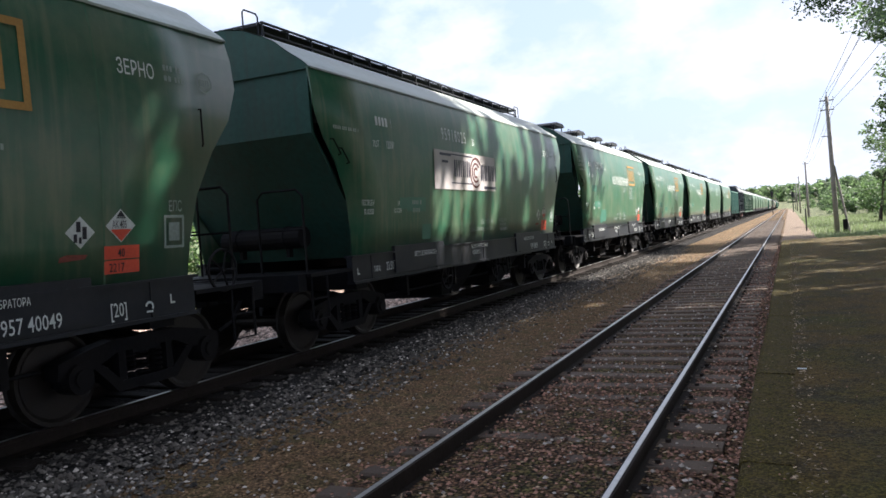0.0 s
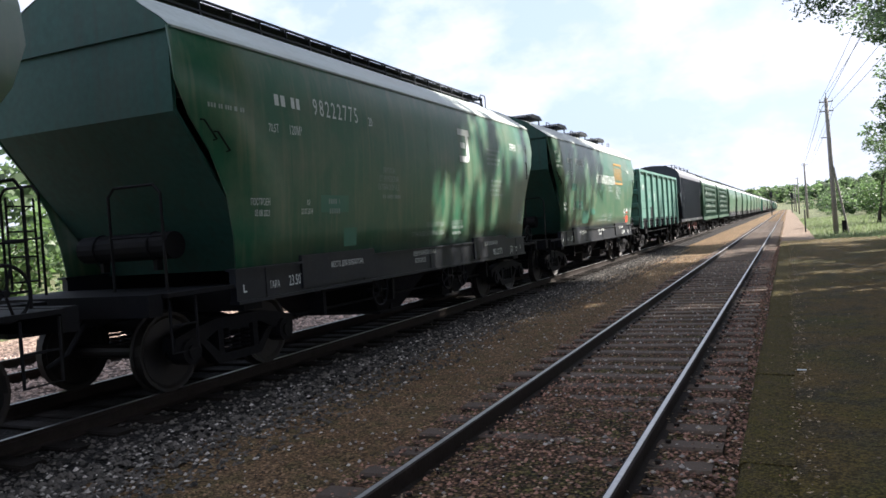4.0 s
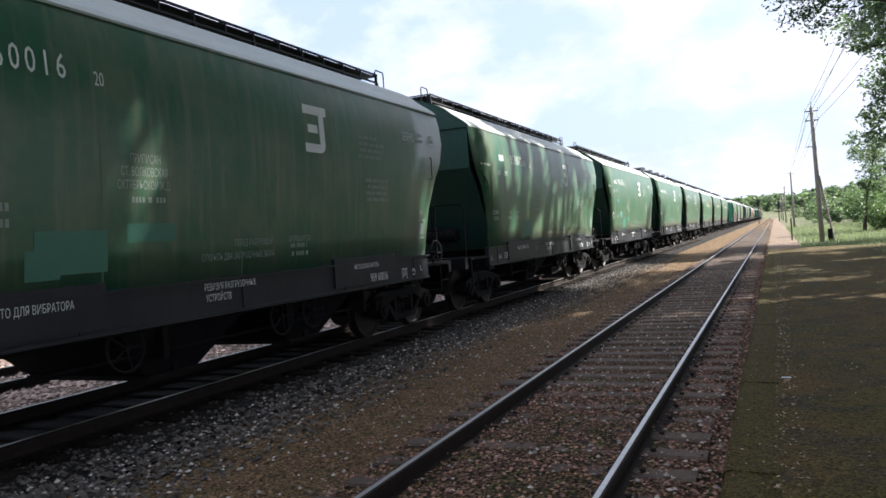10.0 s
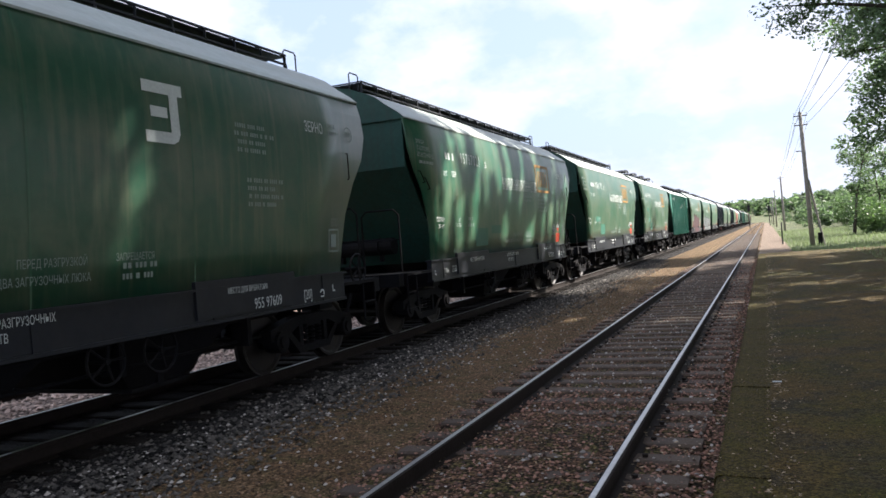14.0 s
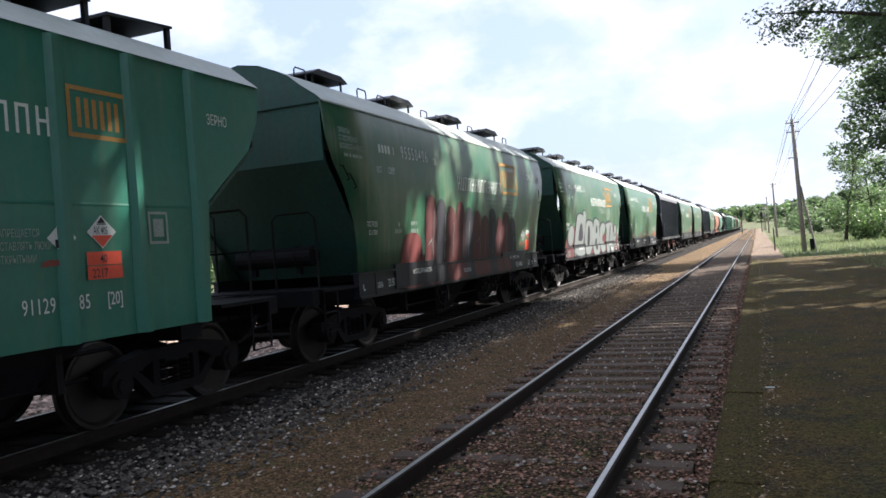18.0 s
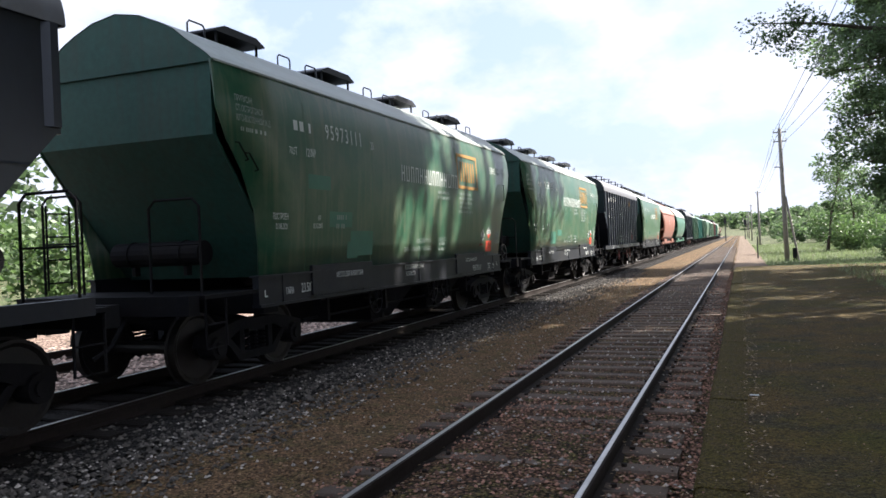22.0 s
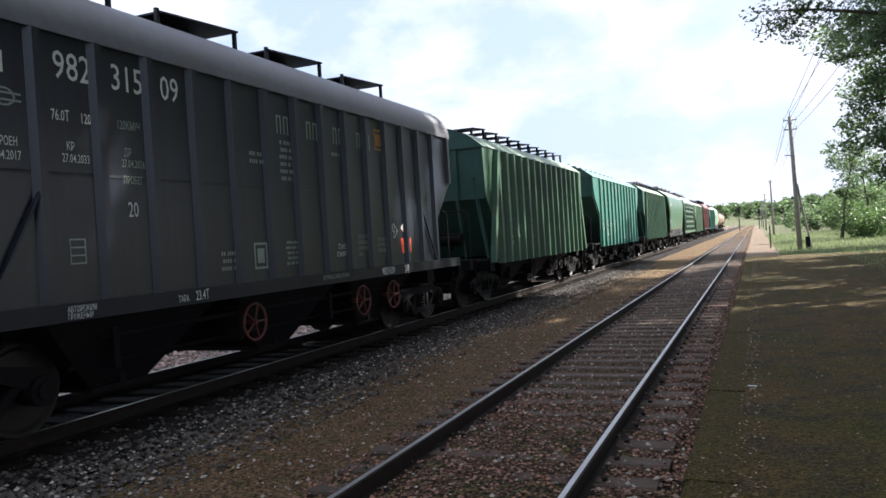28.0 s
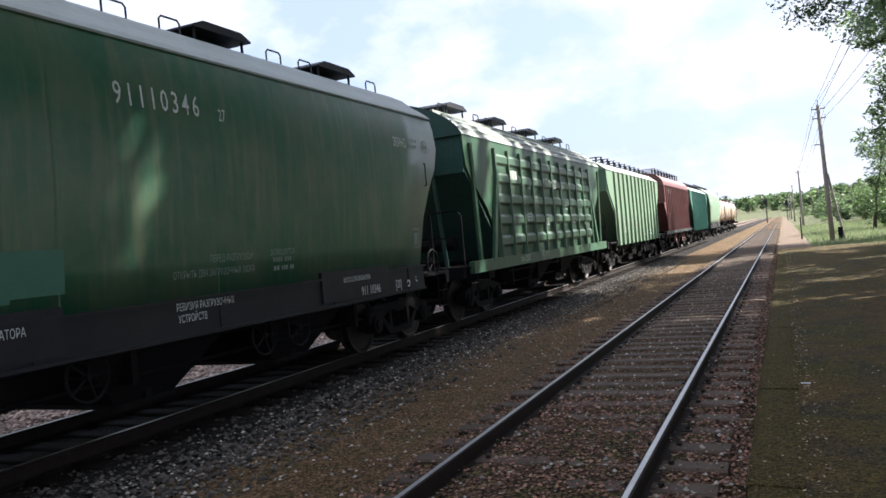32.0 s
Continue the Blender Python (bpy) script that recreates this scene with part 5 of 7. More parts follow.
def roof_gear(w, kind, z_top, paint, sy=1.0):
    if kind == "walkway":
        a = shared("walkway", "roof_walkway", walkway_bm, M_SILL, w, pose(0, 0, z_top + 0.10), "long raised roof walkway")
        shared("deck", "deck", deck_bm, M_SILL, w, pose(0, 0, z_top + 0.10))
        for y in (-6.2, 6.2):
            shared("hook", "handrail", hook_bm, M_SILL, w, pose(0.1, y, z_top))
    elif kind == "plates":
        for y in (-3.6, -1.22, 1.15, 3.52):
            shared("plate_hatch", "hatch", hatch_bm, paint, w, pose(0.1, y, 4.80))
            shared("hatch_plate", "hatch_platform", hatch_plate_bm, M_SILL, w, pose(0.0, y, 0))
    elif kind == "mid walkway":
        a = shared("low_walkway", "roof_walkway", low_walkway_bm, M_SILL, w, pose(0, 0, z_top - 4.85), "long dark roof walkway")
        shared("low_deck", "deck", lambda: (lambda b: (box(b, -0.43, 0.43, -6.05, 6.05, 5.062, 5.078), b)[1])(bmesh.new()), M_SILL, w, pose(0, 0, z_top - 4.85))
        for y in (-6.1, 6.1):
            shared("hook", "handrail", hook_bm, M_SILL, w, pose(0.05, y, z_top + 0.15))
    elif kind == "low walkway":
        a = shared("low_walkway", "roof_walkway", low_walkway_bm, M_SILL, w, pose(0, 0, 0), "long dark roof walkway")
        shared("low_deck", "deck", lambda: (lambda b: (box(b, -0.43, 0.43, -6.05, 6.05, 5.062, 5.078), b)[1])(bmesh.new()), M_SILL, w, pose(0, 0, 0))
        for y in (-6.25, 6.25):
            shared("hook", "handrail", hook_bm, M_SILL, w, pose(0.05, y, 4.98))
    elif kind == "hatches":
        dz = -0.14 if z_top > 4.8 else 0.0
        for y in (-4.6, -1.55, 1.55, 4.6):
            shared("hatch", "hatch", hatch_bm, paint, w, pose(0, y, z_top - 0.02 + dz))
            shared("hplat", "hatch_platform", hatch_platform_bm, M_SILL, w, pose(0.18, y, z_top + 0.05 + dz))
            for d in (-1.1, 1.1):
                shared("hook", "handrail", hook_bm, M_SILL, w, pose(0.35, y + d, z_top - 0.05 + dz))
            shared("hook2", "hatch_latch", lambda: (lambda b: (box(b, -0.08, 0.08, -0.16, 0.16, 0, 0.10), b)[1])(bmesh.new()), M_SILL, w, pose(0.55, y + 1.5, z_top - 0.12 + dz))
    elif kind == "covers":
        for k in range(9):
            shared("cover", "hatch_cover", lambda: cover_bm(), M_SILL, w, pose(0.45, (-5.16 + 1.29 * k) * sy, z_top - 0.08))
    elif kind == "knobs":
        for k in range(10):
            shared("knob", "roof_vent", lambda: (lambda b: (cyl(b, (0, 0, 0.06), "z", 0.10, 0.16, 8), b)[1])(bmesh.new()), paint, w, pose(0.25, -5.6 + 1.24 * k, z_top - 0.06))


def cover_bm():
    bm = bmesh.new()
    prism(bm, [(-0.55, 0.20), (0.52, 0.29), (0.52, 0.32), (-0.55, 0.24)], "x", -0.42, 0.58)
    for y in (-0.50, 0.48):
        for x in (-0.35, 0.52):
            box(bm, x - 0.03, x + 0.03, y - 0.03, y + 0.03, -0.15, 0.20 + (0.10 if y > 0 else 0))
    return bm


def smooth_hopper(y, label, paint, roof_kind, roof_paint=None):
    w = wagon("hopper_wagon", label, y)
    SIDES[w.name] = hop_side
    shared("hop_shell", "side_sheet", lambda: shell_bm(HOP, hop_end), paint, w, pose(0, 0, 0), smooth=True)
    shared("hop_roof", "roof", lambda: roof_bm(ROOF, 6.47), roof_paint or M_ROOF, w, pose(0, 0, 0), "pale dusty cambered roof", smooth=False)
    hop_ends(w, paint, 6.42, 3.25, 4.9, 1.36, 1.46, z_up=4.22, posts=False)
    gables(w, "hop", ROOF, 6.47, shaded_end(paint))
    for s in (-1, 1):
        def sill():
            bm = bmesh.new()
            box(bm, 1.40, 1.50, -5.62, 5.62, 0.99, 1.39)
            box(bm, 1.38, 1.53, -5.62, 5.62, 0.96, 1.0)
            for a in (-4.25, 2.15):
                box(bm, 1.47, 1.535, a, a + 2.05, 1.04, 1.49)
            box(bm, 1.38, 1.54, -5.66, 5.66, 1.375, 1.405)
            for k in range(5):
                box(bm, 1.47, 1.512, -5.0 + 2.5 * k - 0.04, -5.0 + 2.5 * k + 0.04, 1.0, 1.39)
            return bm
        shared("hop_sill", "side_sill", sill, M_SILL, w, pose(0, 0, 0, 0, 0, 0 if s > 0 else 180), "dark deep side sill")
    for yy in (-4.4, -2.2, 0.0, 2.2, 4.4):
        shared("hop_seam", "sheet_seam", seam_bm, paint, w, pose(0, yy, 0))
    running_gear(w, 5.2, M_SILL)
    shared("handwheel", "handwheel", handwheel_bm, M_UNDER, w, pose(1.44, 6.2, 1.41), "dark brake handwheel")
    for a, b in ((6.15, 3.17), (5.93, 3.05)):
        shared("grab", "grab_iron", grab_bm, M_UNDER, w, pose(1.60, -a, b), "short slanting grab iron")
    shared("handle", "grab_iron", lambda: (lambda b: (tube(b, [(-0.02, 0.02, 3.28), (0.04, 0, 3.28), (0.04, 0, 2.88), (-0.02, 0.05, 2.86)], 0.011, 5), b)[1])(bmesh.new()), M_UNDER, w, pose(1.60, 5.8, 0), "upright grab iron")
    roof_gear(w, "low walkway" if roof_kind == "walkway" else roof_kind, 4.90, roof_paint or M_ROOF)
    return w


def grab_bm():
    bm = bmesh.new()
    tube(bm, [(-0.03, 0, 0), (0.05, 0.01, -0.01), (0.05, 0.20, -0.22), (-0.03, 0.21, -0.23)], 0.011, 5)
    return bm


def seam_bm():
    """A thin weld seam down the side sheet."""
    bm = bmesh.new()
    for (z0, x0), (z1, x1) in zip(HOP[:-1], HOP[1:]):
        bm.faces.new([bm.verts.new(p) for p in ((x0 + 0.004, -0.012, z0), (x0 + 0.004, 0.012, z0), (x1 + 0.004, 0.012, z1), (x1 + 0.004, -0.012, z1))])
    bmesh.ops.remove_doubles(bm, verts=bm.verts, dist=0.001)
    return bm


# -- ribbed hopper with upright sides --
def flat_side(x):
    return lambda z: (x, 0.0)


def ribbed_parts(w, key, paint, x, ys, z0, z1, d=0.07, wd=0.10, sy=1.0):
    for k, y in enumerate(ys):
        for s in (-1, 1):
            def make():
                bm = bmesh.new()
                prism(bm, [(-0.01, -wd), (d, -wd * 0.45), (d, wd * 0.45), (-0.01, wd)], "z", z0, z1)
                return bm
            shared("rib" + key, "rib", make, paint, w, pose(s * x, y * sy, 0, 0, 0, 0 if s > 0 else 180))


DROOF = [(1.60, 4.00), (1.59, 4.12), (1.56, 4.24), (1.48, 4.38), (1.36, 4.50), (1.18, 4.62), (0.9, 4.72), (0.5, 4.81), (0.0, 4.84)]


def dark_end(z):
    return float(np.interp(z, [1.34, 2.1, 3.0, 4.1], [5.22, 5.30, 6.18, 6.18]))


def dark_hopper(y, label, paint, roof_kind, roof_paint=None, chutes_mat=None):
    w = wagon("hopper_wagon", label, y)
    SIDES[w.name] = flat_side(1.55)
    shared("dark_shell", "side_sheet", lambda: shell_bm([(1.34, 1.55), (2.10, 1.55), (2.6, 1.55), (2.62, 1.553), (2.64, 1.55), (3.0, 1.55), (4.02, 1.55)], dark_end, 2), paint, w, pose(0, 0, 0))
    ribbed_parts(w, "dark", paint, 1.55, [-5.2 + 10.4 * k / 14 for k in range(15)], 1.34, 4.0)
    ribbed_parts(w, "darkend", paint, 1.55, (-6.08, 6.08), 3.0, 4.0)
    shared("dark_roof", "roof", lambda: roof_bm(DROOF, 6.24, 8), roof_paint or M_DARKROOF, w, pose(0, 0, 0), "greyish rounded roof", smooth=True)
    gables(w, "dark", DROOF, 6.24, paint)
    hop_ends(w, paint, 6.13, 3.0, 4.5, 1.3, 1.52)
    for s in (-1, 1):
        def sill():
            bm = bmesh.new()
            box(bm, 1.46, 1.61, -6.45, 6.45, 1.16, 1.34)
            return bm
        shared("dark_sill", "side_sill", sill, M_SILL, w, pose(0, 0, 0, 0, 0, 0 if s > 0 else 180))
        def brace():
            bm = bmesh.new()
            tube(bm, [(1.59, 5.12, 1.34), (1.59, 4.46, 2.5)], 0.022, 5)
            return bm
        for q in (-1, 1):
            shared("dark_brace", "brace", brace, paint, w, Matrix.Diagonal((s, q, 1, 1)))
    running_gear(w, 5.2, M_SILL, chutes=(-3.05, 0.0, 3.05), chute_w=1.45, chute_top=1.3, wheels=(-1.05, 2.1, 3.3), wheel_mat=M_REDW, chute_mat=M_UNDER)
    roof_gear(w, {"walkway": "mid walkway", "hatches": "plates"}.get(roof_kind, roof_kind), 4.86, roof_paint or M_DARKROOF)
    return w


# -- green ribbed hopper with gabled roof and raked ends --
def rib_end(z):
    return float(np.interp(z, [1.1, 2.5, 3.2, 3.6, 4.1], [5.45, 5.52, 6.40, 6.62, 6.72]))


def deep_end(z):
    return float(np.interp(z, [1.05, 1.68, 2.55, 2.8, 4.1], [5.2, 5.48, 6.34, 6.60, 6.72]))


GROOF = [(1.56, 4.08), (1.12, 4.43), (0.75, 4.58), (0.3, 4.72), (0.0, 4.76)]


def rib_hopper(y, label, paint, roof_kind, roof_paint=None, sy=1.0):
    w = wagon("hopper_wagon", label, y)
    SIDES[w.name] = flat_side(1.53)
    shared("rib_shell" if sy == 1 else "deep_shell", "side_sheet", lambda: shell_bm([(1.05, 1.50), (2.4, 1.53), (2.42, 1.534), (2.44, 1.53), (2.5, 1.53), (2.8, 1.53), (3.2, 1.53), (3.6, 1.53), (4.09, 1.53)], rib_end if sy == 1 else deep_end, 2), paint, w, Matrix.Diagonal((1, sy, 1, 1)))
    if sy < 1:
        ribbed_parts(w, "deep", paint, 1.52, [-4.9 + 0.70 * k for k in range(15)], 1.05, 4.06, 0.14, 0.13)
    else:
        ribbed_parts(w, "green", paint, 1.52, [-5.3 + 0.963 * k for k in range(12)], 1.05, 4.06, 0.08, 0.10)
    for q in (-1, 1):
        for s in (-1, 1):
            def make():
                bm = bmesh.new()
                prism(bm, [(5.48, 3.98), (5.69, 3.98), (6.54, 1.10), (6.33, 1.10)], "x", 1.53, 1.66)
                return bm
            def strut():
                bm = bmesh.new()
                tube(bm, [(1.2, 6.62, 3.3), (1.42, 6.3, 1.2)], 0.05, 6)
                return bm
            if sy < 1:
                shared("rib_brace", "brace", make, paint, w, Matrix.Diagonal((s, q * sy, 1, 1)))
                shared("rib_strut", "brace", strut, shaded_end(paint), w, Matrix.Diagonal((s, q * sy, 1, 1)))
    shared("rib_roof", "roof", lambda: roof_bm(GROOF, 6.68, 8), roof_paint or M_ROOF, w, Matrix.Diagonal((1, sy, 1, 1)), "gabled sheet-steel roof")
    gables(w, "rib%.2f" % sy, GROOF, 6.68 * sy, shaded_end(paint))
    hop_ends(w, paint, 6.60 * sy, 3.25 if sy == 1 else 2.8, (4.1 if sy == 1 else 5.0) * sy, 1.25, 1.49, z_up=4.14, posts=sy < 1)
    running_gear(w, 5.2, M_SILL, chutes=(-3.0, -0.1, 2.4), chute_w=1.45, chute_top=1.16, wheels=(-1.38, 1.44, 2.2), chute_mat=M_UNDER)
    roof_gear(w, roof_kind, 4.72 if roof_kind == "knobs" else 4.54, roof_paint or M_ROOF, sy)
    return w


# -- hopper with pressed, corrugated panels --
def waffle_hopper(y, label, paint, roof_kind):
    w = wagon("hopper_wagon", label, y)
    SIDES[w.name] = flat_side(1.583)
    shared("waf_shell", "side_sheet", lambda: shell_bm([(1.3, 1.50), (1.75, 1.508), (2.5, 1.52), (3.1, 1.53), (3.4, 1.53), (4.09, 1.53)], lambda z: float(np.interp(z, [1.3, 1.75, 2.5, 3.1, 3.4, 4.09], [4.75, 4.80, 5.45, 6.3, 6.56, 6.66])), 2), paint, w, pose(0, 0, 0))
    ys = [-4.79 + 0.947 * k for k in range(11)]
    ribbed_parts(w, "waf", paint, 1.51, ys, 1.3, 3.9, 0.085, 0.085)
    def pressing():
        bm = bmesh.new()
        pw = 0.947 / 2 - 0.07
        prism(bm, [(0.0, 0), (0.055, 0.07), (0.055, 0.22), (0.0, 0.29)], "y", -pw, pw)
        return bm
    for k in range(10):
        for z in (1.55, 2.05, 2.55, 3.05, 3.5):
            shared("waf_press", "pressing", pressing, paint, w, pose(1.525, -4.79 + 0.947 * (k + 0.5), z))
    def roofribs():
        bm = bmesh.new()
        for x, z in ((1.46, 4.22), (1.30, 4.38), (1.10, 4.54), (0.88, 4.67)):
            box(bm, x - 0.03, x + 0.03, -6.66, 6.66, z - 0.03, z + 0.022)
        return bm
    shared("waf_roof", "roof", lambda: roof_bm([(1.55, 4.07), (1.45, 4.25), (1.2, 4.47), (0.85, 4.68), (0.4, 4.84), (0.0, 4.90)], 6.68, 8), M_ROOF, w, pose(0, 0, 0), "pale dusty roof with long ribs")
    shared("waf_rr", "roof_rib", roofribs, M_ROOF, w, pose(0, 0, 0))
    gables(w, "waf", [(1.55, 4.07), (1.45, 4.25), (1.2, 4.47), (0.85, 4.68), (0.4, 4.84), (0.0, 4.90)], 6.68, shaded_end(paint))
    hop_ends(w, paint, 6.60, 3.3, 4.45, 1.3, 1.49, z_up=4.14)
    for s in (-1, 1):
        def sill():
            bm = bmesh.new()
            box(bm, 1.46, 1.585, -6.7, 6.7, 1.06, 1.32)
            for q in (-1, 1):
                tube(bm, [(1.55, q * 6.3, 3.9), (1.50, q * 6.05, 1.2)], 0.055, 5)
                prism(bm, [(q * 4.64, 3.4), (q * 4.80, 3.4), (q * 5.46, 1.25), (q * 5.28, 1.25)], "x", 1.53, 1.60)
            return bm
        shared("waf_sill", "side_sill", sill, paint, w, pose(0, 0, 0, 0, 0, 0 if s > 0 else 180))
    running_gear(w, 5.2, M_SILL, wheels=())
    roof_gear(w, "mid walkway" if roof_kind == "walkway" else roof_kind, 4.78, paint)
    return w


# -- barrel-shaped hopper --
BAR = [(1.40, 1.22), (1.7, 1.38), (2.1, 1.52), (2.6, 1.60), (3.05, 1.60), (3.4, 1.55), (3.62, 1.50)]
BROOF = [(1.56, 3.60), (1.56, 3.68), (1.47, 3.80), (1.38, 3.97), (1.25, 4.13), (1.07, 4.34), (0.87, 4.52), (0.5, 4.74), (0.0, 4.84)]


def bar_side(z):
    zs, xs = [p[0] for p in BAR], [p[1] for p in BAR]
    return float(np.interp(z, zs, xs)), float(np.arctan2(np.interp(z + 0.2, zs, xs) - np.interp(z - 0.2, zs, xs), 0.4))


def barrel_hopper(y, label, paint, roof_paint, lettering):
    w = wagon("hopper_wagon", label, y)
    SIDES[w.name] = bar_side
    shared("bar_shell", "side_sheet", lambda: shell_bm(BAR, lambda z: float(np.interp(z, [1.4, 1.8, 2.3, 2.9, 3.62], [4.85, 5.0, 5.4, 6.0, 6.5])), 8), paint, w, pose(0, 0, 0), smooth=True)
    shared("bar_roof", "roof", lambda: roof_bm(BROOF, 6.5), roof_paint, w, pose(0, 0, 0), "rounded sheet-steel roof", smooth=False)
    gables(w, "bar", BROOF, 6.5, paint)
    hop_ends(w, paint, 6.40, 3.1, 4.3, 1.4, 1.25)
    for s in (-1, 1):
        def sill():
            bm = bmesh.new()
            box(bm, 1.30, 1.42, -6.6, 6.6, 1.02, 1.20)
            for q in (-3.6, 3.6):
                prism(bm, [(q - 1.0, 1.42), (q + 1.0, 1.42), (q + 1.1, 1.16), (q - 1.1, 1.16)], "x", 1.30, 1.50)
            return bm
        shared("bar_sill", "side_sill", sill, paint, w, pose(0, 0, 0, 0, 0, 0 if s > 0 else 180))
    running_gear(w, 5.2, M_SILL, chute_w=1.40, chute_top=1.4, wheels=(-5.9,), wheel_mat=M_REDW)
    roof_gear(w, "mid walkway", 4.72, roof_paint)
    return w


# -- open gondola --
def gondola(y, label):
    w = wagon("gondola_wagon", label, y)
    SIDES[w.name] = flat_side(1.50)
    e = 6.4
    for s in (-1, 1):
        for z0, z1 in ((1.60, 2.06), (2.075, 2.42), (2.435, 2.99), (3.005, 3.77)):
            bm = bmesh.new()
            a, b = sorted((s * 1.45, s * 1.50))
            box(bm, a, b, -e, e, z0, z1)
            part("side_board", bm, M_GONDOLA, w, "sea-green pressed side panel")
        # dark sheet added behind: backs the joints, stands for shade below the panels
        bm = bmesh.new()
        a, b = sorted((s * 1.42, s * 1.449))
        box(bm, a, b, -e, e, 1.35, 3.77)
        part("shade_backing", bm, M_SILL, w, "dark sheet behind the panels for their joints and the shade below them")
    for k in range(8):
        yy = -e + 0.12 + (2 * e - 0.24) * k / 7
        for s in (-1, 1):
            def post():
                bm = bmesh.new()
                prism(bm, [(-0.01, -0.13), (0.10, -0.09), (0.10, 0.09), (-0.01, 0.13)], "z", 1.14, 3.77)
                return bm
            shared("gpost", "post", post, M_GONDOLA, w, pose(s * 1.50, yy, 0, 0, 0, 0 if s > 0 else 180), "upright side post")
    bm = bmesh.new()
    for s in (-1, 1):
        a, b = sorted((s * 1.40, s * 1.60))
        box(bm, a, b, -e - 0.05, e + 0.05, 3.77, 3.88)
    part("top_rail", bm, M_GONDOLA, w)
    for s in (-1, 1):
        bm = bmesh.new()
        a, b = sorted((s * (e - 0.06), s * e))
        box(bm, -1.415, 1.415, a, b, 1.3, 3.73)
        part("end_wall", bm, M_GONDOLA, w, "sea-green end wall")
        for k in range(4):
            a, b = sorted((s * (e + 0.002), s * (e + 0.10)))
            bm = bmesh.new()
            prism(bm, [(a, 1.45 + 0.62 * k), (b, 1.50 + 0.62 * k), (b, 1.67 + 0.62 * k), (a, 1.72 + 0.62 * k)] if s > 0 else [(b, 1.45 + 0.62 * k), (a, 1.50 + 0.62 * k), (a, 1.67 + 0.62 * k), (b, 1.72 + 0.62 * k)], "x", -1.45, 1.45)
            part("end_rib", bm, M_GONDOLA, w)
        a, b = sorted((s * (e - 0.05), s * (e + 0.14)))
        bm = bmesh.new()
        box(bm, -1.39, 1.39, a, b, 3.735, 3.87)
        part("end_rail", bm, M_GONDOLA, w)
    bm = bmesh.new()
    box(bm, -1.43, 1.43, -e, e, 1.25, 1.34)
    part("floor", bm, M_UNDER, w)
    for k in range(7):
        yy = -e + 0.12 + (2 * e - 0.24) * (k + 0.5) / 7
        for s in (-0.42, 0.42):
            def latch():
                bm = bmesh.new()
                box(bm, 0, 0.06, -0.07, 0.07, 1.34, 1.5)
                prism(bm, [(-0.04, 1.36), (0.05, 1.36), (0.10, 1.08), (0.03, 1.11)], "x", 0.0, 0.05)
                cyl(bm, (0.05, 0, 1.46), "x", 0.05, 0.1, 8)
                return bm
            shared("glatch", "hatch_latch", latch, M_SILL, w, pose(1.50, yy + s, 0))
    for k in range(7):
        yy = -e + 0.12 + (2 * e - 0.24) * (k + 0.5) / 7
        def flap():
            bm = bmesh.new()
            prism(bm, [(1.46, 1.25), (1.50, 1.22), (0.25, 0.98), (0.25, 1.03)], "y", -0.72, 0.72)
            return bm
        shared("gflap", "floor_flap", flap, M_UNDER, w, pose(0, yy, 0))
    running_gear(w, 4.33, M_SILL, chutes=(), wheels=(), railings=False)
    shared("handwheel", "handwheel", handwheel_bm, M_UNDER, w, pose(1.40, -6.2, 0.75))
    bm = bmesh.new()
    box(bm, 1.50, 1.512, -3.3, -2.75, 1.63, 2.14)
    part("repair_patch", bm, M_SILL, w, "dark square repair patch")
    letters(w, "639 00971", -6.05, 2.94, 0.25, M_WHITE, 0.80, 1.08)
    flat(w, "emblem", [rect(0, 0, 0.62, 0.04), rect(0, 0.30, 0.62, 0.04), rect(0.0, 0.05, 0.08, 0.24), rect(0.14, 0.05, 0.08, 0.24), rect(0.28, 0.05, 0.08, 0.24), rect(0.42, 0.05, 0.08, 0.24)], -2.4, 2.44, M_WHITE, "faded white company emblem")
    bars(w, -4.2, 2.62, 0.9, 1, 0.09, 5)
    bars(w, -4.5, 1.7, 0.7, 2, 0.08, 6)
    bars(w, -6.1, 1.12, 0.5, 2, 0.08, 8)
    return w


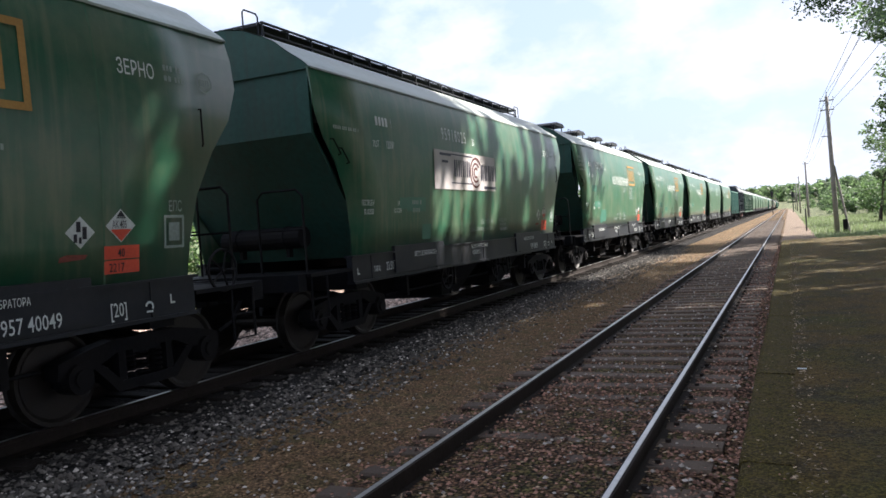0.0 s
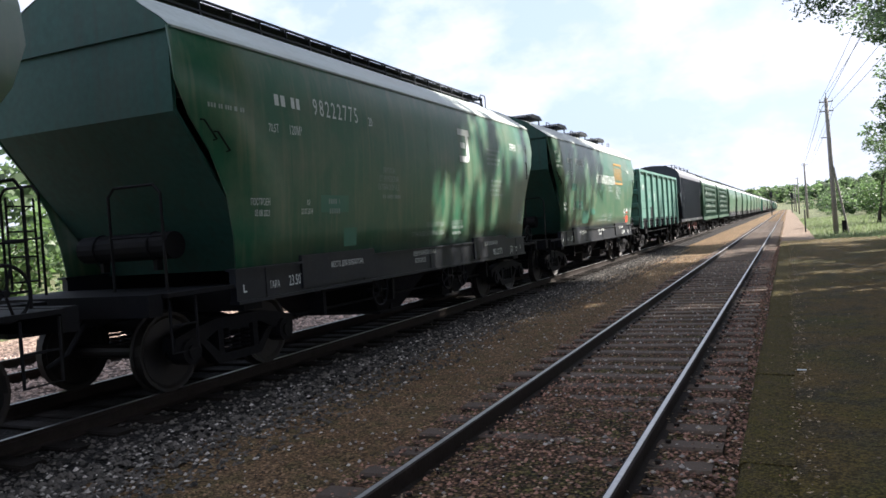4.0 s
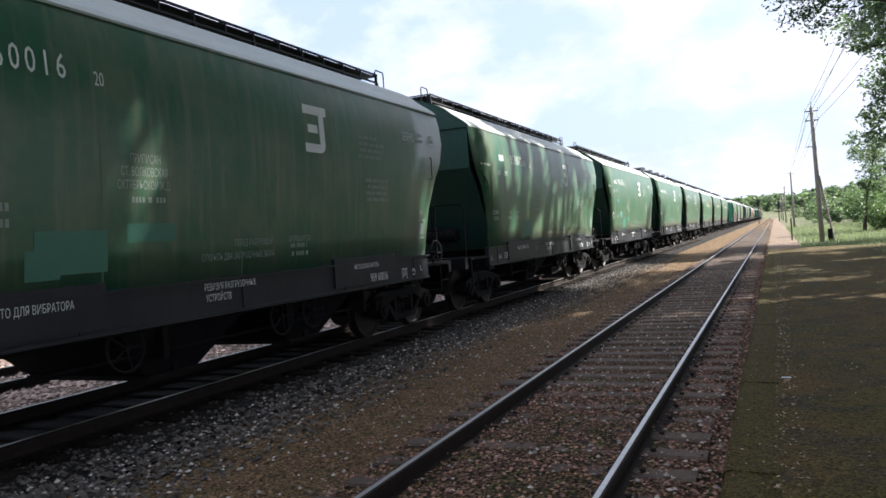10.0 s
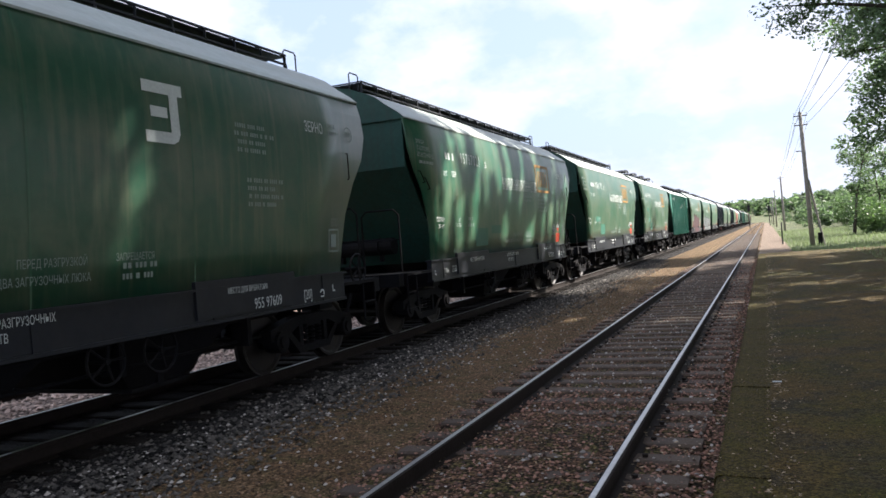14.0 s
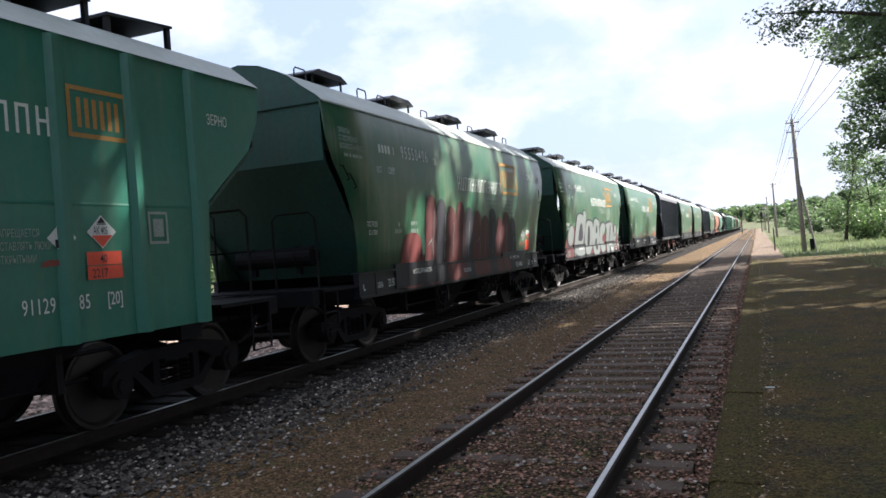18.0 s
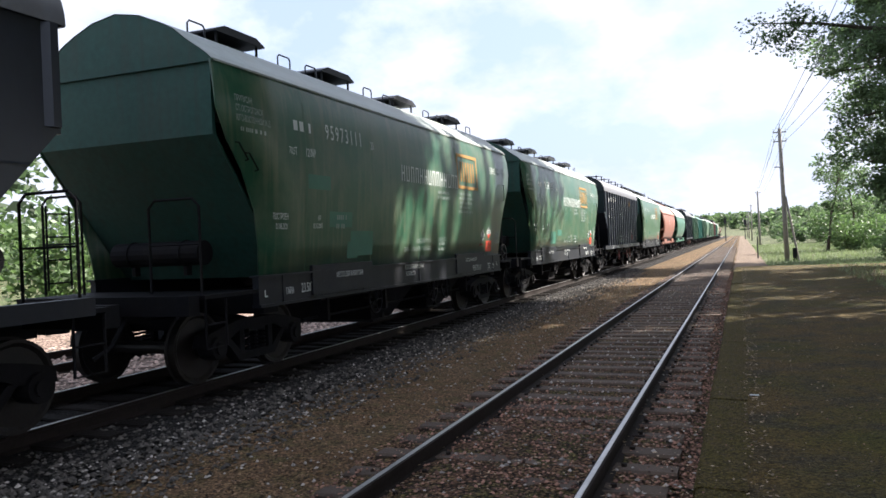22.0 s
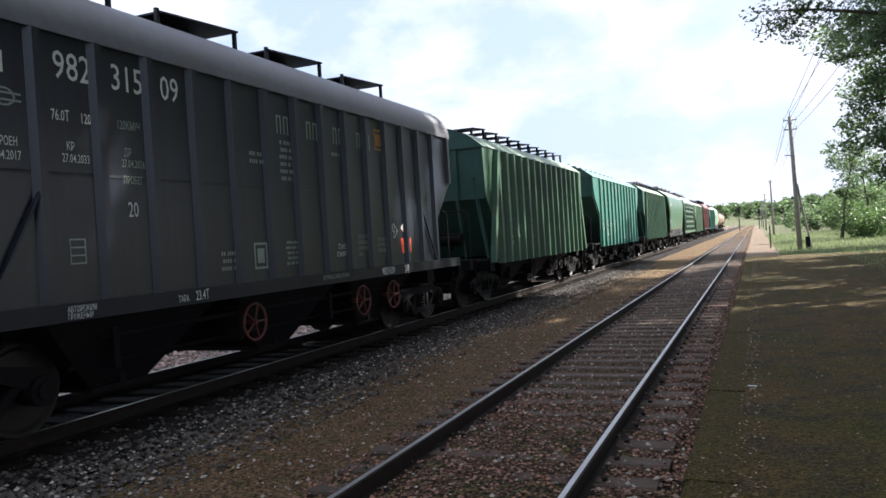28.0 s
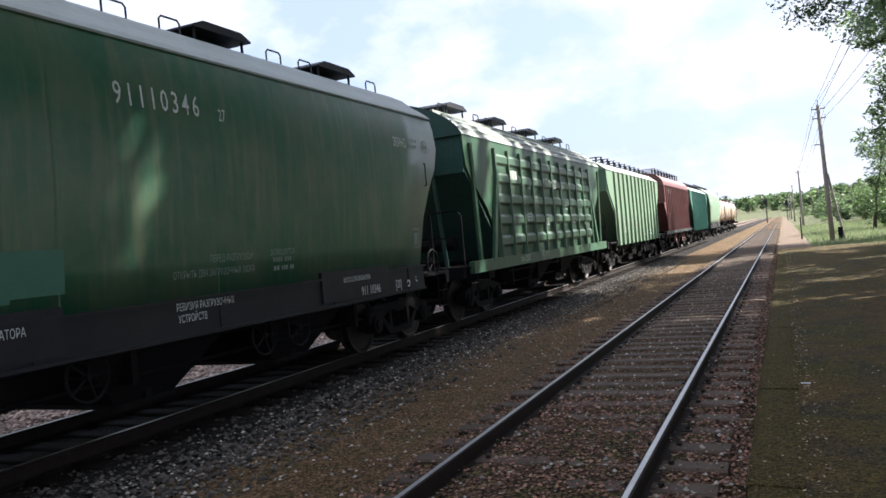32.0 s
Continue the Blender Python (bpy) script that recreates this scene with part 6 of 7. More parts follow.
# -- tank wagon --
def tank_wagon(y, label):
    w = wagon("tank_wagon", label, y)
    w["category"] = "freight wagon"
    def barrel():
        bm = bmesh.new()
        prof = [(-5.4, 0.0), (-5.38, 0.6), (-5.2, 1.15), (-4.9, 1.42), (-4.6, 1.5), (4.6, 1.5), (4.9, 1.42), (5.2, 1.15), (5.38, 0.6), (5.4, 0.0)]
        n = 28
        rings = [[bm.verts.new((r * math.cos(6.2832 * i / n), yy, 2.72 + r * math.sin(6.2832 * i / n))) for i in range(n)] for yy, r in prof[1:-1]]
        for a, b in zip(rings[:-1], rings[1:]):
            for i in range(n):
                bm.faces.new((a[i], a[(i + 1) % n], b[(i + 1) % n], b[i]))
        bm.faces.new(rings[0])
        bm.faces.new(rings[-1][::-1])
        bmesh.ops.recalc_face_normals(bm, faces=bm.faces)
        return bm
    shared("tbarrel", "barrel", barrel, M_CREAM, w, pose(0, 0, 0), "cream tank barrel with dark bands", smooth=True)
    for yy in (-3.2, 0.0, 3.2):
        def band():
            bm = bmesh.new()
            torus(bm, (0, 0, 2.72), "y", 1.51, 0.05, 28, 4)
            return bm
        shared("tband", "band", band, M_MAROON, w, pose(0, yy, 0), "dark red band")
    def frame_():
        bm = bmesh.new()
        box(bm, -0.25, 0.25, -6.3, 6.3, 0.85, 1.2)
        for s in (-1, 1):
            box(bm, -1.4, 1.4, s * 6.2 - 0.1, s * 6.2 + 0.1, 0.95, 1.2)
            box(bm, -1.1, 1.1, s * 4.2 - 0.3, s * 4.2 + 0.3, 1.0, 1.5)
        return bm
    shared("tframe", "underframe", frame_, M_UNDER, w, pose(0, 0, 0))
    def dome():
        bm = bmesh.new()
        cyl(bm, (0, 0, 4.28), "z", 0.33, 0.3, 16)
        box(bm, -0.6, 0.9, -1.2, 1.2, 4.3, 4.33)
        for x in (-0.6, 0.9):
            tube(bm, [(x, -1.2, 4.3), (x, -1.2, 4.8), (x, 1.2, 4.8), (x, 1.2, 4.3)], 0.02, 5)
        tube(bm, [(1.15, 0.3, 4.3), (1.6, 0.3, 3.2), (1.55, 0.3, 1.2)], 0.025, 5)
        tube(bm, [(1.15, -0.1, 4.3), (1.6, -0.1, 3.2), (1.55, -0.1, 1.2)], 0.025, 5)
        return bm
    shared("tdome", "manhole_platform", dome, M_SILL, w, pose(0, 0, 0))
    for s in (-1, 1):
        bogie(w, s * 3.9)
        shared("coupler", "coupler", coupler_bm, M_UNDER, w, pose(0, s * 6.01, 0, 0, 0, 0 if s > 0 else 180))
    return w


# ---- the consist, from the first wagon seen to the tail ----
SPEED = 15.45
FIRST = 1.08  # centre of the first wagon seen, at the start
TRAIN = []
# where a wagon stands off the even spacing, by its place in the train
SLIP = ((0, 0.05), (3, 0.05), (6, 0.3), (7, -0.1), (8, -0.6), (19, -0.55), (21, -0.3), (23, -0.3), (24, 0.0), (26, -0.3), (27, 0.0), (29, 0.2), (30, -0.2), (31, -0.35), (32, 0.0), (34, 0.25), (36, 0.2), (45, 0.3))


def at(n):
    return FIRST + 14.72 * n + float(np.interp(n, [p[0] for p in SLIP], [p[1] for p in SLIP]))


def grain_marks(w, number, seed, brand="mrt", tail="20", dy=0.0):
    """The usual stencils of a smooth grain hopper."""
    r = random.Random(seed)
    if brand == "mrt":
        for k, s in enumerate(("ПРИПИСАН", "СТ. ОСТРОГОЖСК", "ЮГО-ВОСТОЧНОЙ Ж.Д.")):
            letters(w, s, -6.10, 3.72 - 0.13 * k, 0.085, M_FADED, 0.58)
    bars(w, -6.05, 3.33, 0.8, 1, 0.055, seed + 1)
    bars(w, -4.75, 3.50, 0.68, 1, 0.15, seed + 2, M_WHITE, "owner's initials as plain bars")
    letters(w, number, -3.80 + dy, 3.47, 0.25, M_WHITE, 0.70, 1.35)
    letters(w, tail, -2.22 + dy, 3.46, 0.15, M_WHITE, 0.62)
    letters(w, "70,5Т", -4.88, 3.14, 0.11, M_WHITE, 0.62)
    letters(w, "120М³", -4.43, 3.14, 0.13, M_WHITE, 0.62)
    letters(w, "ПОСТРОЕН", -5.3, 2.18, 0.09, M_WHITE, 0.58)
    letters(w, r.choice(("22.07.2019", "02.10.2020", "14.03.2018", "05.08.2021")), -5.22, 2.04, 0.09, M_WHITE, 0.58)
    letters(w, "КР", -4.06, 2.18, 0.08, M_WHITE, 0.58)
    letters(w, r.choice(("22.07.2034", "02.10.2035")), -4.2, 2.06, 0.08, M_WHITE, 0.58)
    bars(w, -3.5, 2.06, 0.42, 2, 0.075, seed + 6)
    letters(w, "ПЕРЕД РАЗГРУЗКОЙ", -0.15, 1.78, 0.085, M_FADED, 0.66)
    letters(w, "ОТКРЫТЬ ДВА ЗАГРУЗОЧНЫХ ЛЮКА", -0.75, 1.62, 0.085, M_FADED, 0.66)
    letters(w, "ЗАПРЕЩАЕТСЯ", 1.0, 1.80, 0.08, M_FADED, 0.66)
    bars(w, 1.05, 1.60, 0.6, 2, 0.06, seed + 8)
    letters(w, "РЕВИЗИЯ РАЗГРУЗОЧНЫХ", -0.75, 1.27, 0.085, M_WHITE, 0.64).location.x += 0.035
    letters(w, "УСТРОЙСТВ", -0.75, 1.14, 0.085, M_WHITE, 0.64).location.x += 0.052
    letters(w, "МЕСТО ДЛЯ ВИБРАТОРА", -3.55, 1.27, 0.085, M_WHITE, 0.64).location.x += 0.075
    letters(w, "МЕСТО ДЛЯ ВИБРАТОРА", 2.7, 1.30, 0.075, M_WHITE, 0.64).location.x += 0.075
    letters(w, "ТАРА", -4.98, 1.10, 0.10, M_WHITE, 0.62).location.x += 0.03
    letters(w, "23.50Т", -4.55, 1.10, 0.145, M_WHITE, 0.62).location.x += 0.03
    letters(w, number[:3] + " " + number[3:], 3.22, 1.06, 0.145, M_WHITE, 0.72).location.x += 0.07
    letters(w, "[20]", 4.38, 1.07, 0.145, M_WHITE, 0.66).location.x += 0.07
    letters(w, "ЗЕРНО", 4.66, 3.53, 0.16, M_WHITE, 0.70)
    bars(w, 5.3, 3.54, 0.35, 2, 0.06, seed + 9)
    flat(w, "maker_mark", ring(0, 0, 0.125, 0.0, 6.2832, 14, 0.02) + [rect(-0.07, -0.04, 0.025, 0.08), rect(-0.03, -0.04, 0.025, 0.08), rect(0.01, -0.04, 0.025, 0.08), rect(0.05, -0.04, 0.025, 0.08)], 5.95, 3.60, M_FADED, "round maker's mark as plain shapes")
    flat(w, "lettering", [rect(0, 0, 0.02, 0.10), rect(0.02, 0, 0.05, 0.02)], 5.22, 1.12, M_WHITE, "corner mark on the sill", lift=0.05)
    flat(w, "lettering", [rect(0, 0, 0.02, 0.10), rect(0.02, 0, 0.05, 0.02)], -5.52, 1.10, M_WHITE, "corner mark on the sill", lift=0.05)
    flat(w, "lettering", ring(0, 0, 0.06, -0.6, 3.6, 7, 0.025) + [rect(-0.045, -0.06, 0.09, 0.02)], 4.92, 1.12, M_WHITE, "small hook mark on the sill", lift=0.05)
    for k, (u, v, a, b) in enumerate(((-4.36, 2.66, 0.68, 0.22), (-3.70, 2.08, 0.76, 0.25), (-3.08, 1.56, 0.38, 0.28), (-1.88, 1.88, 0.7, 0.2), (-2.98, 1.60, 0.84, 0.42), (-3.98, 2.12, 0.9, 0.2))):
        if r.random() < 0.45:
            flat(w, "repainted_patch", [rect(0, 0, a, b)], u, v, M_PATCH, "patch of fresher green paint over old writing", lift=0.0045)
    small_square(w, 5.2, 1.72)
    letters(w, "ЕПС", 5.27, 2.12, 0.12, M_FADED, 0.6)
    if brand not in ("et", "plain"):
        part_placard(w, 4.45, 1.50)
    if brand == "mrt":
        name_bars(w, -0.92, 2.99, 14, 0.228, 0.31)
        emblem_square(w, 2.22, 3.02, 0.82)
        bars(w, 2.3, 2.45, 1.1, 5, 0.055, seed + 10)
        bars(w, 0.9, 2.72, 1.0, 2, 0.06, seed + 12)
    elif brand == "et":
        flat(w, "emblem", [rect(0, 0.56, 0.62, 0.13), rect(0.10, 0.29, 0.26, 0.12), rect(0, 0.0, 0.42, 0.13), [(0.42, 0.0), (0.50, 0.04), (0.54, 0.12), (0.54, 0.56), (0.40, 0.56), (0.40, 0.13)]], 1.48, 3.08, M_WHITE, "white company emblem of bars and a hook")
        bars(w, 3.0, 3.1, 0.95, 4, 0.055, seed + 10)
        bars(w, 3.2, 2.4, 0.9, 4, 0.055, seed + 11)
        flat(w, "lettering", ring(0.16, 0.16, 0.16, 0.0, 6.2832, 12, 0.025) + [rect(0.06, 0.09, 0.03, 0.14), rect(0.14, 0.09, 0.03, 0.14), rect(0.22, 0.09, 0.03, 0.14)], -3.3, 1.08, M_FADED, "round faded mark", lift=0.03)
        for k, (s, u) in enumerate((("ПРИПИСАН", -1.82), ("СТ. ВОЛКОВСКАЯ", -1.95), ("ОКТЯБРЬСКОЙ Ж.Д.", -2.0))):
            letters(w, s, u, 2.72 - 0.14 * k, 0.095, M_FADED, 0.58)
        bars(w, -1.85, 2.30, 0.7, 1, 0.06, seed + 14)


def dark_marks(w, number, seed, brand="mrt"):
    r = random.Random(seed)
    bars(w, -4.98, 3.52, 0.42, 1, 0.2, seed + 1, M_WHITE, "owner's initials as plain bars")
    a, b, c = number.split()
    letters(w, a, -4.24, 3.57, 0.29, M_WHITE, 0.80)
    letters(w, b, -3.51, 3.57, 0.29, M_WHITE, 0.80)
    letters(w, c, -2.77, 3.57, 0.29, M_WHITE, 0.80)
    low = brand != "mrt"
    z1, z2, z3 = (2.62, 2.18, 1.50) if low else (3.15, 2.86, 2.20)
    letters(w, "76.0Т", -4.29, z1, 0.11, M_WHITE, 0.62)
    letters(w, "120М³", -3.94, z1, 0.11, M_WHITE, 0.62)
    letters(w, "120КМ/Ч", -3.46, z1, 0.10, M_FADED, 0.62)
    year = r.choice(("26.09.20", "05.06.20", "27.04.20"))
    letters(w, "КР", -4.13, z2, 0.09, M_WHITE, 0.62)
    letters(w, year + "33", -4.19, z2 - 0.12, 0.09, M_WHITE, 0.62)
    letters(w, "ДР", -3.38, z2, 0.09, M_FADED, 0.62)
    letters(w, year + "26", -3.42, z2 - 0.12, 0.09, M_FADED, 0.62)
    letters(w, "ПРОБЕГ", -3.41, z2 - 0.30, 0.085, M_FADED, 0.62)
    letters(w, "ПОСТРОЕН", -5.07, 2.55 if low else 2.85, 0.085, M_WHITE, 0.60)
    letters(w, year + "17", -4.99, 2.42 if low else 2.72, 0.09, M_WHITE, 0.62)
    letters(w, "20", -3.37, z3, 0.17, M_WHITE, 0.66)
    flat(w, "lettering", [rect(0, 0, 0.2, 0.015), rect(0, 0.08, 0.2, 0.015), rect(0, 0.16, 0.2, 0.015), rect(0, 0.24, 0.2, 0.015), rect(0, 0.015, 0.015, 0.225), rect(0.185, 0.015, 0.015, 0.225)], -4.17, 1.72, M_FADED, "small ruled table")
    small_square(w, -1.16, 1.50)
    bars(w, -1.86, 1.52, 0.45, 3, 0.05, seed + 5)
    bars(w, -0.4, 1.52, 0.5, 5, 0.04, seed + 6)
    letters(w, "ТО 4112", 1.10, 1.70, 0.085, M_WHITE, 0.62)
    letters(w, year + "17", 1.05, 1.58, 0.085, M_WHITE, 0.62)
    for k, (a2, b2) in enumerate((("ПЕРЕД РАЗГРУЗКОЙ", "ЗАПРЕЩАЕТСЯ"), ("ОТКРЫТЬ ДВА", "ОСТАВЛЯТЬ ЛЮКИ"), ("ЗАГРУЗОЧНЫХ", "ОТКРЫТЫМИ"), ("ЛЮКА", ""))):
        letters(w, a2, 1.78, 1.86 - 0.10 * k, 0.065, M_FADED, 0.54)
        if b2:
            letters(w, b2, 2.53, 1.80 - 0.10 * k, 0.065, M_FADED, 0.54)
    for o in (letters(w, number.replace(" ", ""), 2.50, 1.19, 0.13, M_WHITE, 0.66, 1.1), letters(w, "[20]", 3.46, 1.20, 0.12, M_WHITE, 0.66), letters(w, "ШТУРВАЛЫ ЗАФИКСИРОВАТЬ", 0.48, 1.24, 0.065, M_FADED, 0.6)):
        o.location.x += 0.062
    for o in (letters(w, "АВТОРЕЖИМ", -4.3, 1.25, 0.06, M_WHITE, 0.66), letters(w, "ГРУЖЕНЫЙ", -4.3, 1.18, 0.06, M_WHITE, 0.66), letters(w, "ТАРА", -2.75, 1.20, 0.08, M_WHITE, 0.62), letters(w, "23.4Т", -2.45, 1.20, 0.12, M_WHITE, 0.62)):
        o.location.x += 0.062
    yb, zb = (-5.9, 3.10) if low else (-4.95, 3.20)
    flat(w, "emblem", [[(0.16 + q * math.cos(t), 0.1 + q * 0.75 * math.sin(t)) for q, t in ((0.12, b0), (0.12, b0 + 0.55), (0.095, b0 + 0.55), (0.095, b0))] for b0 in [0.5712 * k for k in range(11)]] + [rect(-0.02, 0.125, 0.36, 0.02), rect(-0.02, 0.06, 0.36, 0.02)], yb, zb, M_FADED, "round maker's emblem with wings as plain shapes")
    if brand == "mrt":
        for k in range(4):
            name_bars(w, -0.45 + 0.80 * k, 3.42, 3, 0.18, 0.27, M_FADED)
        bars(w, -0.42, 2.75, 0.45, 6, 0.055, seed + 14)
        bars(w, -1.15, 2.95, 0.45, 2, 0.055, seed + 15)
        bars(w, 1.05, 3.22, 0.35, 1, 0.055, seed + 16)
        emblem_square(w, 2.62, 3.45, 0.38, None, 1.0)
        part_placard(w, 3.55, 1.55)
    else:
        flat(w, "emblem", [[(0.0, 0.03), (0.16, 0.03), (0.20, 0.24), (0.08, 0.36), (0.05, 0.27)], [(0.08, 0.36), (0.20, 0.24), (0.37, 0.24), (0.31, 0.36)]], -5.15, 2.92, M_WHITE, "white bent stroke of an emblem")
        flat(w, "emblem", [[(0.35, 0.35), (0.48, 0.17), (0.61, 0.17), (0.49, 0.35)], [(0.48, 0.17), (0.39, 0.0), (0.53, 0.0), (0.61, 0.17)]], -5.15, 2.92, M_WHITE, "white arrowhead of an emblem")
        for k in range(3):
            name_bars(w, -4.26 + 0.74 * k, 3.02, 3, 0.20, 0.26)
        for k in range(4):
            flat(w, "orange_field", [rect(0.0, 0.0, 0.58, (1.75, 1.85, 1.7, 1.3)[k])], 1.95 + 0.743 * k, (1.85, 1.8, 1.95, 2.3)[k], M_RUSTORANGE, "weathered orange paint field", lift=0.004)
        bars(w, -0.42, 2.6, 0.45, 5, 0.055, seed + 14)
        part_placard(w, 3.55, 1.55)


def rib_marks(w, number, seed, brand, material=None, dy=0.0, mark=(-2.5, 3.05)):
    a, b, c = number.split()
    m = material or M_WHITE
    letters(w, a, -3.60 + dy, 3.60, 0.30, m, 0.62)
    letters(w, b, -2.68 + dy, 3.60, 0.30, m, 0.62)
    letters(w, c, -1.72 + dy, 3.60, 0.30, m, 0.62)
    letters(w, "20" if brand else "27", *mark, 0.17, m, 0.62)
    bars(w, -4.65, 3.58, 0.6, 1, 0.2, seed, m)
    if not brand:
        bars(w, -4.0, 2.98, 0.7, 1, 0.10, seed + 1)
        bars(w, -4.0, 1.95, 0.7, 2, 0.10, seed + 2)
        bars(w, -5.2, 1.80, 0.75, 2, 0.10, seed + 3)
        bars(w, -2.95, 2.0, 0.6, 1, 0.10, seed + 4)
    bars(w, -1.9, 1.7, 0.6, 4, 0.08, seed + 5)
    letters(w, "ТАРА", -3.8, 1.48, 0.12, m, 0.62)
    letters(w, "22.50Т", -3.42, 1.48, 0.17, m, 0.62)
    letters(w, "120 КМ/Ч", -3.6, 1.28, 0.10, M_FADED, 0.62)
    bars(w, -4.2, 1.55, 1.6, 2, 0.08, seed + 6)
    if brand:
        for k in range(4):
            name_bars(w, 0.12 + 0.86 * k, 3.06, 3, 0.22, 0.28)
        emblem_square(w, 3.50, 3.09, 0.52, None, 1.5)
        bars(w, -0.4, 2.1, 0.65, 6, 0.08, seed + 8)
        bars(w, -1.85, 2.3, 0.65, 3, 0.08, seed + 9)
        letters(w, "71.5Т", -3.62, 3.05, 0.12, m, 0.62)
        letters(w, "118М³", -3.16, 3.05, 0.12, m, 0.62)
        letters(w, "КР", -3.25, 2.34, 0.10, m, 0.62)
        letters(w, "02.11.2037", -3.42, 2.20, 0.10, m, 0.62)
        letters(w, "ДР", -2.45, 2.34, 0.10, M_FADED, 0.62)
        letters(w, "02.11.2025", -2.60, 2.20, 0.10, M_FADED, 0.62)
        letters(w, "ПОСТРОЕН", -4.62, 2.12, 0.10, m, 0.60)
        letters(w, "02.11.2022", -4.58, 1.97, 0.10, m, 0.62)
        letters(w, "ПРОБЕГ", -3.66, 2.02, 0.10, M_FADED, 0.62)
        for k, s in enumerate(("ЗАПРЕЩАЕТСЯ", "ОСТАВЛЯТЬ ЛЮКИ", "ОТКРЫТЫМИ")):
            letters(w, s, 2.62, 2.10 - 0.12 * k, 0.075, M_FADED, 0.60)
        letters(w, "ЗЕРНО", 5.58, 3.46, 0.13, m, 0.66)
        letters(w, (a + b + c)[:5], 2.84, 1.38, 0.15, m, 0.66, 1.1)
        letters(w, (a + b + c)[5:], 3.40, 1.38, 0.15, m, 0.66, 1.1)
        letters(w, "[20]", 3.83, 1.39, 0.14, m, 0.66)
        small_square(w, 4.48, 2.0)
        part_placard(w, 3.66, 1.66)
    if not brand:
        bars(w, 1.0, 1.3, 0.6, 2, 0.08, seed + 7)
        bars(w, 2.8, 1.3, 0.6, 2, 0.08, seed + 10)


def ring(u, v, r0, start, turn, n=9, wide=0.045):
    """Part of a ring as small fields."""
    return [[(u + q * math.cos(t), v + q * math.sin(t)) for q, t in ((r0, b0), (r0, b0 + turn / n), (r0 - wide, b0 + turn / n), (r0 - wide, b0))] for b0 in [start + turn * k / n for k in range(n)]]


def waffle_marks(w, number, seed):
    bars(w, -3.87, 3.2, 0.75, 1, 0.22, seed, M_WHITE, "owner's initials as plain bars")
    a, b = number[:4], number[4:]
    letters(w, a, -1.01, 3.08, 0.29, M_WHITE, 0.62)
    letters(w, b, -0.12, 3.08, 0.29, M_WHITE, 0.62)
    letters(w, "ПСБ", 0.95, 3.08, 0.22, M_WHITE, 0.62)
    letters(w, "20", -0.90, 2.02, 0.22, M_WHITE, 0.62)
    letters(w, "70,5Т", -2.95, 2.98, 0.12, M_FADED, 0.60)
    letters(w, "110М³", -2.45, 2.98, 0.13, M_WHITE, 0.60)
    letters(w, "ПОСТРОЕН", -3.86, 2.19, 0.11, M_FADED, 0.60)
    letters(w, "05.08.2021", -3.72, 2.02, 0.11, M_FADED, 0.60)
    letters(w, "КР", -2.62, 2.70, 0.10, M_FADED, 0.60)
    letters(w, "05.08.2036", -2.78, 2.56, 0.10, M_FADED, 0.60)
    letters(w, "ДР", -1.70, 2.66, 0.09, M_FADED, 0.60)
    letters(w, "05.08.2024", -1.85, 2.52, 0.09, M_FADED, 0.60)
    flat(w, "emblem", ring(0.12, 0.14, 0.12, 0.6, 5.0) + ring(0.34, 0.14, 0.12, 3.75, 5.0) + [rect(0.06, 0.12, 0.34, 0.035)], -2.74, 2.12, M_WHITE, "white double-loop emblem", lift=0.02)
    letters(w, "ТАРА", -3.66, 1.13, 0.12, M_WHITE, 0.62).location.x += 0.05
    letters(w, "23.30Т", -3.3, 1.13, 0.17, M_WHITE, 0.62).location.x += 0.05
    for k, (s, u) in enumerate((("ПРИПИСАН", 3.60), ("СТ ЧЕРКАСОВ", 3.56), ("КАМЕНЬ ЗСБ Ж.Д.", 3.48))):
        letters(w, s, u, 2.22 - 0.12 * k, 0.085, M_FADED, 0.60)
    small_square(w, -1.9, 1.08).location.x += 0.055
    for k in range(3):
        bars(w, 1.0 + 0.94 * k, 2.45 - 0.4 * (k % 2), 0.55, 3, 0.06, seed + 6 + k)


M_RUSTORANGE = mat("weathered_orange_paint", (0.24, 0.075, 0.02), 0.6, var=0.35, scale=1.5, fine=12, bump=0.03, streak=0.6, dirt=(0.06, 0.04, 0.035), dirt_amt=0.5)

GH = "green smooth-sided grain hopper wagon with roof hatches"
GW = "green smooth-sided grain hopper wagon with long roof walkway"


def smooth(n, number, kind, brand, paint=None, extra="", dy=0.0, tail="20"):
    w = smooth_hopper(at(n), (GH if kind == "hatches" else GW) + extra, paint or M_GREEN, kind)
    grain_marks(w, number, 100 * n + 7, brand, tail, dy)
    TRAIN.append(w)
    return w


def dark(n, number, kind, brand, label, paint=None):
    w = dark_hopper(at(n), label, paint or M_DARK, kind, M_MAROON if paint else None)
    dark_marks(w, number, 100 * n + 7, brand)
    TRAIN.append(w)
    return w


def ribbed(n, number, kind, brand, label, paint, roof=None, m=None, sy=1.0, dy=0.0, mark=(-2.5, 3.05)):
    w = rib_hopper(at(n), label, paint, kind, roof, sy)
    rib_marks(w, number, 100 * n + 7, brand, m, dy, mark)
    TRAIN.append(w)
    return w


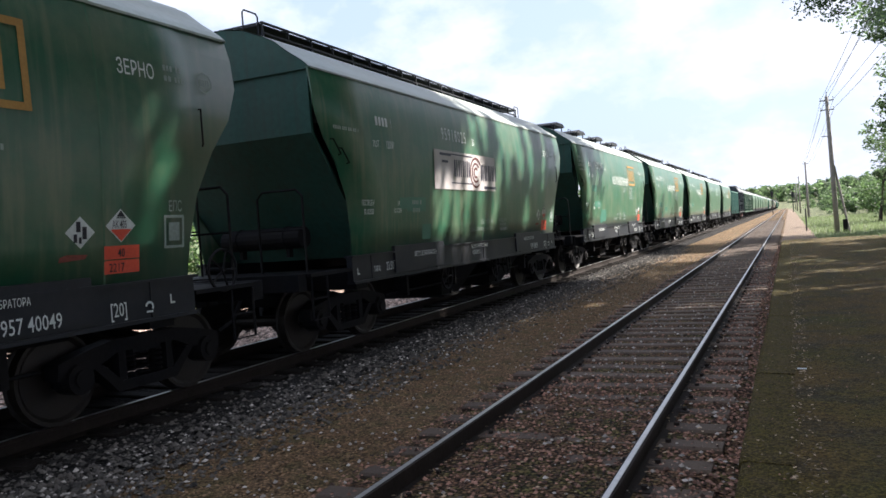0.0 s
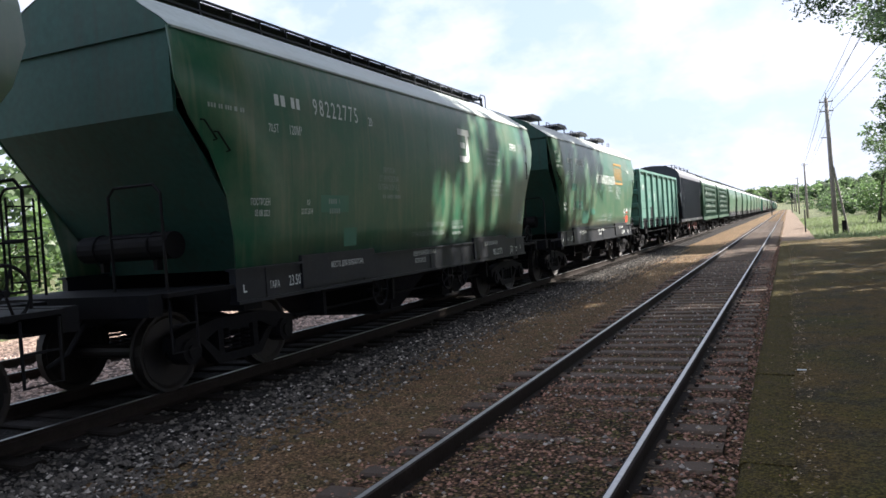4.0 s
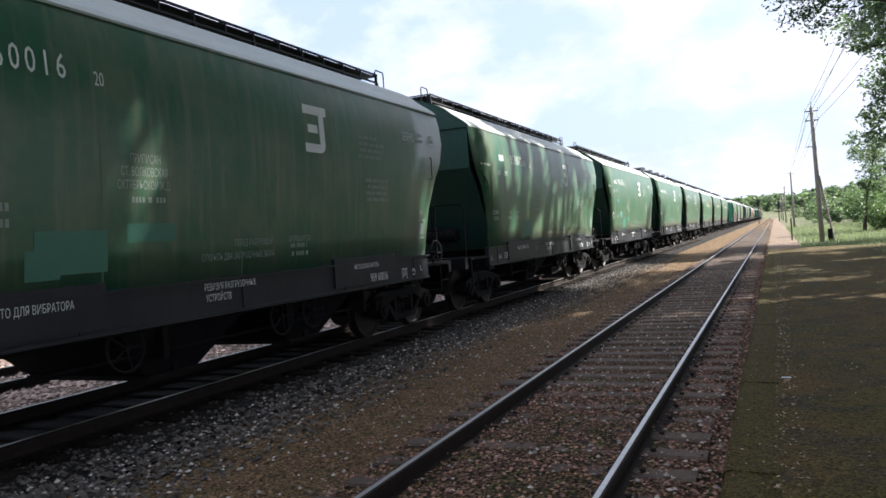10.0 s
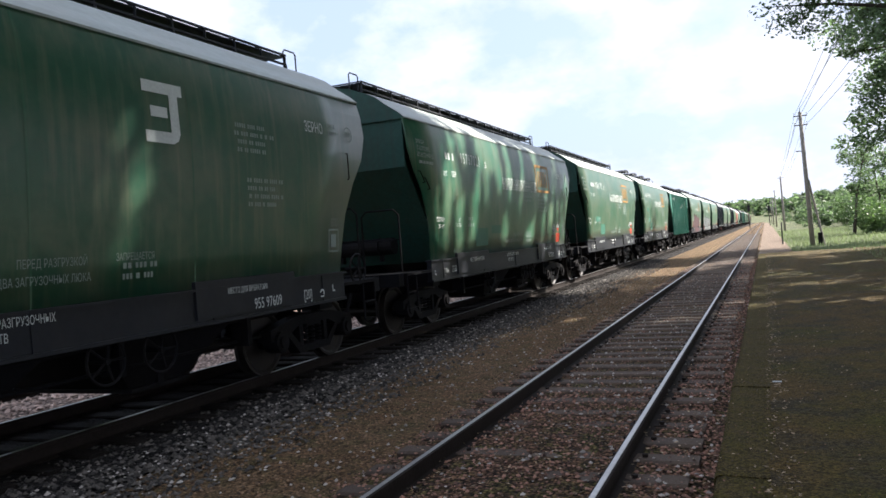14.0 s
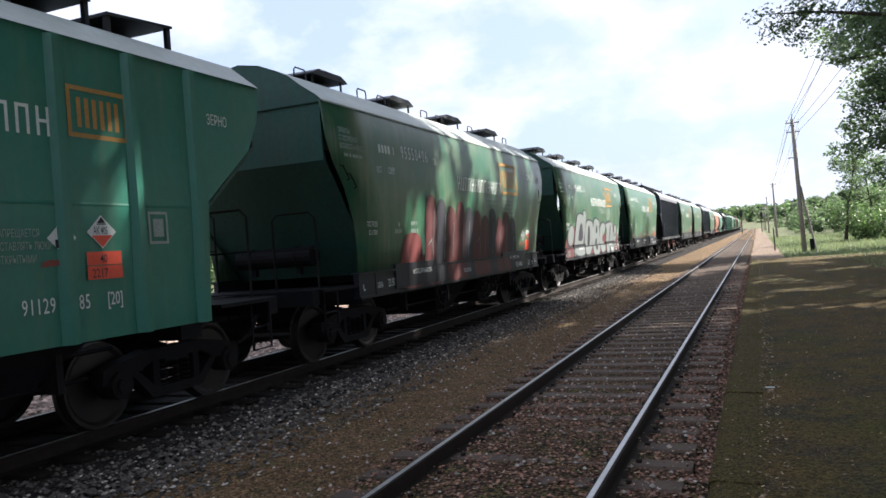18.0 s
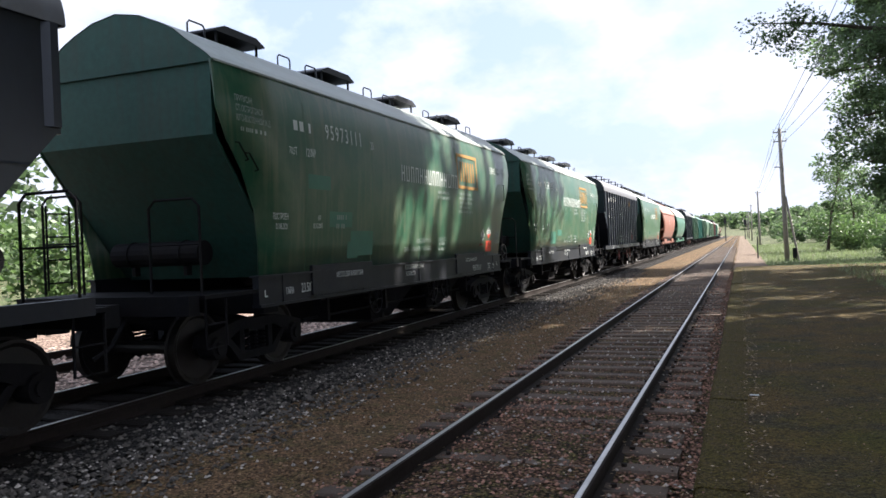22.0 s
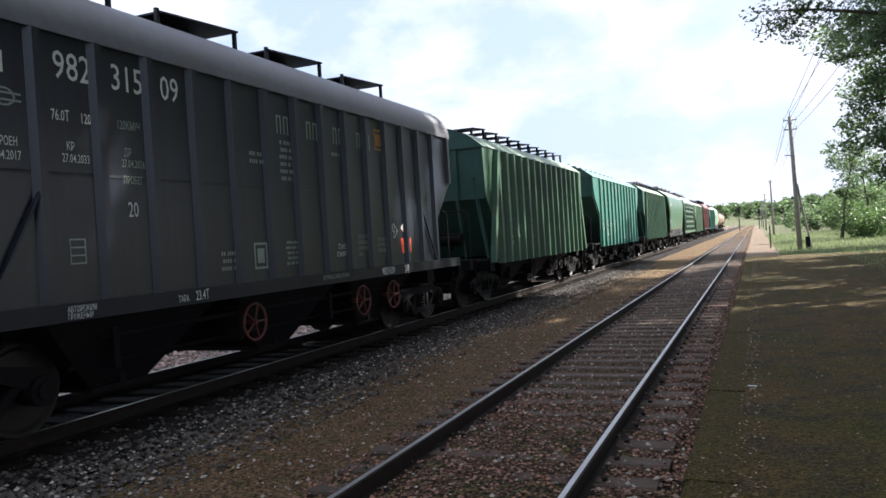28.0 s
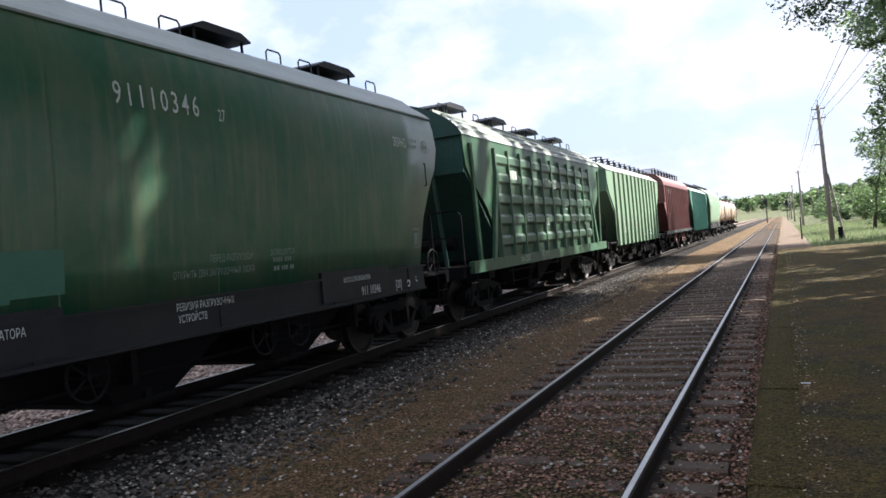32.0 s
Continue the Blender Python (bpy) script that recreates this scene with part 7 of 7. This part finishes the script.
smooth(0, "95740049", "hatches", "mrt")
w1 = smooth(1, "95918025", "walkway", "none", extra=" and pale plate", dy=1.7)
plate = flat(w1, "company_plate", [rect(0, 0, 3.3, 0.76)], -2.55, 2.50, M_PLATE, "pale pinkish company plate", lift=0.012)
polys = [rect(0.95 + 0.22 * k, 0.34, 0.06, 0.34) for k in range(4)] + [rect(1.06 + 0.22 * k, 0.34, 0.05, 0.34) for k in range(4)] + [rect(2.42 + 0.22 * k, 0.30, 0.06, 0.34) for k in range(5)] + [rect(2.52 + 0.22 * k, 0.30, 0.05, 0.34) for k in range(4)]
polys += [rect(0.25, 0.74, 0.55, 0.05), rect(0.35, 0.60, 0.3, 0.05), rect(0.8, 0.20, 1.1, 0.025), rect(0.8, 0.77, 1.15, 0.025), rect(2.6, 0.12, 0.75, 0.06)]
flat(w1, "plate_print", polys, -2.55, 2.42, M_NAVY, "dark company print as plain strokes", lift=0.017)
for rr_ in (0.33, 0.22, 0.12):
    flat(w1, "plate_ring", [[(2.12 + q * math.cos(a), 0.5 + q * math.sin(a)) for q, a in ((rr_, b0), (rr_, b0 + 0.3), (rr_ - 0.045, b0 + 0.3), (rr_ - 0.045, b0))] for b0 in [0.6 + 0.3 * k for k in range(16)]], -2.55, 2.38, M_GRAF_RED, "broken ring of the company print", lift=0.018)
smooth(2, "95550653", "hatches", "mrt")
smooth(3, "95817051", "walkway", "mrt")
smooth(4, "91126425", "walkway", "mrt")
smooth(5, "98222775", "walkway", "et")
smooth(6, "98242837", "hatches", "mrt")
TRAIN.append(gondola(at(7), "sea-green open gondola wagon with upright side posts"))
dark(8, "955 269 50", "hatches", "arrow", "dark brown ribbed grain hopper wagon with a weathered orange field")
for n, num in ((9, "91140989"), (10, "95501569")):
    w = waffle_hopper(at(n), "dark green hopper wagon with corrugated pressed side panels", M_BOTTLE, "walkway")
    waffle_marks(w, num, 100 * n)
    TRAIN.append(w)
smooth(11, "95960016", "walkway", "et")
smooth(12, "95907286", "walkway", "et")
smooth(13, "95610762", "walkway", "et")
smooth(14, "95597801", "hatches", "et")
smooth(15, "95597609", "walkway", "et")
smooth(16, "95787021", "walkway", "mrt")
smooth(17, "98241795", "walkway", "mrt")
smooth(18, "98241649", "hatches", "mrt")
ribbed(19, "911 295 85", "covers", True, "green ribbed grain hopper wagon with sloping hatch covers", M_TEAL)
w20 = smooth(20, "95550406", "hatches", "mrt", None, ", red graffiti")
w21 = smooth(21, "98240963", "hatches", "mrt", None, ", grey graffiti")


# -- sprayed paint on two wagons --
def curve_round(pts, n=4):
    """A closed outline rounded through its corners."""
    out = []
    m = len(pts)
    for i in range(m):
        a, b, c, d = (Vector(pts[(i + k - 1) % m]) for k in range(4))
        for k in range(n):
            t = k / n
            out.append(0.5 * (2 * b + (c - a) * t + (2 * a - 5 * b + 4 * c - d) * t * t + (3 * b - a - 3 * c + d) * t ** 3))
    return out


def cut(pts, z, above):
    out = []
    for a, b in zip(pts, pts[1:] + pts[:1]):
        ia, ib = (a.y >= z) == above, (b.y >= z) == above
        if ia:
            out.append(a)
        if ia != ib:
            out.append(a.lerp(b, (z - a.y) / (b.y - a.y)))
    return out


def sprayed(w, pts, material, label, lift, round_it=True, grow=0.0):
    """One sprayed field on the curved side and on the sill below it."""
    p = curve_round(pts) if round_it else [Vector(q) for q in pts]
    if grow:
        c = sum(p, Vector((0, 0))) / len(p)
        p = [q + (q - c).normalized() * grow for q in p]
    bm = bmesh.new()
    for z, above in ((1.41, True), (1.36, False)):
        q = cut(p, z, above)
        if len(q) < 3:
            continue
        f = bm.faces.new([bm.verts.new((hop_side(v.y)[0] + lift if above else 1.516 + lift, v.x, max(v.y, 1.0))) for v in q])
        f.normal_update()
        if f.normal.x < 0:
            f.normal_flip()
    bmesh.ops.triangulate(bm, faces=bm.faces)
    return part("graffiti", bm, material, w, label)


GREY_LETTERS = (
    ((-4.04, 1.5), (-3.68, 2.47), (-3.04, 2.61), (-2.60, 2.56), (-2.55, 2.72), (-2.12, 2.69), (-2.19, 2.18), (-2.50, 1.54), (-2.49, 1.09), (-3.93, 1.12)),
    ((-2.24, 1.20), (-2.26, 1.9), (-1.95, 2.32), (-1.31, 2.37), (-0.80, 2.27), (-0.68, 1.86), (-0.93, 1.40), (-1.5, 1.08), (-2.05, 1.08)),
    ((-0.74, 1.10), (-0.54, 2.34), (0.30, 2.41), (0.60, 2.17), (0.57, 1.11)),
    ((0.70, 1.75), (0.98, 2.22), (1.75, 2.28), (2.0, 2.04), (1.62, 1.85), (1.30, 1.65), (1.85, 1.35), (1.69, 1.09), (0.92, 1.12)),
    ((2.07, 2.23), (3.5, 2.32), (3.10, 2.05), (2.86, 1.08), (2.20, 1.10), (2.30, 1.95)),
    ((3.12, 1.10), (3.34, 2.16), (3.80, 2.16), (3.95, 1.08)))
GREY_GAPS = (
    ((-3.41, 1.67), (-3.12, 2.2), (-2.80, 2.22), (-2.66, 1.68)), ((-1.72, 1.45), (-1.66, 2.1), (-1.40, 2.12), (-1.30, 1.5)),
    ((-0.22, 1.25), (-0.14, 1.62), (0.12, 1.62), (0.14, 1.22)), ((-0.10, 1.9), (-0.04, 2.16), (0.16, 2.16), (0.18, 1.92)))
sprayed(w21, ((-5.52, 1.05), (-5.4, 1.55), (-5.1, 1.95), (-4.43, 2.16), (-3.8, 2.12), (-2.2, 1.9), (0.6, 1.75), (3.0, 1.9), (3.9, 2.1), (4.0, 1.05)), M_GRAF_RED, "dark red sprayed field", 0.010, False)
for q in GREY_LETTERS:
    sprayed(w21, q, M_GRAF_BLACK, "black outline of a sprayed letter", 0.016, True, 0.07)
    sprayed(w21, q, M_GRAF_GREY, "grey sprayed bubble letter", 0.022)
for q in GREY_GAPS:
    sprayed(w21, q, M_GRAF_BLACK, "black gap in a sprayed letter", 0.028)
sprayed(w21, ((-5.1, 1.86), (-4.78, 2.14), (-4.32, 2.14), (-4.2, 1.79), (-4.5, 1.48), (-4.98, 1.54)), M_GRAF_BLACK, "black outline of a sprayed round shape", 0.016, True, 0.05)
sprayed(w21, ((-5.1, 1.86), (-4.78, 2.14), (-4.32, 2.14), (-4.2, 1.79), (-4.5, 1.48), (-4.98, 1.54)), M_GRAF_GREY, "grey sprayed round shape", 0.022)
for y0 in (-5.28, -5.16, -5.04, -4.3, -4.18):
    sprayed(w21, ((y0, 1.08), (y0 + 0.03, 1.3), (y0 + 0.09, 1.3), (y0 + 0.06, 1.08)), M_GRAF_GREY, "pale sprayed stroke", 0.024, False)
FIGURE = (
    ("round head", M_GRAF_GREY, ((4.19, 2.0), (4.28, 2.16), (4.45, 2.21), (4.67, 2.16), (4.79, 2.02), (4.76, 1.87), (4.54, 1.75), (4.27, 1.84))),
    ("shoulders", M_GRAF_GREY, ((3.95, 1.84), (4.09, 1.89), (4.28, 1.73), (4.49, 1.68), (4.75, 1.78), (4.83, 1.69), (4.7, 1.56), (4.52, 1.47), (4.14, 1.47), (3.98, 1.68))),
    ("lower blob", M_GRAF_GREY, ((4.25, 1.40), (4.54, 1.40), (4.5, 1.30), (4.39, 1.22), (4.29, 1.30))),
    ("side blob", M_GRAF_GREY, ((3.9, 1.36), (4.01, 1.36), (4.15, 1.31), (4.05, 1.18), (3.92, 1.16))),
    ("side blob", M_GRAF_GREY, ((4.77, 1.24), (5.0, 1.36), (5.18, 1.36), (5.33, 1.24), (5.13, 1.21), (5.09, 1.1), (4.94, 1.13), (4.94, 1.24))))
sprayed(w21, ((3.97, 2.23), (4.2, 2.2), (4.49, 2.18), (4.86, 1.98), (5.2, 1.61), (5.45, 1.05), (3.87, 1.05)), M_GRAF_RED, "dark red sprayed field", 0.014, False)
for k, (what, m, q) in enumerate(FIGURE):
    sprayed(w21, q, M_GRAF_BLACK, "black outline of a sprayed " + what, 0.018 + 0.003 * k, True, 0.03)
    sprayed(w21, q, m, "grey sprayed " + what, 0.020 + 0.003 * k)
rg = random.Random(20)
sprayed(w20, ((-4.0, 1.05), (-3.9, 1.7), (-3.7, 2.02), (-3.1, 2.0), (-2.9, 1.5), (-2.9, 1.05)), M_GRAF_PINK, "red sprayed burst", 0.010)
for k in range(11):
    y0 = -2.75 + 0.56 * k
    h = 2.72 - 0.03 * k + rg.uniform(-0.15, 0.1)
    q = ((y0, 1.05), (y0 - 0.05, h - 0.5), (y0 + 0.12, h), (y0 + 0.45, h - 0.08), (y0 + 0.55, h - 0.6), (y0 + 0.62, 1.05))
    sprayed(w20, q, (M_GRAF_RED, M_GRAF_BLACK, M_GRAF_RED)[k % 3], "dark sprayed letter field", 0.012 + 0.0008 * k)
    y1 = y0 + rg.uniform(0.1, 0.4)
    sprayed(w20, ((y1, 1.5), (y1 + 0.06, h - 0.3), (y1 + 0.085, h - 0.3), (y1 + 0.03, 1.5)), M_GRAF_GREY, "thin pale sprayed line", 0.026, False)
for y0, z0 in ((-2.8, 1.75), (-2.75, 1.3), (0.1, 1.75), (3.2, 1.8)):
    sprayed(w20, ((y0, z0), (y0 + 0.3, z0 + 0.2), (y0 + 0.33, z0 - 0.08), (y0 + 0.28, z0 + 0.13)), M_GRAF_GREY, "thin pale sprayed line", 0.027, False)
smooth(22, "98242845", "hatches", "mrt")
dark(23, "957 346 46", "walkway", "mrt", "dark brown ribbed grain hopper wagon with a long roof walkway")
smooth(24, "95973111", "hatches", "mrt")
smooth(25, "95387957", "hatches", "mrt")
dark(26, "956 682 38", "hatches", "mrt", "dark brown ribbed grain hopper wagon with roof hatches")
smooth(27, "91126441", "walkway", "mrt")
w = barrel_hopper(at(28), "red-oxide barrel-shaped hopper wagon with a roof walkway", M_RED, M_RED, True)
bars(w, -5.2, 3.0, 0.3, 2, 0.12, 2801)
bars(w, -0.2, 2.7, 0.5, 2, 0.14, 2802, M_WHITE)
TRAIN.append(w)
w = barrel_hopper(at(29), "green barrel-shaped grain hopper wagon with a pale roof", M_DUSTYGREEN, M_ROOF, True)
letters(w, "GRAUDI", 5.02, 3.20, 0.14, M_WHITE, 0.66)
letters(w, "ЗЕРНО", 5.10, 3.02, 0.15, M_WHITE, 0.66)
letters(w, "МЕСТО ДЛЯ ВИБРАТОРА", 2.5, 1.25, 0.08, M_FADED, 0.62).location.x += 0.28
for k in range(3):
    bars(w, 0.2 + 1.2 * k, 2.2, 0.95, 4, 0.10, 2900 + k)
    bars(w, 0.2 + 1.2 * k, 1.6, 0.7, 3, 0.08, 2910 + k)
TRAIN.append(w)
dark(30, "982 315 09", "hatches", "mrt", "dark brown ribbed grain hopper wagon with open roof hatches")
ribbed(31, "957 065 91", "covers", False, "olive-green ribbed hopper wagon with sloping hatch covers", M_OLIVE, M_PALE, M_FADED, 0.88, 2.0, (-0.3, 2.45))
ribbed(32, "911 233 23", "knobs", False, "teal ribbed hopper wagon with a plain gabled roof", M_DUSTYTEAL, M_DUSTYTEAL, M_FADED, 1.0, 1.52, (-1.86, 3.06))
ribbed(33, "957 309 51", "covers", False, "olive-green ribbed hopper wagon with worn lettering", M_OLIVE, M_PALE, M_FADED, 0.88, 1.75, (-0.31, 2.42))
smooth(34, "91110346", "hatches", "plain", dy=2.36, tail="27")
w = waffle_hopper(at(35), "green hopper wagon with pressed panels and roof hatches", M_OLIVE, "hatches")
waffle_marks(w, "95470123"[:4] + "0123", 3500)
TRAIN.append(w)
ribbed(36, "911 204 18", "covers", False, "pale teal ribbed hopper wagon near the train's tail", M_PALE, M_ROOF, M_FADED)
dark(37, "957 118 20", "covers", "mrt", "maroon ribbed hopper wagon near the train's tail", M_MAROON)
ribbed(38, "911 240 07", "covers", False, "teal ribbed hopper wagon near the train's tail", M_DUSTYTEAL, M_ROOF, M_FADED)
smooth(39, "95120877", "walkway", "none", M_PALE, ", pale")
for k in range(3):
    TRAIN.append(tank_wagon(at(39) + 7.36 + 6.01 + 12.02 * k, "cream tank wagon with dark bands at the train's tail"))


# ---- what moves ----
def motions():
    # every wagon rolls along the track at the train's speed
    for w in TRAIN:
        y = w.location.y
        walk(w, [(t, pose(TRAIN_X, y - SPEED * t, 0)) for t in (0, 8, 16, 24, 32)])
    # the wheels turn with it; wheelsets in alike places share one turning
    per = math.degrees(SPEED / 0.478) / FPS
    for s, sets in WHEELSETS.items():
        rows = [(k / FPS, pose(0, 0.925 * s, 0.478, (per * k) % 360)) for k in range(32 * FPS + 1)]
        walk(sets[0], rows)
        keys = sets[0].animation_data
        for o in sets[1:]:
            o.rotation_mode = "QUATERNION"
            a = o.animation_data_create()
            a.action = keys.action
            a.action_slot = keys.action_slot


motions()
